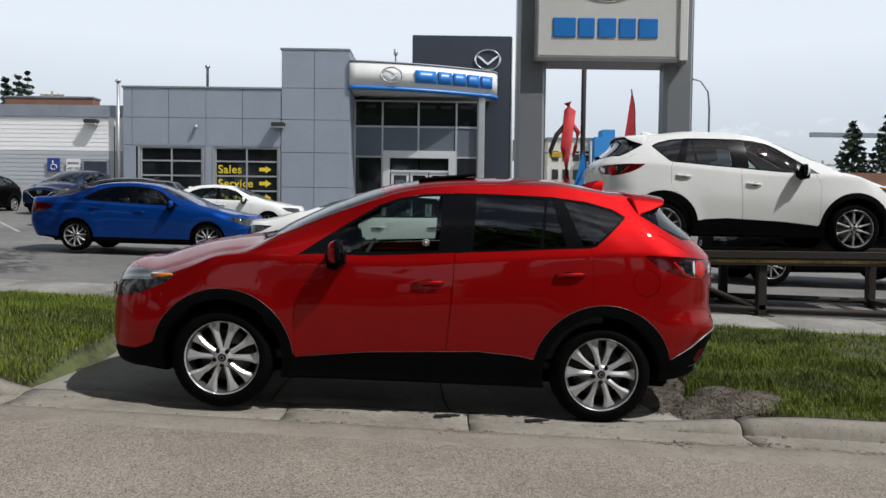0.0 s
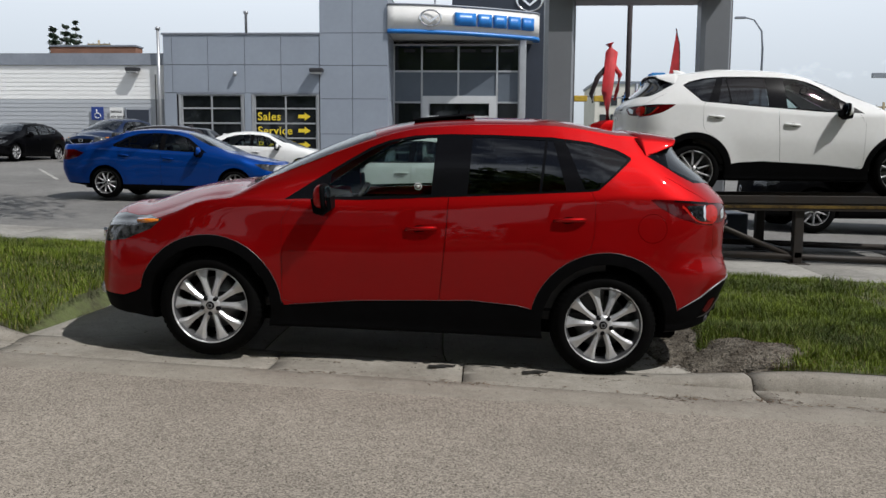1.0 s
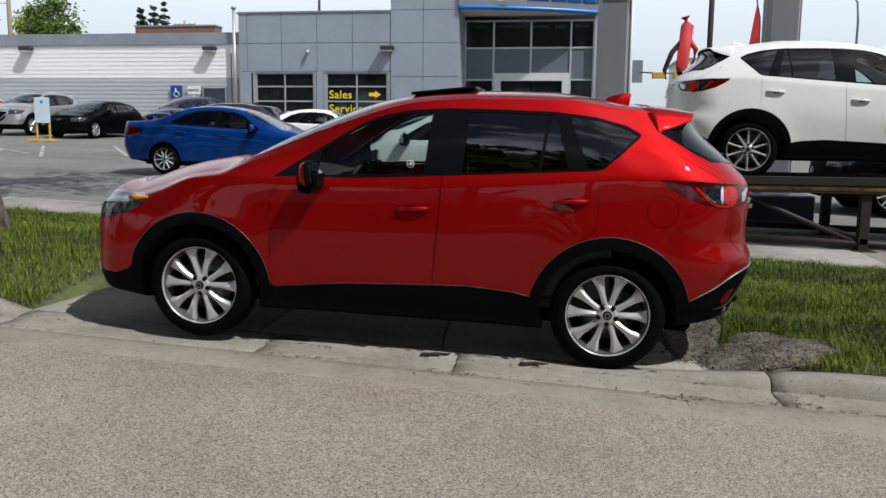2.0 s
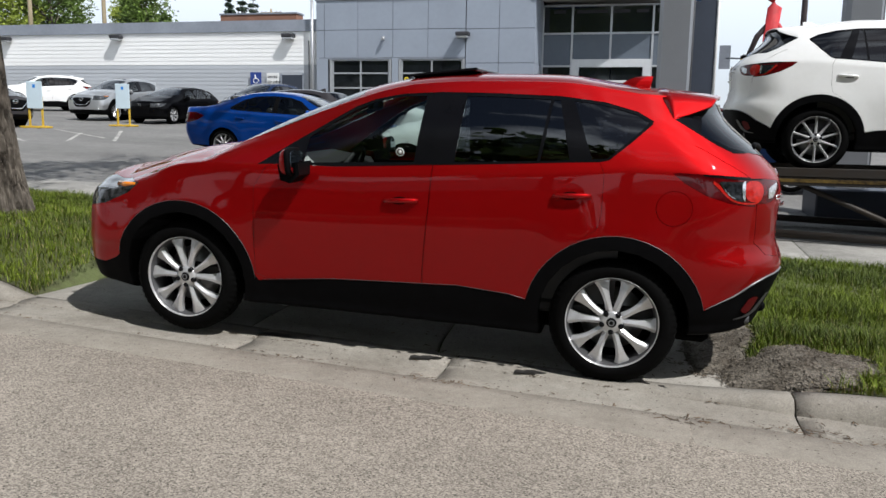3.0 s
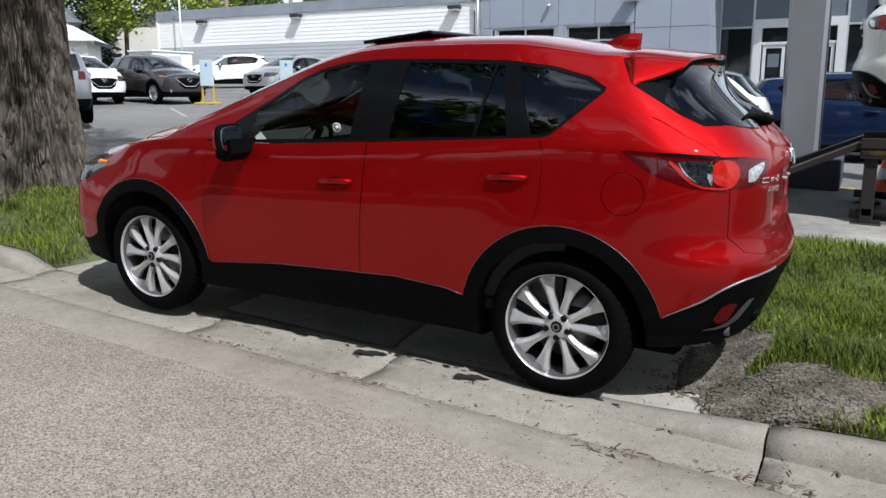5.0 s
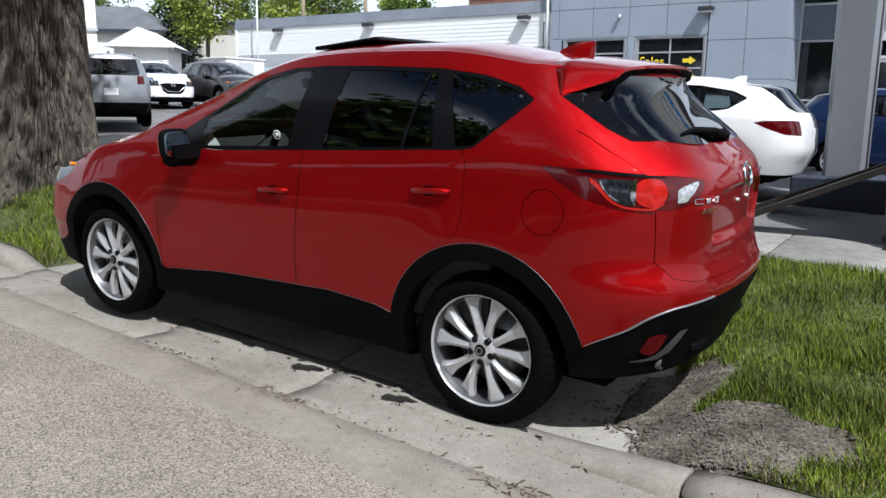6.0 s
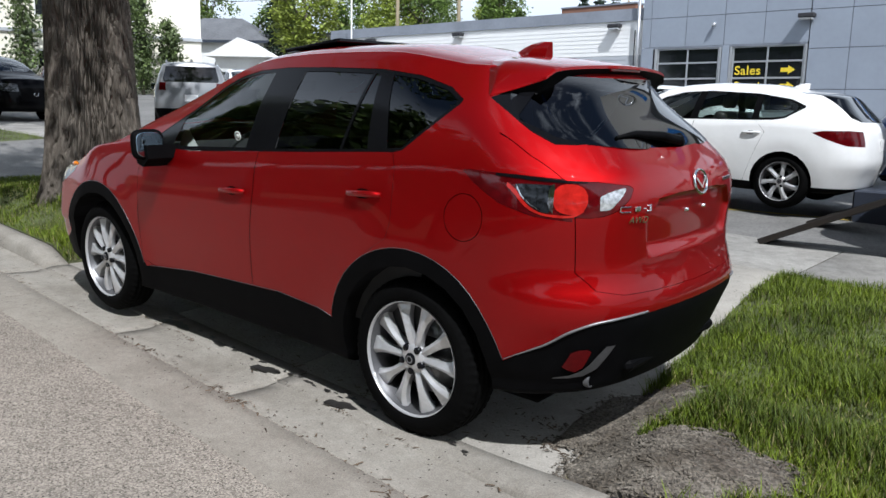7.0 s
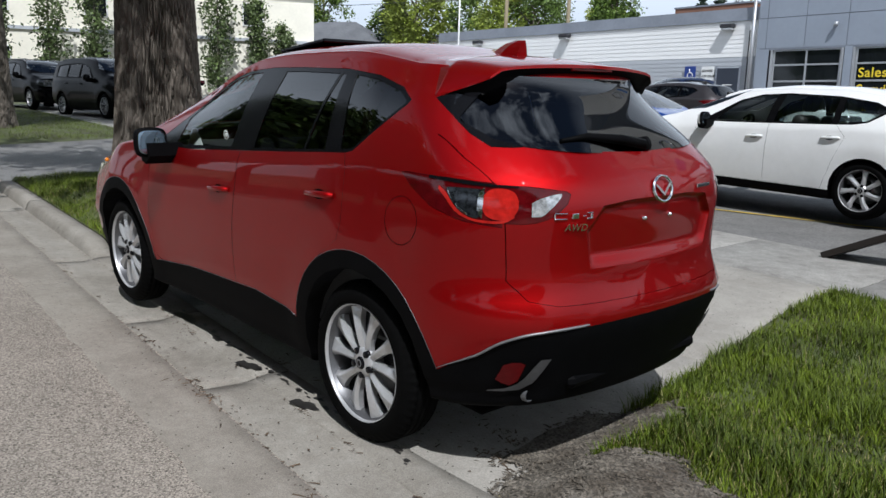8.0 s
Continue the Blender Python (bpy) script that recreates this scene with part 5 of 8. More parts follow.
        band("lens_rib", [(89, 1.184, 1.192), (85, 1.148, 1.155), (80, 1.122, 1.128), (75, 1.105, 1.110)], "chrome", sg, 0.004)
        band("lens_rib", [(69.3, 1.130, 1.182), (68.0, 1.112, 1.196), (66.8, 1.100, 1.203), (65.8, 1.095, 1.206)], "chrome", sg, 0.004)
        band("stop_light", [(66.5, 1.135, 1.172), (63.5, 1.108, 1.195), (59, 1.096, 1.205), (54, 1.093, 1.206), (49, 1.101, 1.200), (45.5, 1.117, 1.187), (43.8, 1.138, 1.166)], "lampbright", sg, 0.0035)
        band("reversing_light", [(35.5, 1.110, 1.160), (30, 1.112, 1.176), (24, 1.138, 1.186), (19, 1.166, 1.192), (16, 1.186, 1.194)], "lampclear", sg)
        # head lamp insides
        part("turn_light", tube([(x, side_y(x, z, sg) + sg * 0.002, z) for x, z in ((-0.37, 0.935), (-0.45, 0.925), (-0.53, 0.915))], [0.008, 0.018, 0.022], 8), M["amber"], car)
        part("fog_lamp", lathe([(0.001, -0.02), (0.045, -0.015), (0.055, 0.02)], 20), M["lampclear"], car, m=pose(front_x(sg * 0.62, 0.42) + 0.02, sg * 0.62, 0.42, 0, 0, -90))
    emblem("badge", 0.085, car, pose(front_x(0, 0.80) - 0.006, 0, 0.80, 90, 0, -90))
    part("grille_wing", tube([(front_x(y, 0.60 + 0.5 * max(0, abs(y) - 0.26)) - 0.006, y, 0.58 + 0.9 * max(0, abs(y) - 0.20)) for y in steps(-0.46, 0.46, 16)], 0.014, 8), M["chrome"], car, "chrome wing round the grille")
    return car, side_y, rear_x, top_z


HERO = Matrix.Translation((-1.536, 6.411, 0.082)) @ pose(0, 0, 0, 0, 2.15, 1.01) @ pose(0, -0.80, 0, 1.5, 0, 0) @ Matrix.Translation((0, 0.80, 0)) @ Matrix.Diagonal((1, 0.975, 1, 1))
hero, h_side, h_rear, h_top = crossover("red_crossover", HERO, M["red"], "metallic red five-door crossover parked across a driveway apron")
# raised glass of the tilted sunroof, and things seen inside
def lid_at(car, top_z, open_by):
    """The sunroof's outer glass, hinged in front."""
    a, b = Vector((1.32, 0, top_z(1.32, 0) + 0.002)), Vector((1.76, 0, top_z(1.76, 0) + open_by))
    d = b - a
    return part("sunroof_lid", box(0, d.length, -0.40, 0.40, -0.010, 0.010, 0.006), M["gloss"], car, "tilted dark glass sunroof lid", pose(*a, 0, -math.degrees(math.atan2(d.z, d.x)), 0))


lid_at(hero, h_top, 0.016)
stick = [Vector((1.40, h_side(1.40, 1.245) - 0.006, 1.245))]
part("window_sticker", lathe([(0.020, 0), (0.025, 0.0), (0.025, 0.002), (0.020, 0.002)], 28), M["paper"], hero, "round pale sticker on the door glass", pose(*stick[0], 8, 0, 0))
part("window_sticker", lathe([(0.001, 0), (0.011, 0.0), (0.011, 0.002)], 20), M["paper"], hero, "round pale sticker on the door glass", pose(*stick[0], 8, 0, 0))
part("paper_sheet", prism([(-0.10, -0.06), (0.12, -0.06), (-0.02, 0.075), (-0.07, 0.075)], "y", -0.001, 0.001), M["paper"], hero, "white sheet propped on the dashboard", pose(0.72, -0.64, 1.150, -12, 0, 6))



# ---- other vehicles ----
def rebuilt(src, name, m, paint_mat, label, group=""):
    """A copy of a car in another paint."""
    car = copy_thing(src, m)
    car.name = name
    tagged(car, label, "car", group)
    old = src["paint_name"]
    for o in car.children_recursive:
        for sl in o.material_slots:
            if sl.material and sl.material.name == old:
                sl.link = "OBJECT"
                sl.material = paint_mat
    car["paint_name"] = paint_mat.name
    return car


def at_car(x, y, z, heading, pitch=0.0, roll=0.0):
    """The pose of a car by its front axle; heading in degrees from +x, the way its nose points."""
    return pose(x, y, z) @ pose(0, 0, 0, 0, 0, heading - 180) @ pose(0, 0, 0, roll, pitch, 0)


def low_car(kind):
    """Numbers of the low three-box saloon, the low hatchback, and the tall box-tailed cars."""
    base = 2.64
    d = dict(hero=False, base=base, wheel_r=0.315, rim=0.222, track=0.745, style="multi", arch=0.355, floor=0.17, rail=0.53, x0=-0.70, x1=3.25, rf=0.16, rr=0.12, cf=0.36, cr=0.22, flare=0.010, reach=0.6, zr=0.75, zf=0.55, stations=60,
             under=([-0.9, 0.0, 2.6, 3.3], [0.22, 0.17, 0.18, 0.28]),
             belt=([-0.9, -0.5, 0.0, 0.6, 1.0, 1.6, 2.5, 2.9, 3.3], [0.66, 0.76, 0.85, 0.92, 0.94, 0.97, 1.01, 1.0, 0.98]),
             wide=([-0.9, -0.6, -0.2, 0.3, 1.0, 2.0, 2.6, 3.0, 3.4], [0.78, 0.83, 0.865, 0.87, 0.862, 0.868, 0.872, 0.85, 0.80]),
             nose=([0.1, 0.25, 0.4, 0.55, 0.68, 0.78, 0.9], [-0.84, -0.91, -0.93, -0.93, -0.91, -0.87, -0.78]),
             cab1=2.7, belt_mid=0.97, mirror=(0.72, 0.985), mirror_in=(0.85, 1.28), handles=[(1.35, 0.82), (2.25, 0.87)], fin=(2.5,), seat_shift=0.12)
    if kind == "saloon":
        d.update(top=([-0.9, -0.7, -0.4, 0.0, 0.12, 0.35, 0.7, 1.0, 1.3, 1.7, 2.1, 2.45, 2.8, 3.0, 3.3], [0.77, 0.84, 0.90, 0.965, 0.985, 1.09, 1.25, 1.36, 1.42, 1.445, 1.42, 1.33, 1.17, 1.11, 1.085]),
                 tail=([0.1, 0.25, 0.45, 0.6, 0.8, 0.95, 1.05, 1.15], [3.48, 3.57, 3.66, 3.70, 3.69, 3.67, 3.66, 3.63]),
                 dlo=[(0.58, 0.955), (1.0, 0.965), (1.6, 0.99), (2.3, 1.02), (2.48, 1.04), (2.50, 1.08), (2.25, 1.24), (2.0, 1.315), (1.6, 1.335), (1.25, 1.31), (1.0, 1.24)],
                 panes=[("front_door_glass", [(0.78, 0.975), (1.44, 1.00), (1.46, 1.315), (1.25, 1.292), (1.02, 1.225)], "clear"), ("rear_door_glass", [(1.54, 1.005), (2.16, 1.035), (2.16, 1.25), (1.98, 1.298), (1.56, 1.318)], "clear"), ("quarter_glass", [(2.19, 1.04), (2.44, 1.055), (2.19, 1.235)], "clear")])
    elif kind == "hatch":
        d.update(x1=2.96, reach=0.8, zr=0.85, rr=0.34, cr=0.16, wheel_r=0.325, rim=0.230, top=([-0.9, -0.7, -0.4, 0.0, 0.12, 0.35, 0.7, 1.0, 1.3, 1.7, 2.1, 2.5, 2.8, 3.1], [0.77, 0.85, 0.93, 1.02, 1.045, 1.14, 1.285, 1.385, 1.435, 1.465, 1.465, 1.445, 1.415, 1.37]),
                 tail=([0.1, 0.25, 0.45, 0.6, 0.8, 0.95, 1.05, 1.2, 1.42], [3.30, 3.38, 3.46, 3.52, 3.50, 3.46, 3.40, 3.25, 3.04]),
                 dlo=[(0.58, 0.955), (1.0, 0.965), (1.6, 0.99), (2.45, 1.03), (2.6, 1.06), (2.78, 1.19), (2.78, 1.215), (2.6, 1.285), (2.2, 1.335), (1.6, 1.345), (1.25, 1.315), (1.0, 1.24)],
                 panes=[("front_door_glass", [(0.78, 0.975), (1.44, 1.00), (1.46, 1.322), (1.25, 1.295), (1.02, 1.225)], "clear"), ("rear_door_glass", [(1.54, 1.005), (2.22, 1.035), (2.20, 1.315), (1.56, 1.325)], "clear"), ("quarter_glass", [(2.30, 1.045), (2.58, 1.075), (2.75, 1.20), (2.58, 1.27), (2.27, 1.312)], "clear")])
    else:
        tall = 0.13 if kind == "wagon" else 0.20
        d.update(x1=3.30, reach=0.6, zr=0.9, wheel_r=0.35, rim=0.235, arch=0.395, floor=0.22, under=([-0.9, 0.0, 2.6, 3.3], [0.27, 0.22, 0.22, 0.33]), rail=0.62,
                 top=([-0.9, -0.7, -0.4, 0.0, 0.12, 0.35, 0.7, 1.0, 1.3, 1.7, 2.4, 3.0, 3.35], [v + tall for v in (0.82, 0.90, 0.97, 1.03, 1.06, 1.20, 1.38, 1.48, 1.53, 1.55, 1.545, 1.52, 1.48)]),
                 tail=([0.1, 0.3, 0.45, 0.65, 0.9, 1.05, 1.2, 1.4, 1.75], [3.40, 3.48, 3.56, 3.60, 3.58, 3.56, 3.53, 3.46, 3.32]),
                 belt=([-0.9, -0.5, 0.0, 0.6, 1.0, 1.6, 2.5, 2.9, 3.4], [0.80, 0.90, 0.98, 1.06, 1.08, 1.10, 1.12, 1.12, 1.11]),
                 nose=([0.1, 0.25, 0.4, 0.6, 0.8, 0.95, 1.1], [-0.82, -0.90, -0.93, -0.93, -0.91, -0.86, -0.78]),
                 belt_mid=1.08, mirror=(0.72, 1.12), mirror_in=(0.85, 1.42), handles=[(1.35, 0.95), (2.25, 0.97)],
                 dlo=[(0.60, 1.085), (1.0, 1.10), (1.6, 1.12), (2.5, 1.14), (3.05, 1.15), (3.05, 1.50), (2.5, 1.53), (1.6, 1.54), (1.25, 1.49), (1.0, 1.40)],
                 panes=[("front_door_glass", [(0.78, 1.115), (1.44, 1.135), (1.46, 1.51), (1.25, 1.465), (1.02, 1.385)], "van_glass"), ("rear_door_glass", [(1.54, 1.14), (2.22, 1.155), (2.22, 1.505), (1.56, 1.515)], "van_glass"), ("quarter_glass", [(2.32, 1.158), (2.98, 1.165), (2.95, 1.475), (2.32, 1.50)], "van_glass")])
    h = curve_fn(*d["top"])
    wind = [(0.15, 0), (0.20, -0.4), (0.34, -0.66), (0.55, -0.68), (1.06, -0.50), (1.02, 0), (1.06, 0.50), (0.55, 0.68), (0.34, 0.66), (0.20, 0.4)]
    lamp = [(-1.3, 0.70), (-0.62, 0.76), (-0.38, 0.755), (-0.55, 0.66), (-0.75, 0.60), (-1.3, 0.58)] if kind in ("saloon", "hatch") else [(-1.3, 0.92), (-0.62, 0.95), (-0.45, 0.93), (-0.6, 0.78), (-0.75, 0.74), (-1.3, 0.74)]
    b = d["belt"][1][-2]
    tl = [(2.93, b - 0.085), (3.05, b - 0.055), (3.3, b - 0.04), (3.8, b - 0.06), (3.8, b - 0.22), (3.30, b - 0.21), (3.10, b - 0.15)]
    if kind == "saloon":
        tl = [(3.08, 0.90), (3.3, 0.965), (3.8, 0.95), (3.8, 0.76), (3.4, 0.755), (3.2, 0.82)]
    if kind in ("wagon", "van"):
        tl = [(3.46, 0.97), (3.43, 1.15), (3.8, 1.14), (3.8, 0.97)]
    fd = [(0.50, 0.30), (0.50, 0.75), d["dlo"][0], d["dlo"][1], (1.495, d["dlo"][2][1] - 0.006), (1.495, 0.30)]
    rd = [(1.503, 0.30), (1.503, d["dlo"][2][1] - 0.004), d["dlo"][2], (2.28, d["dlo"][3][1] - 0.010 if kind != "hatch" else d["dlo"][2][1] + 0.03), (2.40, d["belt"][1][-3] - 0.12), (2.30, 0.62), (2.20, 0.30)]
    gl = {"hatch": [(-0.50, 1.06), (-0.58, 1.10), (-0.50, 1.37), (0.50, 1.37), (0.58, 1.10), (0.50, 1.06)], "wagon": [(-0.60, 1.16), (-0.62, 1.22), (-0.55, 1.52), (0.55, 1.52), (0.62, 1.22), (0.60, 1.16)], "van": [(-0.60, 1.16), (-0.62, 1.22), (-0.55, 1.58), (0.55, 1.58), (0.62, 1.22), (0.60, 1.16)]}
    panels = [("lower_trim", [(([(-1.7, 0.285), (2.9, 0.292), (3.05, 0.56), (4.3, 0.56)] if kind == "wagon" else [(-1.7, 0.285), (4.3, 0.295)]) + [(4.2, -0.1), (-1.6, -0.1)], "y", -1.53, 1.51)], "plastic", False, 0.001),
              ("grille", [([(-0.42, 0.603), (-0.34, 0.343), (0.345, 0.341), (0.42, 0.604), (0.2, 0.643), (-0.2, 0.642)] if kind in ("saloon", "hatch") else [(-0.40, 0.843), (-0.36, 0.503), (0.36, 0.502), (0.40, 0.841)], "x", -1.6, -0.4)], "plastic", False, 0.002),
              ("windscreen", [(wind, "z", 0.95, 2.2)], "screen_glass", False, 0.001)]
    if kind == "saloon":
        panels.append(("rear_window", [([(2.20, -0.50), (2.85, -0.62), (2.90, 0), (2.85, 0.62), (2.20, 0.50), (2.16, 0)], "z", 1.05, 2.0)], "privacy", False, 0.001))
    else:
        panels.append(("rear_window", [(gl[kind], "x", 2.6, 4.2)], "privacy", False, 0.001))
    panels += [("tail_lamp", both_sides(tl, 0.56), "lampred", True, 0.002), ("head_lamp", both_sides(lamp, 0.42), "headlens", True, 0.002), ("front_door", both_sides(fd), "paint", True, 0.0025), ("rear_door", both_sides(rd), "paint", True, 0.0025)]
    d["panels"] = panels
    return d


def low_build(kind, name, m, paint_mat, label, style="multi", group=""):
    car = empty(name, m, label, "car", group)
    s = dict(low_car(kind), paint=paint_mat, style=style)
    side_y, rear_x, front_x, top_z = build_car(s, car)
    car["paint_name"] = paint_mat.name
    part("plate", box(-0.004, 0.004, -0.15, 0.15, -0.075, 0.075, 0.003), M["white_sign"], car, m=pose(rear_x(0, 0.80) + 0.004, 0, 0.80))
    emblem("badge", 0.06, car, pose(front_x(0, 0.66) - 0.006, 0, 0.68, 90, 0, -90))
    if kind == "wagon":
        for sg in (-1, 1):
            part("roof_rail", tube([(0.95, sg * 0.56, top_z(0.95, sg * 0.5) - 0.01), (1.1, sg * 0.56, top_z(1.1, sg * 0.5) + 0.04), (2.8, sg * 0.56, top_z(2.8, sg * 0.5) + 0.04), (2.95, sg * 0.56, top_z(2.95, sg * 0.5) - 0.01)], 0.018, 8), M["satin"], car)
    return car


hero["paint_name"] = M["red"].name
white_cuv, *_ = crossover("white_crossover", at_car(5.84, 11.90, 0.985, 0), M["white"], "white five-door crossover displayed on a steel ramp", style="multi")
white_cuv["paint_name"] = M["white"].name
LOTCARS = "cars standing on the lot"


def lot_pose(x, y, heading, dz=0.0):
    return at_car(x, y, land_z(x, y) + dz, heading)


blue_saloon = low_build("saloon", "blue_sedan", at_car(-4.63, 16.85, 0.615, 0, -1.0), M["blue"], "bright blue four-door sedan on the lot", group=LOTCARS)
white_hatch = low_build("hatch", "white_hatchback", at_car(-2.32, 13.70, 0.49, 180, 2.3), M["white"], "white five-door hatchback on the lot", "seven", LOTCARS)
rebuilt(white_hatch, "navy_hatchback", lot_pose(3.75, 17.3, 0, 0.02), M["navy"], "dark navy hatchback behind the sign pylon", LOTCARS)
rebuilt(blue_saloon, "white_sedan", lot_pose(-4.95, 24.2, 0, 0.02), M["white"], "white sedan in front of the service doors", LOTCARS)
rebuilt(blue_saloon, "red_sedan", lot_pose(4.5, 25.5, 0, 0.02), M["maroon"], "dark red sedan far down the lot", LOTCARS)
rebuilt(white_cuv, "silver_crossover", lot_pose(-20.1, 28.6, -90), M["silver"], "silver crossover parked nose out by the long wall", LOTCARS)
rebuilt(white_hatch, "black_hatchback", lot_pose(-17.3, 28.3, -92), M["black"], "black hatchback parked nose out by the long wall", LOTCARS)
rebuilt(white_cuv, "navy_crossover", lot_pose(-14.2, 29.6, -95), M["navy"], "navy blue crossover near the long wall", LOTCARS)
rebuilt(white_hatch, "dark_hatchback", lot_pose(-10.9, 23.9, 178), M["grey"], "dark grey hatchback behind the blue sedan", LOTCARS)
rebuilt(white_cuv, "white_small_crossover", lot_pose(-28.3, 33.0, -125), M["white"], "white crossover by the long wall", LOTCARS)
rebuilt(white_cuv, "dark_grey_crossover", lot_pose(-19.2, 22.6, -13), M["grey"], "dark grey crossover parked at an angle", LOTCARS)
rebuilt(white_cuv, "white_crossover", lot_pose(-21.2, 20.9, -20), M["white"], "white crossover parked at an angle", LOTCARS)
wagon = low_build("wagon", "silver_wagon", lot_pose(-16.15, 15.35, 147), M["bronze"], "silver beige wagon with roof rails seen from behind", group=LOTCARS)
van = low_build("van", "dark_minivan", lot_pose(-22.0, 13.0, 8) @ Matrix.Scale(1.12, 4), M["black"], "black minivan parked across the side lane", group=LOTCARS)
rebuilt(wagon, "black_wagon", lot_pose(-28.2, 12.4, 6) @ Matrix.Scale(1.12, 4), M["black"], "black tall wagon beside the minivan", LOTCARS)
rebuilt(white_cuv, "maroon_crossover", lot_pose(-26.6, 16.4, -20), M["maroon"], "dark red crossover behind the tree", LOTCARS)
rebuilt(van, "dark_truck", lot_pose(6.35, 15.9, 180), M["black"], "black tall vehicle behind the ramp", LOTCARS)


# ---- the dealership ----
FY = 40.0
dealer = empty("dealership_building", pose(0, FY, 1.2), "grey-panelled car dealership with curved white canopy and service doors", "building")


def wall_part(name, bm, mat, label="", parent=None):
    bmesh.ops.translate(bm, verts=bm.verts, vec=(0, -FY, -1.2))
    return part(name, bm, M[mat], parent or dealer, label)


# cores behind the cladding
wall_part("garage_wall", box(-15.70, -7.86, 40.30, 58, 0.6, 7.62), "joint")
wall_part("tower_wall", box(-7.80, -4.50, 40.06, 50, 0.6, 9.58), "joint")
wall_part("wing_wall", box(-39.2, -15.72, 40.36, 58, 0.6, 6.72), "joint")
wall_part("slate_tower", box(-1.46, 4.0, 44.0, 54, 0.6, 11.30, 0.02), "panel_dark")
wall_part("hall_wall", box(-4.5, 4.0, 45.5, 56, 0.6, 8.6), "panel")
wall_part("hall_roof", box(-4.48, 2.3, 42.9, 46, 7.75, 8.9), "joint")
wall_part("roof_edge", box(-15.80, -7.82, 39.97, 40.4, 7.62, 7.72, 0.01), "coping")
wall_part("tower_edge", box(-7.90, -4.42, 39.96, 50.1, 9.58, 9.68, 0.01), "coping")


def panel(x0, x1, z0, z1, y=40.0, mat="panel", d=0.045):
    wall_part("cladding_panel", box(x0 + 0.012, x1 - 0.012, y, y + d, z0 + 0.012, z1 - 0.012, 0.004), mat)


GX = [-15.74, -15.29, -13.47, -11.61, -9.78, -7.86]
for a, b in zip(GX, GX[1:]):
    panel(a, b, 6.16, 7.62, 40.02)
    panel(a, b, 4.78, 6.16, 40.02)
for a, b in ((-15.74, -15.10), (-11.66, -11.30)):
    panel(a, b, 1.0, 4.78, 40.02)
wall_part("garage_soffit", box(-15.1, -7.9, 40.03, 40.3, 4.70, 4.79), "coping")
for x0, x1 in ((-7.84, -6.20), (-6.20, -4.46)):
    for z0, z1 in ((1.0, 2.77), (2.77, 4.50), (4.50, 6.13), (6.13, 7.70), (7.70, 9.58)):
        panel(x0, x1, z0, z1, 39.99)
for z0, z1 in ((1.0, 2.77), (2.77, 4.50), (4.50, 6.13), (6.13, 7.70), (7.70, 9.58)):
    wall_part("cladding_panel", box(-4.49, -4.44, 40.05, 42.6, z0 + 0.012, z1 - 0.012, 0.004), "panel")


# overhead doors: frame, sections, glass
def overhead_door(x0, x1, words):
    d = wall_part("overhead_door", box(x0 - 0.10, x0, 40.02, 40.12, 1.5, 4.70, 0.004), "alu", "glazed overhead service door")
    off = Vector((0, -FY, -1.2))

    def sub(name, bm, mat, label=""):
        bmesh.ops.translate(bm, verts=bm.verts, vec=off)
        return part(name, bm, M[mat], d, label)
    sub("jamb", box(x1, x1 + 0.10, 40.02, 40.12, 1.5, 4.70, 0.004), "alu")
    xm = (x0 + x1) / 2
    zs = [1.82, 2.55, 3.285, 4.02, 4.68]
    for z in zs:
        sub("door_rail", box(x0, x1, 40.10, 40.17, z - 0.04, z + 0.04, 0.004), "alu")
    for x in (x0 + 0.05, xm, x1 - 0.05):
        sub("door_stile", box(x - 0.04, x + 0.04, 40.095, 40.165, 1.82, 4.68, 0.004), "alu")
    for za, zb in zip(zs, zs[1:]):
        for xa, xb in ((x0 + 0.09, xm - 0.04), (xm + 0.04, x1 - 0.09)):
            sub("door_pane", box(xa, xb, 40.135, 40.145, za + 0.04, zb - 0.04), "shopglass")
    sub("door_foot", box(x0, x1, 40.10, 40.17, 1.3, 1.82), "alu")
    for text, z in words:
        me = letters(text, 0.56)
        me.transform(Matrix.Translation(Vector((x0 + 0.16, 40.128, z)) + off))
        part("door_lettering", me, M["yellow"], d, "yellow vinyl lettering")
        ax = xm + 0.62
        arrow = prism([(0, 0.10), (0.32, 0.10), (0.32, 0.0), (0.62, 0.19), (0.32, 0.38), (0.32, 0.28), (0, 0.28)], "y", 0, 0.01)
        bmesh.ops.translate(arrow, verts=arrow.verts, vec=(ax, 40.118, z - 0.0))
        sub("arrow", arrow, "yellow")


overhead_door(-14.91, -11.78, [])
overhead_door(-11.19, -7.98, [("Sales", 3.44), ("Service", 2.74), ("Parts", 2.02)])


# long wing: lapped boards, coping and lamps
z = 1.1
while z < 6.15:
    white = z >= 4.48
    bm = prism([(40.36, z), (40.318, z), (40.332, z + 0.2113), (40.36, z + 0.2113)], "x", -39.2, -15.76)
    wall_part("siding_board", bm, "siding_white" if white else "siding_grey")
    z += 0.2113
wall_part("wing_coping", prism([(40.25, 6.17), (40.30, 6.76), (40.9, 6.80), (40.9, 6.17)], "x", -39.25, -15.78), "coping", "blue-grey metal parapet coping")
wall_part("end_trim", box(-39.26, -39.10, 40.27, 40.42, 1.0, 6.2), "siding_white")
wall_part("vent_pipe", tube([(-15.98, 40.05, 1.4), (-15.98, 40.05, 7.95)], 0.075, 12), "alu")
wall_part("pipe_cap", tube([(-15.98, 40.05, 7.88), (-15.98, 40.05, 7.98), (-15.98, 40.05, 8.02)], [0.13, 0.13, 0.09], 12), "alu")
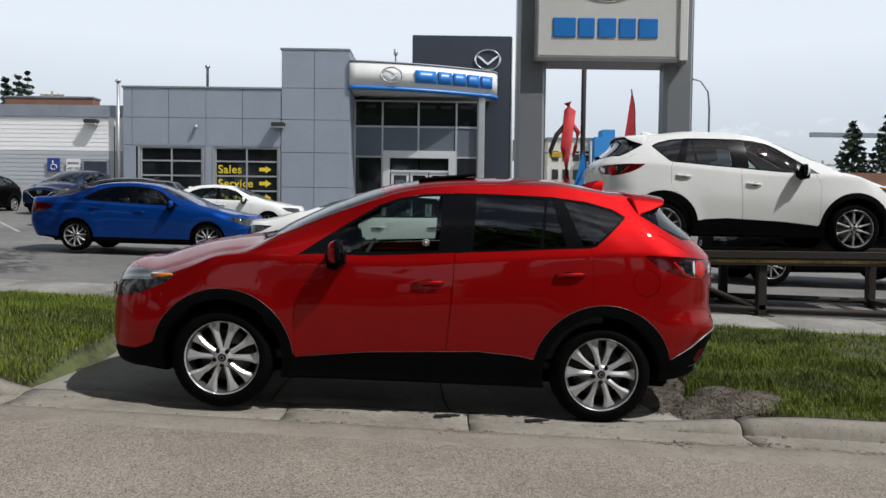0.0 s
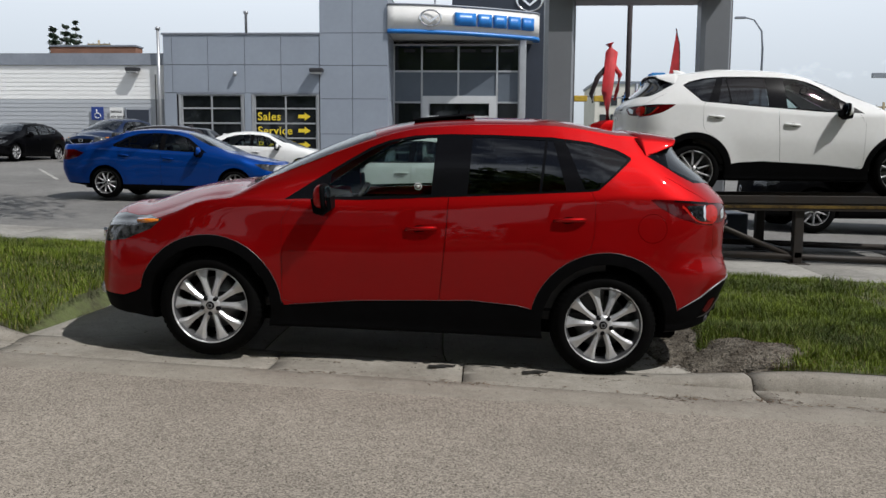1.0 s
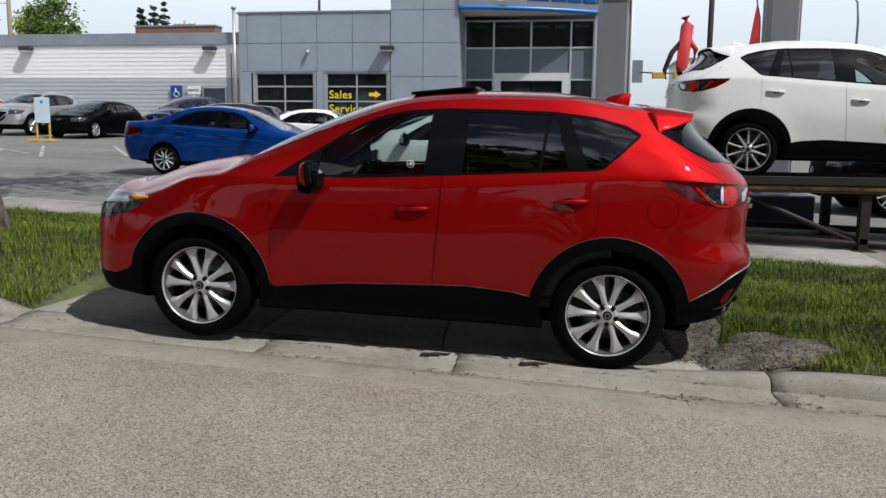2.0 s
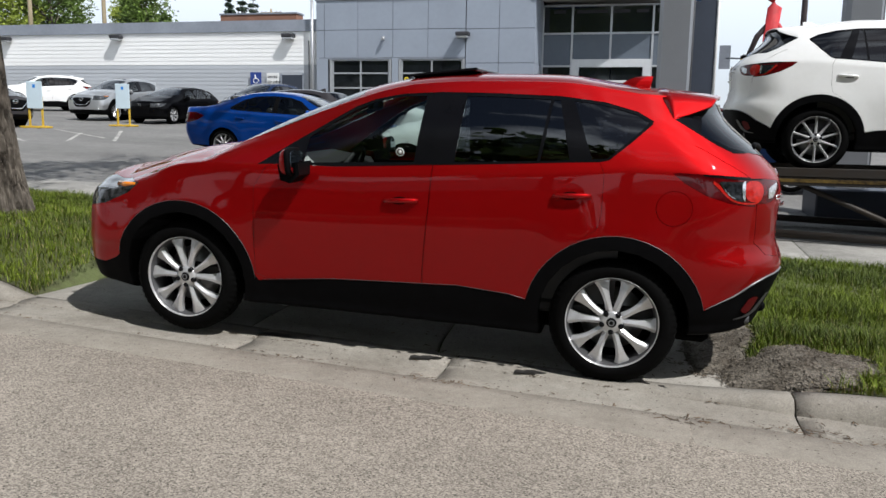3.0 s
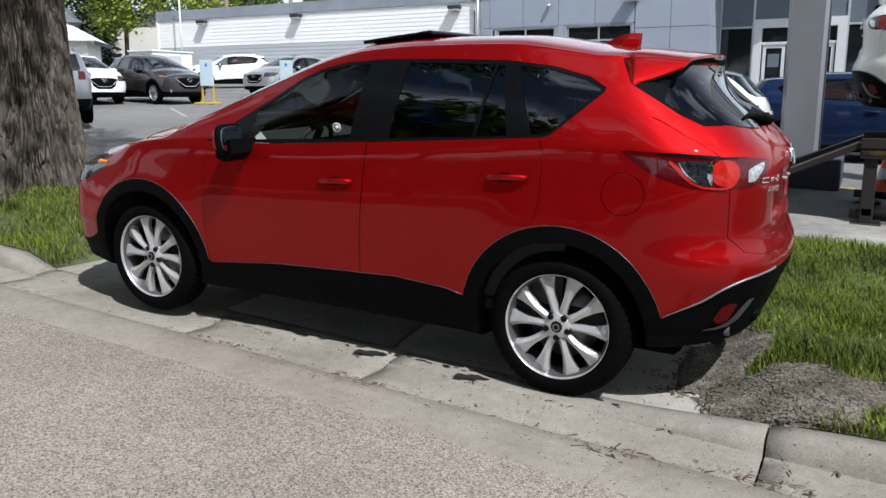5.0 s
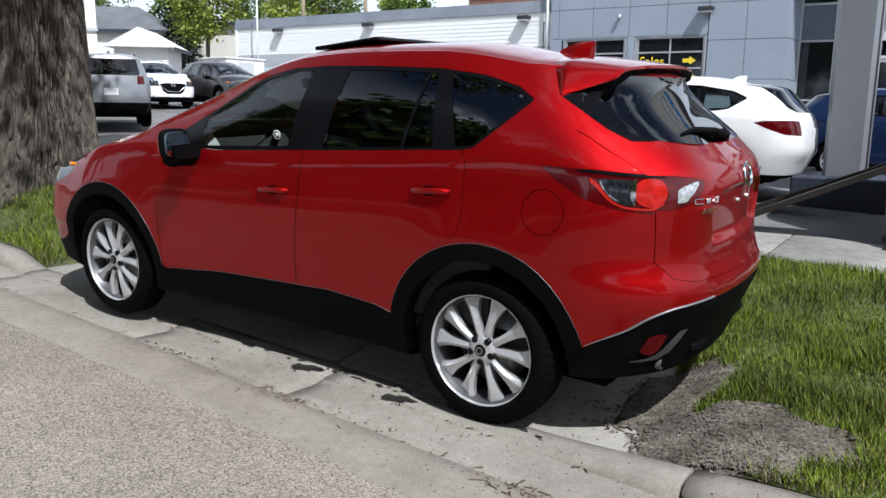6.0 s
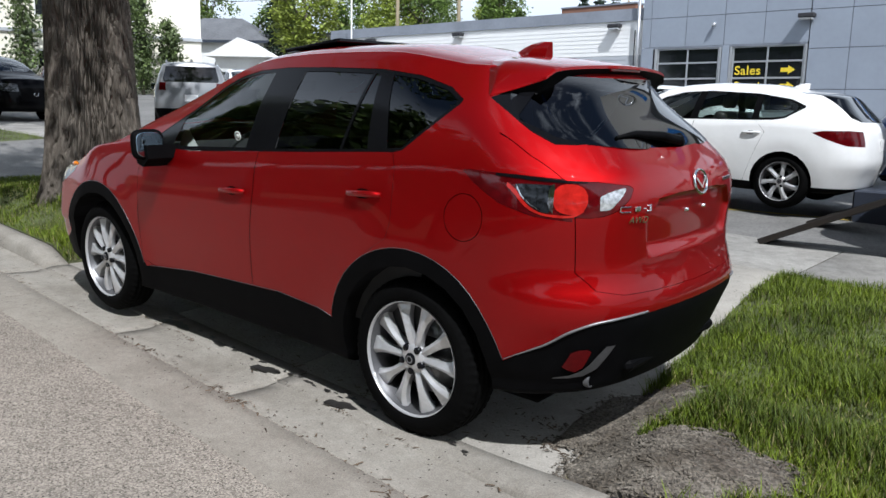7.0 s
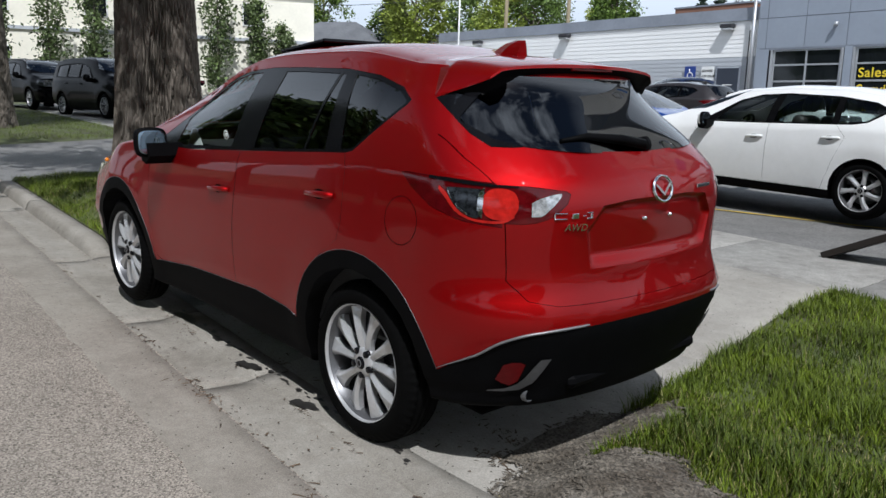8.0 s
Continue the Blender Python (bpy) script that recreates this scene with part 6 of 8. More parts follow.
wall_part("conduit", tube([(-16.25, 40.24, 1.4), (-16.25, 40.24, 5.7)], 0.03, 8), "joint")
wall_part("roof_pipe", tube([(-12.09, 42, 7.5), (-12.09, 42, 8.95), (-12.09, 42, 9.02), (-12.09, 42, 9.12)], [0.07, 0.07, 0.13, 0.13], 12), "alu")
wall_part("roof_pipe", tube([(-2.35, 43.5, 8.5), (-2.35, 43.5, 10.05), (-2.35, 43.5, 10.1), (-2.35, 43.5, 10.4)], [0.04, 0.04, 0.11, 0.11], 12), "alu")
for x in (-18.2, -22.6, -26.8, -31.0, -35.4):
    wall_part("roof_pipe", tube([(x, 46, 6.7), (x, 46, 7.25 + 0.2 * math.sin(x))], 0.06, 8), "coping")
wall_part("brick_parapet", box(-27.0, -21.5, 50, 51, 6.0, 8.45, 0.02), "brick_far", "low brown brick parapet")
wall_part("brick_coping", box(-27.05, -21.45, 49.95, 51.05, 8.45, 8.55), "coping")


def wall_lamp(x, z, y):
    lp = wall_part("wall_lamp", box(x - 0.33, x + 0.33, y - 0.42, y - 0.02, z - 0.02, z + 0.16, 0.03), "joint", "black wall-pack lamp")
    off = Vector((0, -FY, -1.2))
    b = box(x - 0.28, x + 0.28, y - 0.40, y - 0.06, z - 0.13, z - 0.02, 0.02)
    bmesh.ops.translate(b, verts=b.verts, vec=off)
    part("lamp_lens", b, M["lampclear"], lp)


for x, z in ((-17.34, 5.87), (-27.70, 5.93), (-35.1, 5.9)):
    wall_lamp(x, z, 40.3)
wall_lamp(-7.95, 5.80, 39.99)
wall_part("camera_dome", tube([(-12.06, 40.02, 5.78), (-12.06, 39.86, 5.74), (-12.06, 39.84, 5.62)], [0.05, 0.09, 0.10], 10), "alu")

# signs on the wing
hc = wall_part("parking_sign", box(-19.62, -18.98, 40.20, 40.22, 3.42, 4.08, 0.004), "signnavy", "blue accessible parking sign with white symbol")
off = Vector((0, -FY, -1.2))


def sign_bit(parent, name, bm, mat):
    bmesh.ops.translate(bm, verts=bm.verts, vec=off)
    part(name, bm, M[mat], parent)


b = bmesh.new()
add_tube(b, [(-19.31 + 0.13 * math.cos(a), 40.195, 3.64 + 0.13 * math.sin(a)) for a in steps(0.9, 5.6, 14)], 0.022, 6)
add_tube(b, [(-19.34, 40.195, 3.95), (-19.32, 40.195, 3.76), (-19.18, 40.195, 3.74), (-19.12, 40.195, 3.58)], 0.026, 6)
sign_bit(hc, "symbol", b, "white_sign")
kd = wall_part("service_sign", box(-18.66, -17.96, 40.20, 40.22, 3.38, 4.05, 0.004), "white_sign", "white service key drop sign")
for text, z in (("SERVICE", 3.79), ("KEY DROP", 3.53)):
    me = letters(text, 0.15)
    me.transform(Matrix.Translation(Vector((-18.61, 40.192, z)) + off))
    part("sign_words", me, M["joint"], kd)
wall_part("key_box", box(-18.5, -18.1, 40.1, 40.3, 2.70, 3.15, 0.02), "white_sign")
dr = wall_part("side_door", box(-17.80, -16.64, 40.22, 40.30, 1.6, 3.95, 0.006), "panel_dark", "dark steel side door")
sign_bit(dr, "door_frame", box(-17.88, -17.80, 40.2, 40.31, 1.6, 4.02, 0.004), "coping")
sign_bit(dr, "door_frame", box(-16.64, -16.56, 40.2, 40.31, 1.6, 4.02, 0.004), "coping")
sign_bit(dr, "door_bar", box(-17.45, -16.95, 40.21, 40.22, 3.12, 3.17), "white_sign")

# entrance glazing, set back
GYE = 42.5
xs = [-4.42, -2.95, -1.04, 0.975, 2.12]
for x0, x1 in zip(xs, xs[1:]):
    wall_part("window_pane", box(x0, x1, GYE, GYE + 0.02, 6.12, 7.45), "shopglass")
    wall_part("spandrel", box(x0, x1, GYE, GYE + 0.02, 4.52, 6.12), "spandrel")
    if x0 not in (-2.95, -1.04):
        wall_part("window_pane", box(x0, x1, GYE, GYE + 0.02, 1.9, 4.52), "shopglass")
for x in xs:
    wall_part("mullion", box(x - 0.05, x + 0.05, GYE - 0.06, GYE + 0.06, 1.4 if x not in (-1.04,) else 4.85, 7.5, 0.005), "alu")
for z in (7.47, 6.12, 4.52, 1.9):
    for x0, x1 in zip(xs, xs[1:]):
        if not (z == 1.9 and x0 in (-2.95, -1.04)):
            wall_part("transom", box(x0 + 0.05, x1 - 0.05, GYE - 0.05, GYE + 0.05, z - 0.045, z + 0.045, 0.005), "alu")
wall_part("column", box(2.12, 2.46, 42.2, 42.75, 0.9, 7.7, 0.02), "alu")
ent = wall_part("entrance", box(-2.92, -2.55, GYE - 0.14, GYE + 0.1, 1.2, 4.85, 0.01), "white_frame", "pale framed glass entrance doors")
sign_bit(ent, "frame_side", box(0.58, 0.95, GYE - 0.14, GYE + 0.1, 1.2, 4.85, 0.01), "white_frame")
sign_bit(ent, "frame_head", box(-2.55, 0.58, GYE - 0.14, GYE + 0.1, 4.46, 4.85, 0.01), "white_frame")
sign_bit(ent, "frame_rail", box(-2.55, 0.58, GYE - 0.10, GYE + 0.06, 3.70, 3.82, 0.01), "white_frame")
for x0, x1 in ((-2.5, -1.02), (-0.96, 0.54)):
    sign_bit(ent, "fanlight", box(x0, x1, GYE, GYE + 0.02, 3.82, 4.46), "shopglass")
for x0, x1 in ((-2.48, -1.52), (-1.46, -0.50), (-0.44, 0.52)):
    sign_bit(ent, "door_glass", box(x0 + 0.14, x1 - 0.14, GYE, GYE + 0.02, 1.5, 3.55), "shopglass")
    for a, c in ((x0, x0 + 0.14), (x1 - 0.14, x1)):
        sign_bit(ent, "door_stile", box(a, c, GYE - 0.05, GYE + 0.04, 1.2, 3.70, 0.006), "white_frame")
    sign_bit(ent, "door_rail", box(x0 + 0.14, x1 - 0.14, GYE - 0.05, GYE + 0.04, 3.55, 3.70, 0.006), "white_frame")
sign_bit(ent, "notice", box(-2.25, -1.75, GYE - 0.02, GYE - 0.01, 2.7, 3.3), "spandrel")
for x, w in ((-3.9, 0.6), (-2.75, 1.5), (-0.95, 0.8), (0.15, 0.6), (1.15, 0.7)):
    wall_part("lettering_bar", box(x, x + w, GYE - 0.012, GYE - 0.004, 7.10, 7.26), "joint", "grey unreadable lettering")


# curved canopy fascia
def fascia_at(t):
    """Plan of the canopy's face, from the tower round to its return."""
    if t < 0.9:
        k = t / 0.9
        return Vector((-4.44 + 7.05 * k, 39.85 + 2.35 * k ** 1.7, 0))
    a = (t - 0.9) / 0.1 * 1.9
    return Vector((2.61 + 0.55 * math.sin(a), 42.2 + 0.25 * math.sin(a * 0.4) + 0.75 * (1 - math.cos(a)), 0))


def band(z0, z1, out, thick, ts):
    bm = bmesh.new()
    rows = []
    for t in ts:
        p, q = fascia_at(max(0, t - 0.004)), fascia_at(min(1, t + 0.004))
        n = Vector(((q - p).y, -(q - p).x, 0)).normalized()
        o = fascia_at(t)
        rows.append([bm.verts.new(o + n * d + Vector((0, 0, z))) for d, z in ((out, z0), (out, z1), (out - thick, z1), (out - thick, z0))])
    for p, q in zip(rows, rows[1:]):
        for i in range(4):
            bm.faces.new((p[i], q[i], q[(i + 1) % 4], p[(i + 1) % 4])).smooth = i in (0, 2)
    bm.faces.new(rows[0])
    bm.faces.new(rows[-1])
    bmesh.ops.recalc_face_normals(bm, faces=bm.faces)
    return bm


TS = steps(0, 0.9, 20) + steps(0.905, 1.0, 12)
wall_part("canopy_fascia", band(7.86, 9.02, 0.0, 0.30, TS), "fascia", "curved white canopy fascia")
wall_part("canopy_stripe", band(7.70, 7.86, 0.02, 0.34, TS), "signblue", "blue stripe under the fascia")
wall_part("canopy_top", band(9.02, 9.10, 0.03, 0.36, TS), "coping")
bm = bmesh.new()
loop = [bm.verts.new(fascia_at(t) + Vector((0, 0.12, 7.74))) for t in TS] + [bm.verts.new((2.0, 45.6, 7.74)), bm.verts.new((-4.44, 45.6, 7.74))]
bm.faces.new(loop)
wall_part("canopy_soffit", bm, "fascia")
off_em = pose(0, -FY, -1.2)
e = emblem("emblem", 0.56, dealer, off_em @ Matrix.Translation((-2.35, fascia_at(0.265).y - 0.10, 8.42)) @ pose(0, 0, 0, 90, 0, 6))
e.scale = (1.0, 0.92, 4)
# brand name as plain blue bars
for t0, t1, h in ((0.415, 0.545, 0.62), (0.56, 0.645, 0.62), (0.66, 0.74, 0.62), (0.755, 0.83, 0.62), (0.845, 0.915, 0.62)):
    wall_part("sign_bar", band(8.12, 8.12 + h, 0.14, 0.13, steps(t0, t1, 4)), "signblue", "plain blue raised sign bar")
e = emblem("emblem", 0.75, dealer, off_em @ Matrix.Translation((2.68, 43.96, 10.0)) @ pose(0, 0, 0, 90, 0, 0))
e.scale = (1.0, 1.0, 6)
wall_part("downpipe", tube([(4.06, 43.98, 1.0), (4.06, 43.98, 11.2)], 0.06, 8), "fascia")


# ---- the sign pylon ----
PZ = land_z(2.8, 13.9)
pyl = empty("sign_pylon", pose(2.84, 13.85, PZ), "grey two-legged metal sign pylon with a pale sign box", "sign")


def pyl_part(name, bm, mat, label=""):
    bmesh.ops.translate(bm, verts=bm.verts, vec=(-2.84, -13.85, -PZ))
    return part(name, bm, M[mat], pyl, label)


for x in (1.58, 4.10):
    b = bmesh.new()
    pts = [(-0.245, -0.10), (-0.19, -0.20), (0.19, -0.20), (0.245, -0.10), (0.245, 0.16), (0.19, 0.22), (-0.19, 0.22), (-0.245, 0.16)]
    add_prism(b, [(x + px, 13.80 + py) for px, py in pts], "z", PZ + 0.02, 8.2)
    pyl_part("leg", b, "pylon")
    pyl_part("leg_edge", tube([(x + 0.24, 13.70, PZ), (x + 0.24, 13.70, 8.1)], 0.018, 6), "satin")
pyl_part("plinth", box(1.05, 2.12, 13.25, 14.3, PZ - 0.3, PZ + 0.40, 0.02), "panel_dark", "dark steel plinth box")
pyl_part("plinth", box(3.60, 4.62, 13.25, 14.3, PZ - 0.3, PZ + 0.40, 0.02), "panel_dark", "dark steel plinth box")
sb = pyl_part("sign_box", box(1.62, 4.14, 13.42, 14.10, 4.14, 8.0, 0.03, seg=2), "sign_face", "pale illuminated sign box")
for x in (1.66, 4.02):
    pyl_part("sign_edge", box(x - 0.05 if x < 2 else x, x if x < 2 else x + 0.14, 13.38, 13.44, 4.10, 8.0, 0.01), "fascia" if x > 2 else "satin")
pyl_part("sign_foot", box(1.60, 4.16, 13.40, 14.1, 4.06, 4.14, 0.01), "satin")
for x0, x1 in ((1.905, 2.285), (2.33, 2.60), (2.66, 2.96), (3.01, 3.29), (3.34, 3.66)):
    pyl_part("sign_bar", box(x0, x1, 13.40, 13.425, 4.47, 4.79, 0.008), "signblue", "plain blue sign bar")
e = emblem("emblem", 0.62, pyl, pose(-0.02, 13.41 - 13.85, 5.56 - PZ) @ pose(0, 0, 0, 90, 0, 0))
e.scale = (1.15, 1.0, 2)


# ---- the display ramp ----
RZ = 0.985
ramp = empty("display_ramp", pose(4.5, 11.9, 0.15), "black steel vehicle display ramp with yellow-edged tracks", "ramp")


def ramp_part(name, bm, mat="ramp_steel", label=""):
    bmesh.ops.translate(bm, verts=bm.verts, vec=(-4.5, -11.9, -0.15))
    return part(name, bm, M[mat], ramp, label)


for y in (10.98, 12.46):
    ramp_part("track", box(2.35, 7.6, y, y + 0.42, RZ - 0.06, RZ - 0.006, 0.006))
    ramp_part("track_beam", box(2.35, 7.6, y - 0.02, y + 0.05, RZ - 0.16, RZ - 0.06, 0.006))
    if y < 12:
        ramp_part("edge_strip", box(2.36, 7.59, y - 0.026, y - 0.0205, RZ - 0.125, RZ - 0.085, 0.001), "rust_yellow", "worn yellow paint strip")
    ramp_part("track_lip", box(2.35, 7.6, y - 0.03, y + 0.0, RZ - 0.06, RZ + 0.04, 0.004))
    a, b = Vector((0.80, y, land_z(0.8, y) + 0.03)), Vector((2.35, y, RZ - 0.03))
    d = b - a
    ramp_part("slope_track", box(0, d.length, 0, 0.42, -0.03, 0.03, 0.006, Matrix.Translation(a) @ pose(0, 0, 0, 0, -math.degrees(math.atan2(d.z, d.x)), 0)))
    for x in (2.45, 4.55, 6.9):
        g = land_z(x, y) if x > 1.5 else apron_z(x, y)
        ramp_part("leg", box(x - 0.06, x + 0.06, y + 0.02, y + 0.14, g - 0.02, RZ - 0.06, 0.006))
        ramp_part("foot_plate", box(x - 0.14, x + 0.14, y - 0.06, y + 0.22, g - 0.01, g + 0.02, 0.004))
    ramp_part("skid", tube([(2.3, y + 0.08, land_z(2.3, y) + 0.10), (7.3, y + 0.08, land_z(7.3, y) + 0.10)], 0.05, 6))
    ramp_part("brace", tube([(3.0, y + 0.08, RZ - 0.15), (4.5, y + 0.08, land_z(4.5, y) + 0.1)], 0.035, 6))
for x in (2.45, 4.55, 6.9):
    ramp_part("cross_beam", box(x - 0.05, x + 0.05, 11.0, 12.86, RZ - 0.16, RZ - 0.07, 0.006))
    ramp_part("cross_beam", box(x - 0.05, x + 0.05, 11.0, 12.86, land_z(x, 12) + 0.06, land_z(x, 12) + 0.14, 0.006))

cone = empty("traffic_cone", pose(2.62, 13.2, land_z(2.62, 13.2)), "orange traffic cone with white collar beside the ramp", "cone")
part("cone_base", box(-0.16, 0.16, -0.16, 0.16, 0, 0.03, 0.01), M["cone"], cone)
part("cone_body", lathe([(0.13, 0.03), (0.035, 0.50), (0.001, 0.50)], 18, "z"), M["cone"], cone)
part("collar", lathe([(0.098, 0.20), (0.072, 0.34)], 18, "z"), M["white_sign"], cone)


# ---- yellow stands with notices ----
def stand(x, y):
    g = land_z(x, y)
    st = empty("sign_stand", pose(x, y, g, 0, 0, 20), "white notice board on a yellow steel floor stand", "sign stand", "notice stands")
    part("board", box(-0.24, 0.24, -0.02, 0.02, 0.62, 1.48, 0.01), M["board_blue"], st)
    part("notice_bar", box(-0.04, 0.04, -0.026, -0.02, 1.28, 1.38), M["signblue"], st)
    for sx in (-0.2, 0.2):
        part("upright", box(sx - 0.03, sx + 0.03, 0.02, 0.07, 0.05, 1.0, 0.005), M["yellow_steel"], st)
        part("foot", box(sx - 0.04, sx + 0.04, -0.45, 0.45, 0.0, 0.07, 0.01), M["yellow_steel"], st)
    part("base_bar", box(-0.5, 0.5, -0.04, 0.04, 0.0, 0.06, 0.01), M["yellow_steel"], st)


stand(-18.0, 22.9)
stand(-16.8, 25.7)


# ---- planting ----
def bark_trunk(h, r0, r1, n=480, m=280, seed=0.0, lean=(0, 0)):
    """A furrowed trunk with a flared foot."""
    bm = bmesh.new()
    rings = []
    for i in range(m + 1):
        z = h * (i / m) ** 1.15
        t = z / h
        flare = 0.30 * math.exp(-z / 0.35) + 0.30 * math.exp(-z / 1.2)
        r = r0 + (r1 - r0) * t
        ring = []
        for k in range(n):
            a = 2 * math.pi * k / n
            lobes = 1 + 0.05 * math.sin(3 * a + 1.3 + seed) + 0.03 * math.sin(5 * a + z) + flare * (0.75 + 0.45 * math.sin(4 * a + 0.7))
            c, s = math.cos(a), math.sin(a)
            wob = 0.5 * noise.noise((c * 2.5, s * 2.5, z * 1.6))
            u = noise.noise((c * 11 + 2 * wob, s * 11 - 2 * wob, z * 2.0 + seed))
            u2 = noise.noise((c * 22 - 3 * wob, s * 22 + 3 * wob, z * 4.2 + seed + 9))
            v = noise.noise((c * 34, s * 34, z * 14 + seed))
            groove = 0.050 * max(0.0, 1 - abs(u) * 6.5) + 0.032 * max(0.0, 1 - abs(u2) * 4.5)
            rr = r * lobes + 0.016 - groove + 0.007 * v
            ring.append(bm.verts.new((c * rr + lean[0] * t * t, s * rr + lean[1] * t * t, z - 0.25)))
        rings.append(ring)
    for a, b in zip(rings, rings[1:]):
        for k in range(n):
            bm.faces.new((a[k], a[(k + 1) % n], b[(k + 1) % n], b[k]))
    bm.faces.new(rings[-1])
    return bm


def leaf_cloud(name, clumps, per, size, spread, rng, flat=0.5):
    """Many small leaves round clump centres, as one mesh of quads bent along the middle."""
    c = np.repeat(np.array(clumps), per, axis=0)
    n = len(c)
    rad = c[:, 3:4]
    p = c[:, :3] + rng.normal(0, 1, (n, 3)) * rad * spread
    d = rng.normal(0, 1, (n, 3))
    d[:, 2] *= flat
    d /= np.linalg.norm(d, axis=1, keepdims=True)
    e = np.cross(d, rng.normal(0, 1, (n, 3)))
    e /= np.linalg.norm(e, axis=1, keepdims=True) + 1e-9
    s = size * rng.uniform(0.6, 1.4, (n, 1))
    v = np.stack([p - d * s, p + e * s * 0.55, p + d * s, p - e * s * 0.55], 1).reshape(-1, 3)
    f = np.arange(4 * n).reshape(-1, 4)
    me = bpy.data.meshes.new(name)
    me.vertices.add(4 * n)
    me.vertices.foreach_set("co", v.ravel())
    me.loops.add(4 * n)
    me.loops.foreach_set("vertex_index", f.ravel())
    me.polygons.add(n)
    me.polygons.foreach_set("loop_start", np.arange(0, 4 * n, 4))
    me.update()
    me.validate()
    return me


def round_tree(name, x, y, z, h, r, mat, label, seed, leaves=2600, size=0.22, trunk=0.22):
    rng = np.random.default_rng(seed)
    t = empty(name, pose(x, y, z), label, "tree", "background trees")
    b = tube([(0, 0, -0.2), (0.05 * r, 0, h * 0.3), (0, 0.04 * r, h * 0.6), (0.02, 0, h * 0.9)], [trunk, trunk * 0.75, trunk * 0.45, 0.03], 8)
    for k in range(7):
        a = k * 2.4 + seed
        hh = h * (0.28 + 0.07 * k)
        add_tube(b, [(0, 0, hh), (math.cos(a) * r * 0.4, math.sin(a) * r * 0.4, hh + h * 0.12), (math.cos(a) * r * 0.75, math.sin(a) * r * 0.75, hh + h * 0.2)], [trunk * 0.4, trunk * 0.22, 0.02], 6)
    part("trunk", b, M["bark"], t)
    cl = []
    for k in range(60):
        u = rng.normal(0, 1, 3)
        u /= np.linalg.norm(u)
        q = rng.uniform(0.45, 1.0) ** 0.5
        cl.append((u[0] * r * 0.82 * q, u[1] * r * 0.82 * q, h * 0.62 + u[2] * h * 0.33 * q, r * rng.uniform(0.12, 0.24)))
    part("crown", leaf_cloud("crown", cl, leaves // 60, size, 0.75, rng), M[mat], t)
    return t


def spruce(name, x, y, z, h, r, seed, label="dark green spruce with drooping boughs"):
    rng = np.random.default_rng(seed)
    t = empty(name, pose(x, y, z), label, "tree", "spruces")
    part("trunk", tube([(0, 0, -0.2), (0, 0, h * 0.5), (0, 0, h)], [0.22, 0.12, 0.02], 8), M["bark"], t)
    cl = []
    zz = h * 0.08
    while zz < h * 0.98:
        rr = r * (1 - zz / h) ** 0.85
        n = max(3, int(7 * (1 - zz / h) + 3))
        for k in range(n):
            a = 2 * math.pi * (k + rng.uniform()) / n
            for q in (0.35, 0.65, 0.95):
                cl.append((math.cos(a) * rr * q, math.sin(a) * rr * q, zz - 0.10 * rr * q + 0.03 * h, 0.10 + 0.16 * rr * (1.1 - q)))
        zz += h * 0.055
    part("crown", leaf_cloud("crown", cl, 9, 0.20, 0.8, rng, 0.3), M["needle"], t)
    return t


def column_tree(x, y, z, h, r, seed):
    rng = np.random.default_rng(seed)
    t = empty("columnar_tree", pose(x, y, z), "slim columnar tree in front of a cream wall", "tree", "columnar trees")
    part("trunk", tube([(0, 0, -0.2), (0, 0, h * 0.9)], [0.12, 0.02], 8), M["bark"], t)
    cl = [(rng.normal(0, 0.4) * r * math.sin(math.pi * min(0.95, 0.15 + 0.8 * k / 40)), rng.normal(0, 0.4) * r, h * (0.08 + 0.9 * k / 40), 0.30 * r + 0.12) for k in range(41)]
    part("crown", leaf_cloud("crown", cl, 60, 0.12, 0.8, rng, 1.0), M["poplar"], t)
    return t


# the big street tree
TX, TY = -4.85, 7.15
tz = verge_z(TX, TY)
big = empty("street_tree", pose(TX, TY, tz - 0.05), "old street tree with deeply furrowed grey-brown bark", "tree")
part("trunk", bark_trunk(5.4, 0.43, 0.33, lean=(-0.22, 0.02)), M["bark"], big)
rng = np.random.default_rng(5)
limbs = [((-0.15, 0.1, 4.6), (0.9, -0.6, 6.6), (2.6, -1.6, 8.0)), ((-0.15, 0.1, 4.7), (-1.6, 0.8, 6.8), (-3.4, 1.6, 8.6)), ((-0.1, 0.1, 4.6), (0.7, 1.6, 6.8), (1.6, 3.4, 8.8)), ((-0.15, 0.1, 4.8), (-0.8, -1.8, 7.0), (-1.6, -3.2, 9.0)), ((-0.15, 0.1, 4.9), (0.0, 0.2, 7.5), (0.2, 0.3, 11.0))]
cl = []
for k, pts in enumerate(limbs):
    part("limb", tube(pts, [0.24, 0.15, 0.05], 10), M["bark"], big)
    for q in range(20):
        t = rng.uniform(0.35, 1.15)
        a, b, c = (Vector(p) for p in pts)
        p = a.lerp(b, min(1, t * 2)) if t < 0.5 else b.lerp(c, (t - 0.5) * 2)
        cl.append((p.x + rng.normal(0, 0.9), p.y + rng.normal(0, 0.9), max(5.9, p.z + rng.normal(0.5, 0.8)), rng.uniform(0.35, 0.7)))
# extra clumps out of view on the sun's side, added to shade the trunk
cl += [(2.6 + rng.normal(0, 0.7), -1.7 + rng.normal(0, 0.7), 6.3 + abs(rng.normal(0, 0.8)), rng.uniform(0.35, 0.6)) for _ in range(26)]
part("crown", leaf_cloud("crown", cl, 120, 0.10, 0.75, rng), M["leaf"], big)

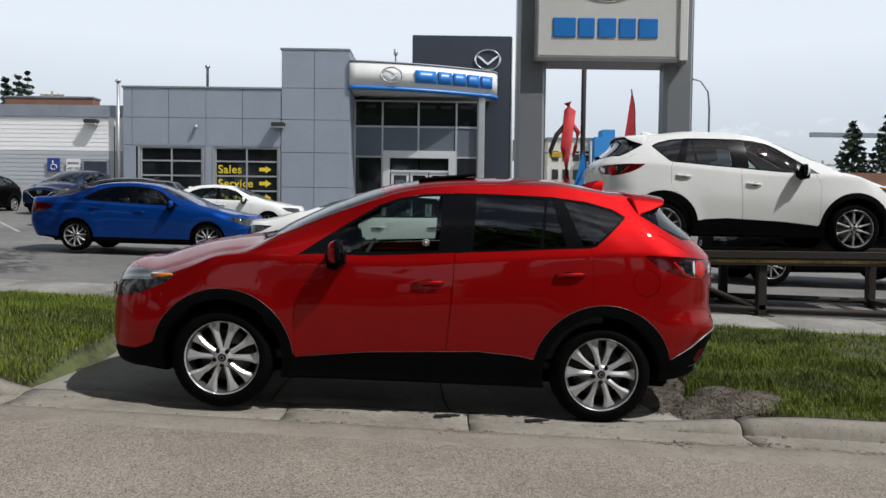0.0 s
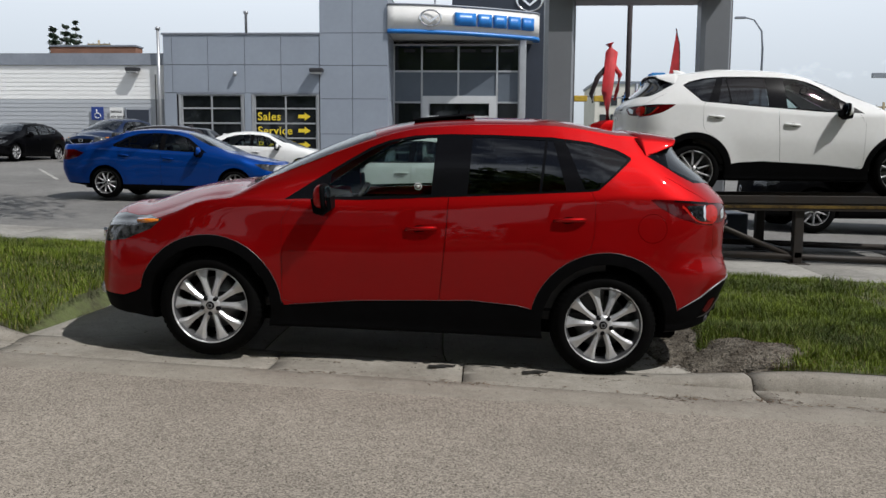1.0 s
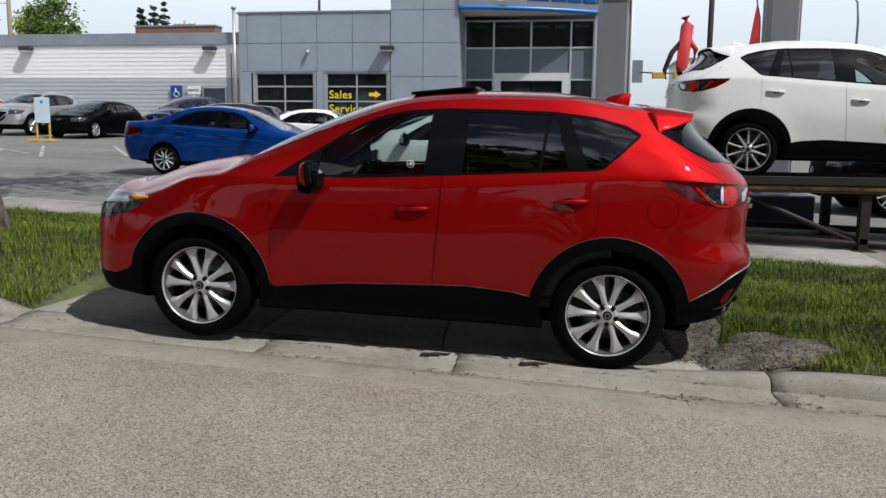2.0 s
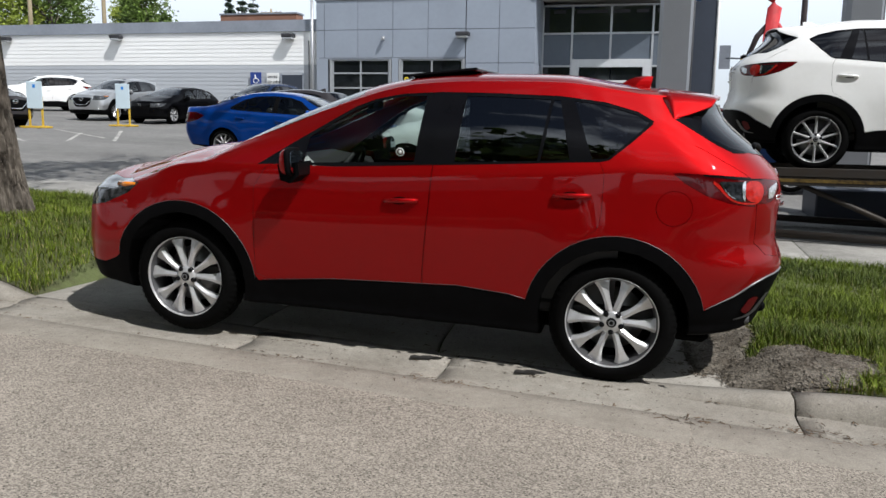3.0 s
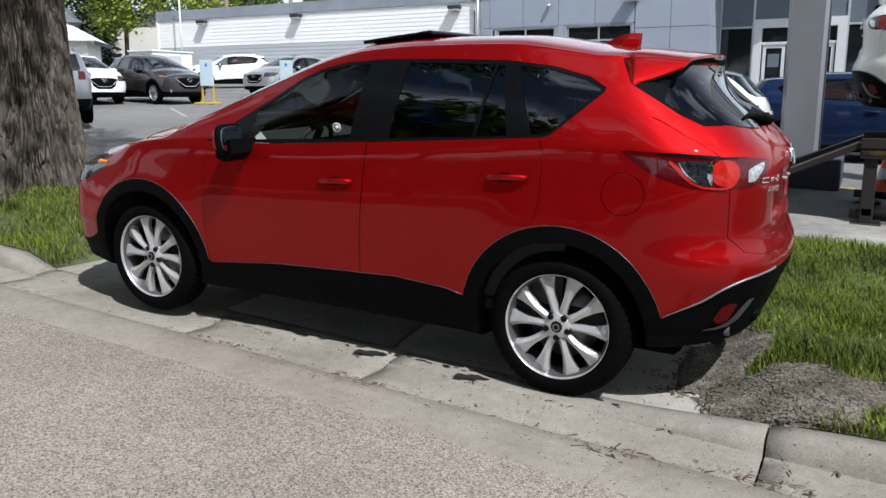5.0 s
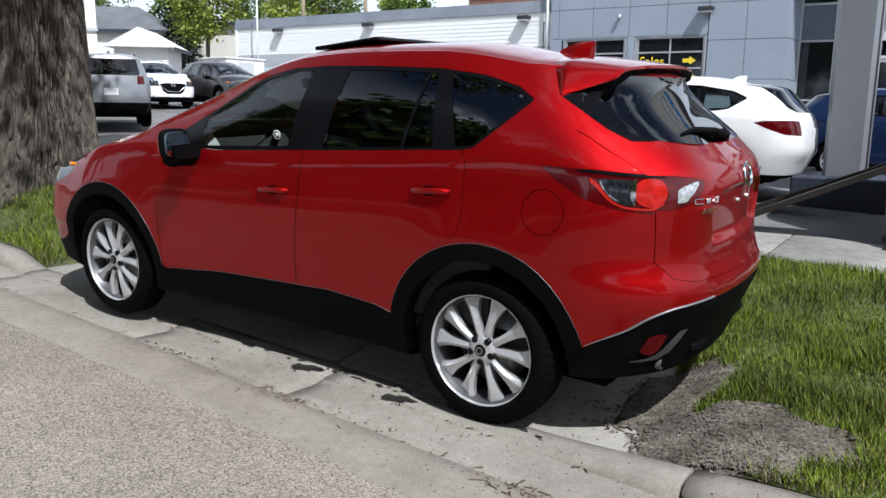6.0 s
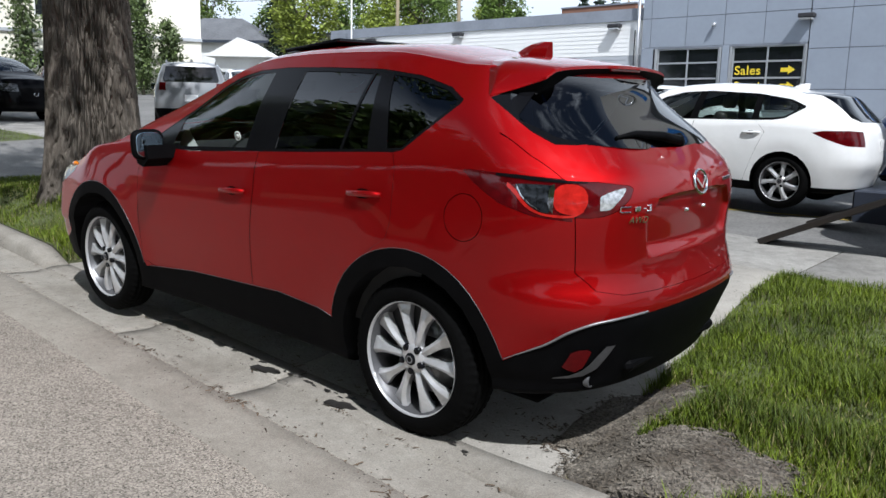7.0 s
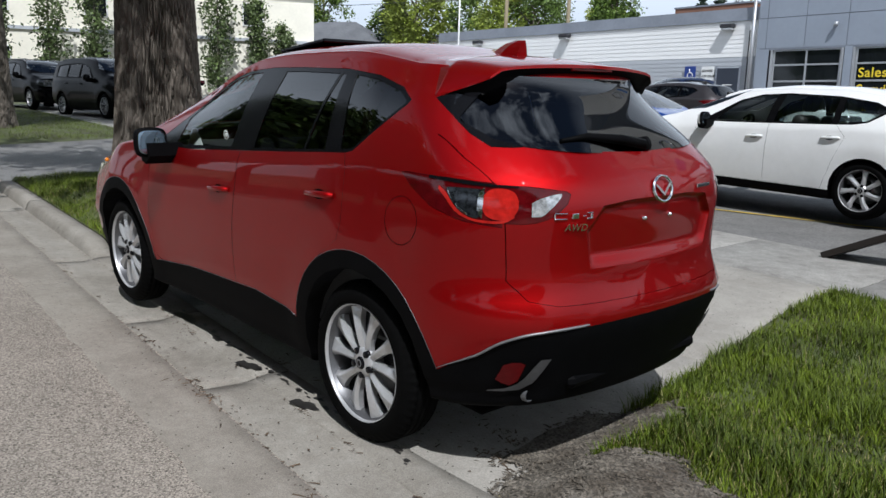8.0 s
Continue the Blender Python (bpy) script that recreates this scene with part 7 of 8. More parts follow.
second = empty("street_tree", pose(-18.75, 8.35, verge_z(-18.75, 8.35) - 0.05), "second old street tree beyond the lot entrance", "tree")
part("trunk", bark_trunk(5.2, 0.40, 0.31, 120, 60, 3.0, (0.15, -0.1)), M["bark"], second)
cl = []
for k in range(6):
    a = k * 1.05 + 0.4
    tip = (math.cos(a) * 3.3, math.sin(a) * 3.3, 8.4 + 1.2 * math.sin(k * 2.2))
    part("limb", tube([(0.15, -0.1, 4.5), (tip[0] * 0.45, tip[1] * 0.45, 6.6), tip], [0.20, 0.13, 0.04], 8), M["bark"], second)
    for q in range(18):
        t = rng.uniform(0.45, 1.2)
        cl.append((tip[0] * t + rng.normal(0, 0.8), tip[1] * t + rng.normal(0, 0.8), 5.6 + (tip[2] - 4.6) * t + rng.normal(0.3, 0.8), rng.uniform(0.4, 0.75)))
part("crown", leaf_cloud("crown", cl, 70, 0.14, 0.75, rng), M["leaf"], second)

# trees beyond the lot
for i, (x, y, h, r, mat) in enumerate([(-46.6, 44.0, 8.8, 2.9, "leaf_light"), (-49.5, 56.5, 9.0, 3.0, "leaf_light"), (-57.5, 50.0, 8.0, 2.6, "leaf"), (-66.0, 43.0, 12.5, 4.5, "leaf_light"), (-64.0, 46.5, 10.5, 3.2, "leaf"), (-56.7, 70.0, 11.5, 3.2, "leaf"), (-47.4, 58.2, 10.5, 3.4, "leaf"), (-41.0, 62.0, 9.8, 2.6, "leaf"), (-60.0, 62.0, 10.5, 3.0, "leaf"), (-46.0, 67.0, 9.5, 2.5, "leaf_light"), (-73.0, 36.0, 11.0, 4.0, "leaf")]):
    round_tree("leafy_tree", x, y, land_z(x, y) + 0.6, h, r, mat, "leafy broad tree behind the buildings", 20 + i, 6600, 0.145)
for i, (x, y, h, r) in enumerate([(-52.6, 46.2, 11.0, 2.0), (-67.6, 58.4, 14.5, 3.0), (-60.0, 66.0, 12.0, 2.4), (-50.6, 99.0, 14.5, 2.6), (-37.9, 70.4, 10.0, 2.0), (-41.9, 80.2, 11.5, 2.2), (32.4, 62.1, 8.2, 2.6), (34.6, 61.0, 8.8, 2.8), (37.5, 63.0, 7.5, 2.4), (-72.0, 62.0, 13.0, 2.6)]):
    spruce("spruce", x, y, land_z(x, y), h, r, 60 + i)
for i, (x, y, h, r) in enumerate([(-46.8, 17.2, 7.2, 0.85), (-46.3, 19.6, 7.6, 0.85), (-44.3, 26.4, 7.6, 0.95), (-43.6, 28.8, 6.0, 0.7), (-47.6, 14.4, 4.6, 0.9), (-43.2, 30.4, 4.4, 0.6), (-45.5, 22.6, 7.4, 0.8)]):
    column_tree(x, y, land_z(x, y), h, r, 80 + i)
# across the street, seen only in the paint and the glass; added to darken both
for i in range(15):
    x = -34 + i * 5.2 + 1.1 * math.sin(i * 2.3)
    # the western ones stand nearer, out of view, to shade the road
    y = (-7.2 if x < -9 else -10.6) + 0.4 * math.sin(i * 1.7)
    round_tree("verge_tree", x, y, slope_z(x), 16.5 + 1.8 * math.sin(i * 3.1), 5.2, "leaf", "tall leafy tree across the street", 100 + i, 4200, 0.42, 0.3)
for i, (x, y) in enumerate([(30, -4), (38, -9), (-44, -8)]):
    round_tree("verge_tree", x, y, slope_z(x), 9.5, 4.0, "leaf", "leafy tree across the street", 130 + i, 2400, 0.34)


# ---- houses beyond ----
def house(name, x, y, w, d, h, roof_h, yaw, wall, label, roof="shingle", gable=False, wins=()):
    z = land_z(x, y)
    o = empty(name, pose(x, y, z, 0, 0, yaw), label, "house", "houses beyond the lot")
    part("wall", box(-w / 2, w / 2, -d / 2, d / 2, -1.0, h), M[wall], o)
    e = 0.5
    b = bmesh.new()
    base = [b.verts.new(p) for p in ((-w / 2 - e, -d / 2 - e, h), (w / 2 + e, -d / 2 - e, h), (w / 2 + e, d / 2 + e, h), (-w / 2 - e, d / 2 + e, h))]
    if gable:
        top = [b.verts.new((-w / 2 - e, 0, h + roof_h)), b.verts.new((w / 2 + e, 0, h + roof_h))]
    else:
        top = [b.verts.new((-w / 2 + d / 2, 0, h + roof_h)), b.verts.new((w / 2 - d / 2, 0, h + roof_h))]
    b.faces.new((base[0], base[1], top[1], top[0]))
    b.faces.new((base[2], base[3], top[0], top[1]))
    b.faces.new((base[1], base[2], top[1]))
    b.faces.new((base[3], base[0], top[0]))
    b.faces.new(list(reversed(base)))
    bmesh.ops.recalc_face_normals(b, faces=b.faces)
    part("roof", b, M[roof], o)
    part("gutter_board", box(-w / 2 - e - 0.05, w / 2 + e + 0.05, -d / 2 - e - 0.05, -d / 2 - e, h - 0.2, h + 0.02), M["panel_dark"], o)
    if gable:
        part("gable", prism([(-d / 2, h - 0.02), (d / 2, h - 0.02), (0, h + roof_h * 0.9)], "x", -w / 2 + 0.02, w / 2 - 0.02), M[wall], o)
    for wx, wz, ww, wh in wins:
        wn = part("window", box(wx - ww / 2 - 0.08, wx + ww / 2 + 0.08, -d / 2 - 0.06, -d / 2 + 0.02, wz - 0.08, wz + wh + 0.08), M["white_wall"], o)
        part("pane", box(wx - ww / 2, wx + ww / 2, -d / 2 - 0.075, -d / 2 - 0.05, wz, wz + wh), M["shopglass"], wn)
    return o


cream = house("apartment_house", -54.0, 21.0, 30, 10, 7.2, 2.2, 68, "stucco", "two-storey cream stucco apartment house with dark roof", wins=[(-9, 4.6, 1.2, 1.3), (-4, 4.6, 1.2, 1.3), (1.5, 4.6, 1.2, 1.3), (6, 4.6, 1.2, 1.3), (11, 4.6, 1.2, 1.3), (-9, 1.2, 1.2, 1.3), (-4, 1.2, 1.2, 1.3), (1.5, 1.2, 1.2, 1.3), (6, 1.2, 1.2, 1.3)])
part("string_course", box(-15.05, 15.05, -5.14, -5.0, 3.55, 3.75), M["siding_grey"], cream)
house("hip_roof_house", -57.6, 44.0, 9.0, 5.5, 3.9, 2.1, 35, "white_wall", "low house with grey hipped shingle roof")
house("gabled_garage", -39.0, 33.3, 3.6, 3.0, 2.3, 1.1, 130, "white_wall", "small white garage with gabled white roof", roof="white_wall", gable=True)
zs = land_z(-28.6, 30.7)
shed = empty("storage_box", pose(-28.6, 30.7, zs), "white box shed beside the long wing", "shed")
part("wall", box(-0.8, 0.8, -1.25, 1.25, -0.3, 1.75, 0.02), M["white_wall"], shed)
part("lid", box(-0.85, 0.85, -1.3, 1.3, 1.75, 1.83, 0.01), M["white_wall"], shed)
part("door", box(0.8, 0.83, -0.5, 0.5, 0.0, 1.6, 0.005), M["white_frame"], shed)
house("white_block", -50.0, 62.0, 26, 10, 5.5, 0.4, 20, "hotel", "flat-roofed pale block behind the wing", roof="coping")

for i in range(6):
    x = -36 + 14.5 * i
    house("street_house", x, -25, 11.5, 8, 3.4, 2.4, 180 + (4 if i % 2 else -3), ("coping", "brick_far", "spandrel")[i % 3], "one-storey house across the street with shingle roof", wins=[(-3.5, 1.0, 1.6, 1.3), (0.5, 1.0, 1.2, 1.3), (3.6, 1.0, 1.6, 1.3)])
    hz = land_z(x, -19)
    hedge = empty("garden_hedge", pose(x + 7.2, -20.5, hz), "clipped green hedge between the houses", "hedge", "hedges across the street")
    rg = np.random.default_rng(300 + i)
    part("foliage", leaf_cloud("foliage", [(rg.uniform(-5, 5), rg.uniform(-0.4, 0.4), rg.uniform(0.3, 2.4), 0.5) for _ in range(60)], 36, 0.2, 0.8, rg), M["leaf"], hedge)
    part("stem", tube([(-5, 0, 0.1), (5, 0, 0.1)], 0.08, 6), M["bark"], hedge)

# far hotel with a blue block
ht = empty("far_hotel", pose(25.5, 130, land_z(25.5, 130)), "far beige multi-storey hotel with a bright blue block", "building")
part("wall", box(-7.6, 7.6, 0, 14, -3, 11.4), M["hotel"], ht)
part("blue_block", box(-0.6, 3.4, -3.5, -0.2, 6.0, 11.6), M["hotelblue"], ht)
part("blue_block", box(0.6, 2.6, -3.4, 0, 11.6, 12.8), M["hotelblue"], ht)
part("roof", box(-7.8, 7.8, -0.2, 14.2, 11.4, 11.8), M["coping"], ht)
for i in range(4):
    for j in range(3):
        wn = part("window", box(-6.8 + i * 1.7, -5.8 + i * 1.7, -0.1, 0.05, 2 + j * 3.0, 3.6 + j * 3.0), M["shopglass"], ht)


# ---- poles, lamps and flags ----
def utility_pole(x, y, h, arms, label="weathered wooden utility pole"):
    z = land_z(x, y)
    p = empty("utility_pole", pose(x, y, z), label, "pole", "utility poles")
    part("pole", tube([(0, 0, -0.5), (0, 0, h)], [0.17, 0.11], 10), M["wood_pole"], p)
    for k in range(arms):
        part("crossarm", box(-1.2, 1.2, -0.06, 0.06, h - 0.5 - 0.9 * k, h - 0.36 - 0.9 * k), M["wood_pole"], p)
        for q in (-1.1, -0.6, 0.6, 1.1):
            part("insulator", lathe([(0.05, 0), (0.06, 0.1), (0.001, 0.16)], 8, "z"), M["alu"], p, m=pose(q, 0, h - 0.36 - 0.9 * k))
    return p


utility_pole(-49.3, 35.7, 11.0, 0)
utility_pole(-38.5, 46.0, 11.5, 1)
utility_pole(-35.2, 49.0, 12.0, 1)
utility_pole(-39.0, 81.1, 10.3, 1)
utility_pole(34.9, 72.0, 5.8, 1)
for zz in (10.4, 9.4):
    tagged(part("overhead_wire", tube([(-90, 33, zz + 2), (-60, 36.5, zz + 0.4), (-49.3, 40, zz), (-38.5, 46, zz + 0.3), (-35.2, 49, zz + 0.5)], 0.02, 4), M["joint"]), "thin black overhead wire between poles", "wire", kind="structure")
post = empty("wall_post", pose(-36.2, 39.4, land_z(-36.2, 39.4)), "thin white steel post by the long wing", "post")
part("pole", tube([(0, 0, 0), (0, 0, 6.4)], 0.05, 8), M["white_wall"], post)

lamp = empty("street_lamp", pose(17.7, 52.1, land_z(17.7, 52.1)), "grey street lamp with curved arm", "lamp post")
part("pole", tube([(0, 0, 0), (0, 0, 7.6), (-0.1, 0, 8.7), (-0.6, 0, 9.4), (-1.2, 0, 9.55)], [0.10, 0.07, 0.06, 0.05, 0.05], 8), M["coping"], lamp)
part("head", box(-1.8, -1.1, -0.12, 0.12, 9.46, 9.60, 0.04), M["coping"], lamp)
bp = empty("flag_pole", pose(8.05, 44.3, land_z(8.05, 44.3)), "tall black steel pole on the lot", "pole")
part("pole", tube([(0, 0, 0), (0, 0, 11)], 0.14, 12), M["fabric_black"], bp)

tubeman = empty("inflatable_tube", pose(4.8, 29.6, land_z(4.8, 29.6)), "red inflatable tube figure with two limp streamers", "inflatable")
part("body", tube([(0, 0, 0), (0.03, 0, 1.6), (-0.05, 0, 3.2), (0.08, 0, 4.6), (0.0, 0, 4.9)], [0.20, 0.21, 0.20, 0.22, 0.16], 12), M["fabric_red"], tubeman)
part("streamer", tube([(0.02, 0, 4.2), (-0.40, 0, 3.7), (-0.62, 0, 3.1), (-0.55, 0, 2.8)], [0.09, 0.09, 0.08, 0.04], 8), M["fabric_black"], tubeman)
part("streamer", tube([(0.1, 0, 4.2), (0.40, 0, 3.8), (0.32, 0, 3.3), (0.22, 0, 2.9)], [0.09, 0.09, 0.07, 0.04], 8), M["fabric_red"], tubeman)
part("blower", box(-0.3, 0.3, -0.3, 0.3, 0, 0.5, 0.05), M["joint"], tubeman)
for x, y, col in ((6.75, 28.2, "fabric_red"), (5.35, 29.8, "signblue")):
    ff = empty("feather_flag", pose(x, y, land_z(x, y)), "feather flag on a bent pole" if col == "fabric_red" else "blue and white feather flag", "flag")
    hh = 5.3 if col == "fabric_red" else 3.2
    part("flag_pole", tube([(0.25, 0, 0), (0.25, 0, hh * 0.6), (0.18, 0, hh * 0.9), (0.05, 0, hh)], 0.02, 6), M["fabric_black"], ff)
    part("flag", prism([(0.24, 1.2), (0.22, hh * 0.85), (0.08, hh), (-0.1, hh * 0.75), (-0.42, hh * 0.35), (-0.5, 1.2)], "y", -0.01, 0.01), M[col], ff)
sig = empty("traffic_signal", pose(9.5, 49.6, land_z(9.5, 49.6)), "yellow traffic signals on a mast arm", "traffic light")
part("mast", tube([(0, 0, 0), (0, 0, 5.0)], 0.10, 8), M["coping"], sig)
part("arm", tube([(0, 0, 4.15), (-4.5, 0, 4.3)], 0.05, 6), M["coping"], sig)
for x in (-2.0, -3.2):
    part("signal_head", box(x - 0.55, x + 0.25, -0.15, 0.15, 3.95, 4.3, 0.03), M["yellow_steel"], sig)
part("street_sign", box(-4.9, -4.3, -0.03, 0.03, 3.7, 5.0), M["coping"], sig)
wl = empty("retaining_wall", pose(24, 35.5, land_z(24, 35.5)), "dark brown boundary wall at the lot's edge", "wall")
part("wall", box(-5.8, 12, 0, 0.3, -0.5, 3.1), M["brick_far"], wl)
crane = empty("tower_crane", pose(70, 124, land_z(70, 124)), "far grey tower crane", "crane")
part("mast", box(-0.5, 0.5, -0.5, 0.5, -2, 12), M["coping"], crane)
part("jib", box(-12, 8, -0.3, 0.3, 12, 12.7), M["coping"], crane)

# painted bay lines
for (xa, ya), (xb, yb), mat in (((2.3, 13.6), (-3.4, 12.25), "yellowline"), ((-13.5, 18.9), (-15.4, 21.8), "paintline"), ((-12.6, 19.6), (-15.2, 23.4), "paintline"), ((-17.6, 20.8), (-14.2, 18.2), "paintline"), ((-17.0, 22.6), (-13.5, 20.4), "paintline"), ((-20.5, 18.0), (-17.5, 15.0), "paintline"), ((-11.0, 21.0), (-13.8, 25.0), "paintline")):
    n = 14
    bm = bmesh.new()
    d = Vector((xb - xa, yb - ya, 0)).normalized()
    c = Vector((-d.y, d.x, 0)) * 0.05
    rows = []
    for q in steps(0, 1, n):
        x, y = xa + (xb - xa) * q, ya + (yb - ya) * q
        z = land_z(x, y) + 0.010
        rows.append((bm.verts.new((x - c.x, y - c.y, z)), bm.verts.new((x + c.x, y + c.y, z))))
    for p, q in zip(rows, rows[1:]):
        bm.faces.new((p[0], p[1], q[1], q[0]))
    bmesh.ops.recalc_face_normals(bm, faces=bm.faces)
    if list(bm.faces)[0].normal.z < 0:
        bmesh.ops.reverse_faces(bm, faces=bm.faces)
    tagged(part("bay_line", bm, M[mat]), "worn painted bay line on the lot", "road marking", kind="structure")


# ---- bare gravel patch by the driveway ----
def patch_r(a):
    return 1 + 0.16 * math.sin(2 * a + 0.6) + 0.10 * math.sin(5 * a) + 0.06 * math.sin(9 * a + 2)


BARE = [(2.25, 6.00, 0.40, 0.37, 0.035), (1.84, 6.50, 0.21, 0.52, 0.02)]
for cx, cy, rx, ry, up in BARE:
    bm = bmesh.new()
    rings = []
    for q in (1.0, 0.85, 0.65, 0.4, 0.15):
        ring = []
        for k in range(48):
            a = 2 * math.pi * k / 48
            x, y = cx + rx * q * patch_r(a) * math.cos(a), cy + ry * q * patch_r(a) * math.sin(a)
            y = max(y, kerb_y(x) + 0.175)
            zz = verge_z(x, y) + 0.004
            ring.append(bm.verts.new((x, y, zz + up * (1 - q * q) + 0.008 * noise.noise((x * 14, y * 14, 0)) + (0.012 if q < 1 else -0.01))))
        rings.append(ring)
    for p, q in zip(rings, rings[1:]):
        for k in range(48):
            bm.faces.new((p[k], p[(k + 1) % 48], q[(k + 1) % 48], q[k])).smooth = True
    bm.faces.new(rings[-1])
    tagged(part("bare_patch", bm, M["dirt"]), "bare grey gravelly patch in the verge by the kerb", "bare ground", kind="structure")


def is_bare(x, y, grow=1.0):
    return any(((x - cx) / rx) ** 2 + ((y - cy) / ry) ** 2 < (patch_r(math.atan2((y - cy) / ry, (x - cx) / rx)) * grow) ** 2 for cx, cy, rx, ry, _ in BARE)


# ---- grass ----
def blades(name, boxes, mat, label, seed, height, skip=None):
    """Bent blades over stretches of the verge: (x0, x1, d0, d1, blades a square metre)."""
    rng = np.random.default_rng(seed)
    roots = []
    for x0, x1, d0, d1, dens in boxes:
        n = int((x1 - x0) * (d1 - d0) * dens)
        for x, d in zip(rng.uniform(x0, x1, n), rng.uniform(d0, d1, n)):
            y = kerb_y(x) + d
            if (apron_left(d) - 0.02 < x < apron_right(d) + 0.01) or (-14.6 < x < -8.0):
                continue
            if skip and skip(x, y):
                continue
            roots.append((x, y, verge_z(x, y)))
    r = np.array(roots)
    n = len(r)
    a = rng.uniform(0, 2 * math.pi, n)
    tuft = np.array([0.75 + 0.6 * noise.noise((x * 2.2, y * 2.2, 1)) for x, y, _ in roots])
    h = height * rng.uniform(0.55, 1.35, n) * np.clip(tuft, 0.45, 1.4)
    lean = rng.uniform(0.15, 0.9, n) * h
    w = rng.uniform(0.0016, 0.0032, n)
    dx, dy = np.cos(a), np.sin(a)
    px, py = -dy * w, dx * w
    z0 = r[:, 2] - 0.015
    v = np.empty((n, 5, 3))
    v[:, 0] = np.stack([r[:, 0] - px, r[:, 1] - py, z0], 1)
    v[:, 1] = np.stack([r[:, 0] + px, r[:, 1] + py, z0], 1)
    mx, my, mz = r[:, 0] + dx * lean * 0.35, r[:, 1] + dy * lean * 0.35, z0 + h * 0.6
    v[:, 2] = np.stack([mx + px * 0.8, my + py * 0.8, mz], 1)
    v[:, 3] = np.stack([mx - px * 0.8, my - py * 0.8, mz], 1)
    v[:, 4] = np.stack([r[:, 0] + dx * lean, r[:, 1] + dy * lean, z0 + h], 1)
    base = np.arange(n)[:, None] * 5
    quads, tris = base + np.array([0, 1, 2, 3]), base + np.array([3, 2, 4])
    me = bpy.data.meshes.new(name)
    me.vertices.add(5 * n)
    me.vertices.foreach_set("co", v.ravel())
    loops = np.concatenate([quads, tris], 1).ravel()
    me.loops.add(7 * n)
    me.loops.foreach_set("vertex_index", loops)
    me.polygons.add(2 * n)
    st = np.stack([np.arange(n) * 7, np.arange(n) * 7 + 4], 1).ravel()
    me.polygons.foreach_set("loop_start", st)
    me.update()
    me.validate()
    return tagged(part(name, me, M[mat]), label, "grass", kind="stuff")


bare = lambda x, y: is_bare(x, y, 1.0)  # noqa: E731
nearly = lambda x, y: is_bare(x, y, 0.55) or not is_bare(x, y, 1.7)  # noqa: E731
blades("grass", [(1.2, 4.2, 0.18, 2.4, 10500), (1.2, 4.2, 2.4, 4.3, 5500), (4.2, 8.0, 0.18, 4.3, 2200), (8.0, 14.0, 0.18, 4.3, 500), (-8.0, -2.5, 0.18, 4.3, 4200), (-26, -14.6, 0.18, 4.3, 300)], "blade", "bright green mown grass blades", 1, 0.088, bare)
blades("dry_grass", [(1.2, 4.5, 0.18, 1.6, 1500), (1.2, 6, 0.18, 4.2, 350), (-8.0, -2.5, 0.18, 4.2, 800)], "blade_dry", "scattered straw-coloured dry grass", 2, 0.07, bare)
blades("dry_tufts", [(1.5, 3.2, 0.18, 1.6, 3200)], "blade_dry", "thin dry grass round the bare patch", 3, 0.04, nearly)


# ---- grit, leaves and stones ----
def scatter(name, spots, size, mat, label, seed, flat=0.35):
    """Small angular bits lying at the given places, in one mesh."""
    rng = np.random.default_rng(seed)
    vs, fs = [], []
    tet = np.array([(1, 0, -0.3), (-0.5, 0.85, -0.3), (-0.5, -0.85, -0.3), (0.1, 0.1, 0.9), (0.7, 0.6, 0.1)])
    for x, y, z in spots:
        s = size * rng.uniform(0.4, 1.5)
        a = rng.uniform(0, 6.28)
        st = rng.uniform(0.8, 2.0) if rng.uniform() < 0.6 else rng.uniform(3.0, 6.5)
        c, q = math.cos(a), math.sin(a)
        b = len(vs)
        for p in tet:
            px, py = p[0] * s * st, p[1] * s
            vs.append((x + px * c - py * q, y + px * q + py * c, z + (p[2] + 0.3) * s * flat))
        fs += [(b, b + 1, b + 3), (b + 1, b + 2, b + 3), (b + 2, b, b + 3), (b, b + 4, b + 1), (b + 4, b + 3, b + 1), (b, b + 3, b + 4)]
    me = bpy.data.meshes.new(name)
    me.from_pydata(vs, [], fs)
    return tagged(part(name, me, M[mat]), label, "litter", kind="stuff")


rng = np.random.default_rng(11)
spots = []
for _ in range(620):
    x = rng.choice([rng.uniform(-6, 7), -3.1 + rng.normal(0, 0.4), -0.7 + rng.normal(0, 0.25), 0.9 + rng.normal(0, 0.5), 2.6 + rng.normal(0, 0.4)], p=[0.45, 0.1, 0.15, 0.15, 0.15])
    y = gutter_y(x) + rng.choice([rng.normal(0.0, 0.03), rng.normal(0.31, 0.02), rng.uniform(-0.5, 0.3)], p=[0.5, 0.3, 0.2])
    spots.append((x, y, slope_z(x) + 0.008))
for _ in range(150):
    d = abs(rng.normal(0, 0.5)) + 0.18
    x = rng.uniform(-2.4, 1.7)
    spots.append((x, kerb_y(x) + d, apron_z(x, kerb_y(x) + d) + 0.010))
for cx, cy, n in ((0.25, 5.30, 60), (-0.62, 5.78, 26), (0.0, 5.83, 24), (0.72, 5.84, 24), (1.55, 6.2, 50), (1.72, 6.0, 60), (2.2, 5.25, 60), (3.0, 5.15, 60), (1.6, 5.2, 40)):
    for _ in range(n):
        x, y = cx + rng.normal(0, 0.13), cy + rng.normal(0, 0.03)
        spots.append((x, y, (apron_z(x, y) if y > kerb_y(x) else slope_z(x)) + 0.010))
scatter("leaf_litter", spots, 0.0052, "debris", "brown leaf litter and grit along the gutter", 12)
spots = []
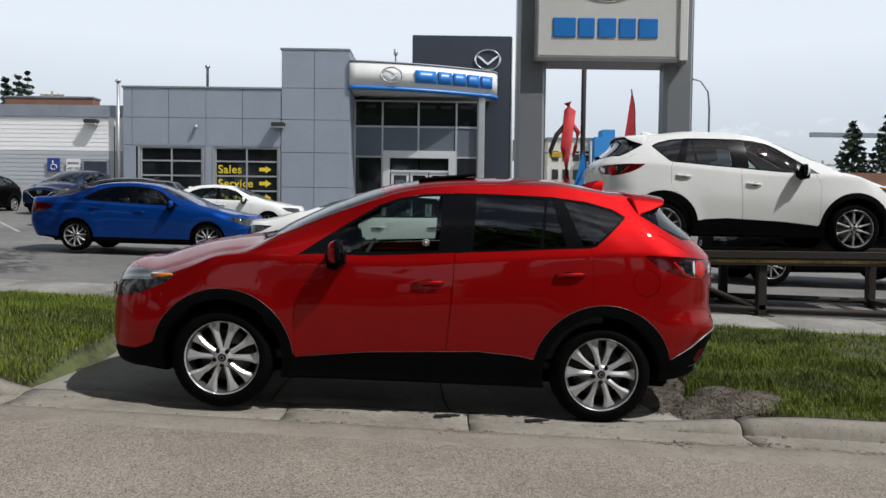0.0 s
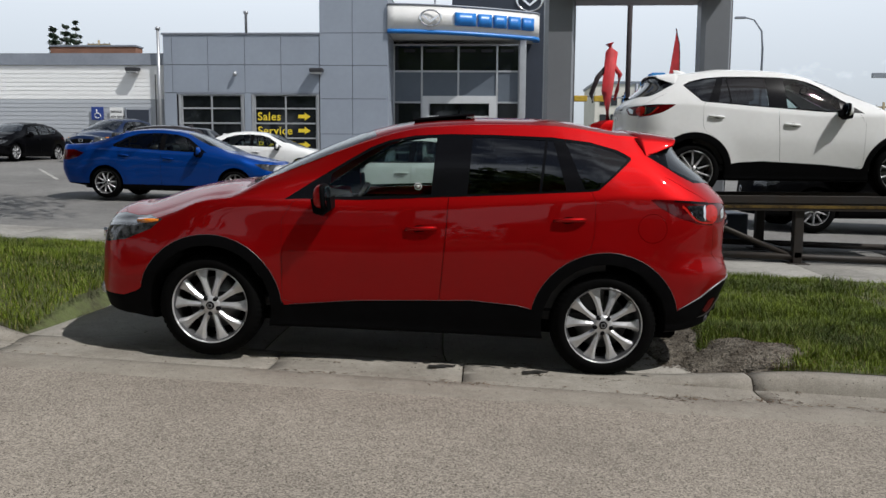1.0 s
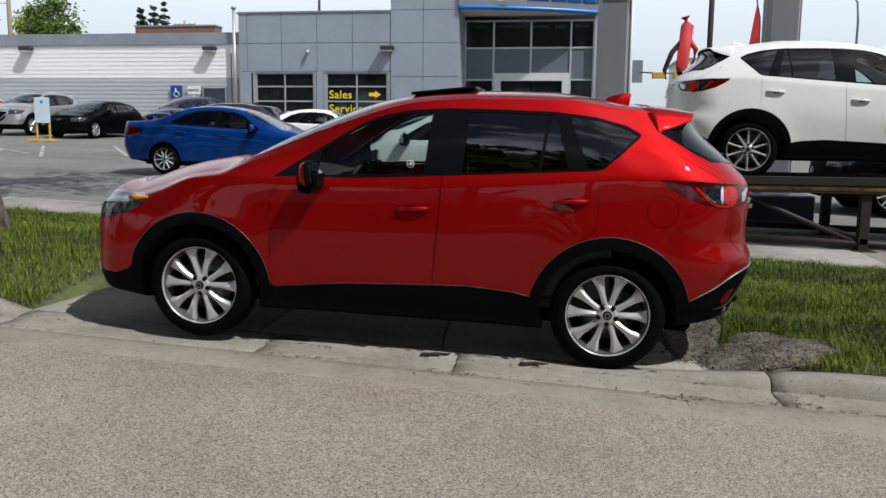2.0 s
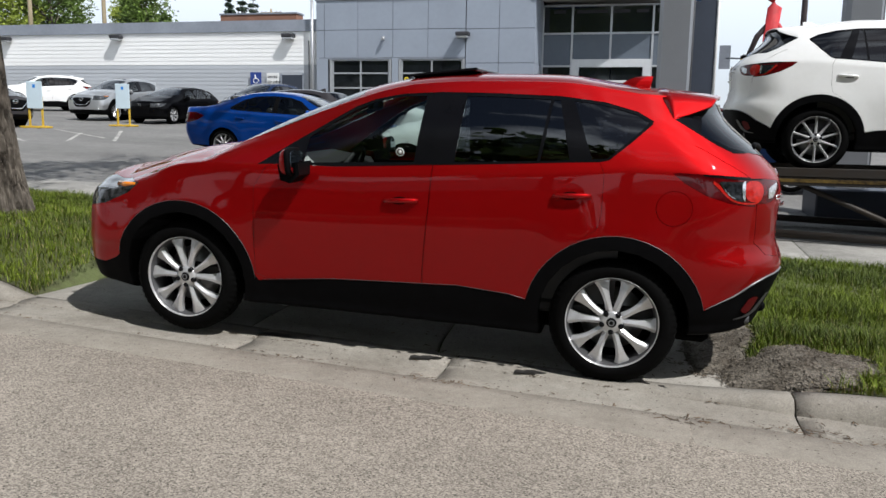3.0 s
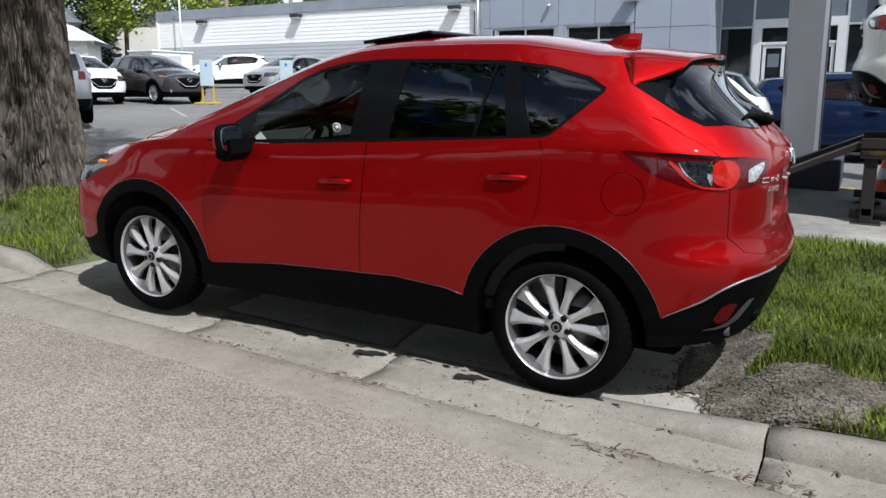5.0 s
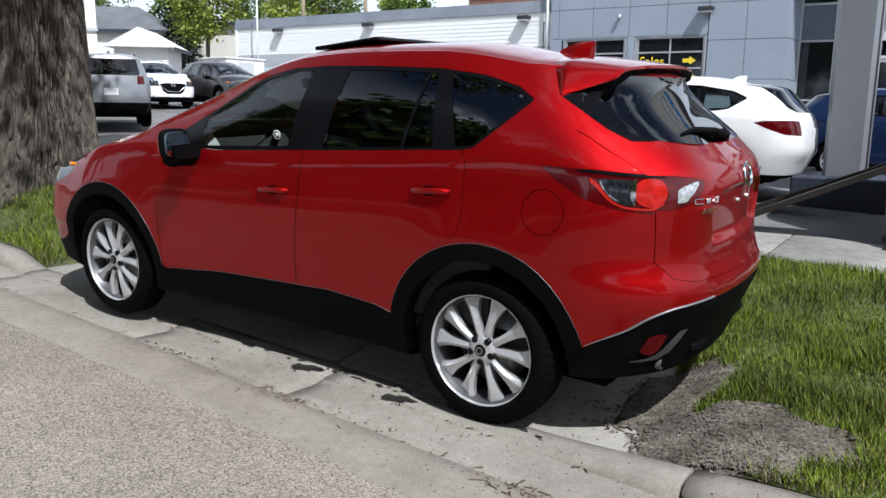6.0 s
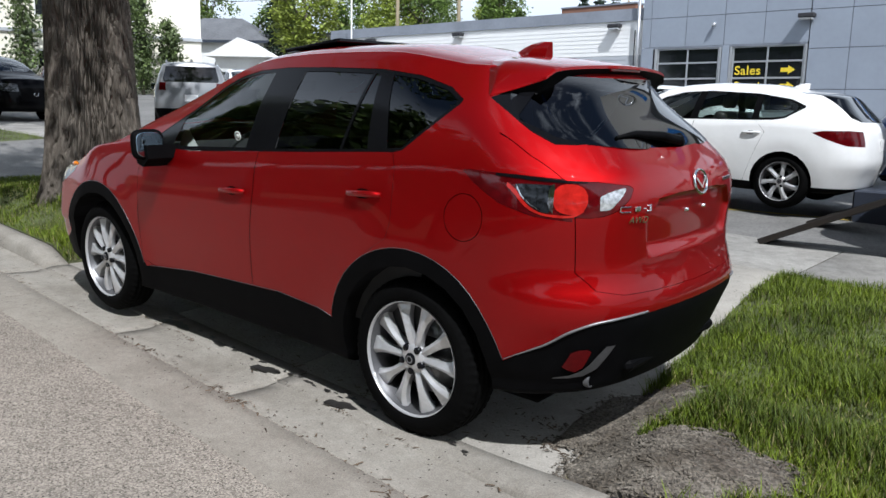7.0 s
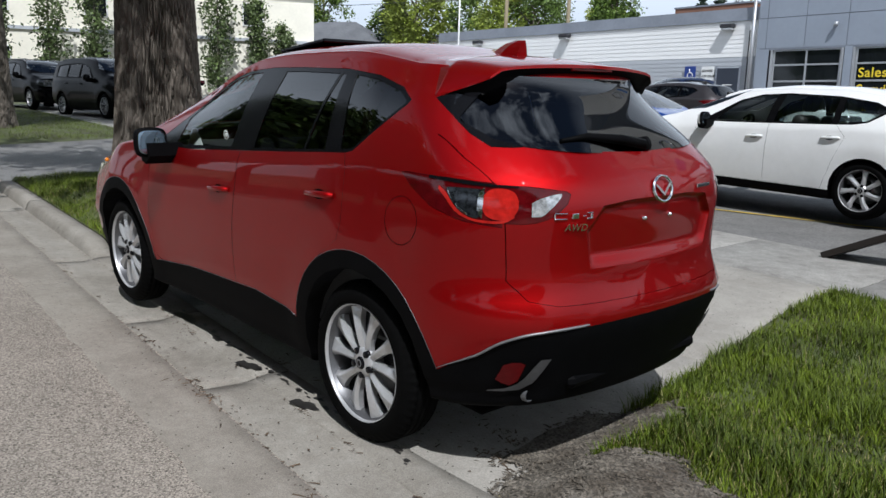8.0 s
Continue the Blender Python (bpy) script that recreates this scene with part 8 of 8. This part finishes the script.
while len(spots) < 2600:
    cx, cy, rx, ry, up = BARE[int(rng.integers(0, 2) * (rng.uniform() < 0.5))]
    a, q = rng.uniform(0, 6.28), math.sqrt(rng.uniform()) * 1.05
    x, y = cx + rx * q * patch_r(a) * math.cos(a), cy + ry * q * patch_r(a) * math.sin(a)
    if y > kerb_y(x) + 0.18:
        zz = verge_z(x, y) + 0.004
        spots.append((x, y, zz + up * max(0, 1 - q * q) + 0.012))
scatter("gravel", spots, 0.006, "dirt", "loose grey gravel on the bare patch", 13, 0.8)

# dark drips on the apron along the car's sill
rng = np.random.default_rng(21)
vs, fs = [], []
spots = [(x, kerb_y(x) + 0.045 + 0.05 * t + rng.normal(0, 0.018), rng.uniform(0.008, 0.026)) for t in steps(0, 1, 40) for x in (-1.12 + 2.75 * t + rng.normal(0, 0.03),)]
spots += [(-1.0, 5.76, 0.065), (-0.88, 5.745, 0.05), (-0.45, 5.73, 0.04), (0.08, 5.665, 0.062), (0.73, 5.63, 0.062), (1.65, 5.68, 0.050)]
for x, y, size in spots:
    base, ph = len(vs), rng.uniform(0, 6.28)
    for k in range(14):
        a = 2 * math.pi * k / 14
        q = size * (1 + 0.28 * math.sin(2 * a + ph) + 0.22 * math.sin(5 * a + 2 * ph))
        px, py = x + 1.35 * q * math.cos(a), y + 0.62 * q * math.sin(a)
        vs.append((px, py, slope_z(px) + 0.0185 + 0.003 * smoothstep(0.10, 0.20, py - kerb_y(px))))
    fs.append(tuple(range(base, base + 14)))
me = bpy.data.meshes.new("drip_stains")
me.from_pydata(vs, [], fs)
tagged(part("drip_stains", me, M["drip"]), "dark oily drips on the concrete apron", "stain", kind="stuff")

# a dark box lying in the grass
zb = verge_z(4.2, 7.0)
bx = empty("utility_box", pose(4.2, 7.0, zb + 0.02, 0, 0, 14), "small black plastic box lying in the grass", "box")
part("body", box(-0.11, 0.11, -0.08, 0.08, -0.04, 0.10, 0.02, None, 2), M["plastic"], bx)
part("lid", box(-0.125, 0.125, -0.095, 0.095, 0.10, 0.13, 0.012, None, 2), M["gloss"], bx)
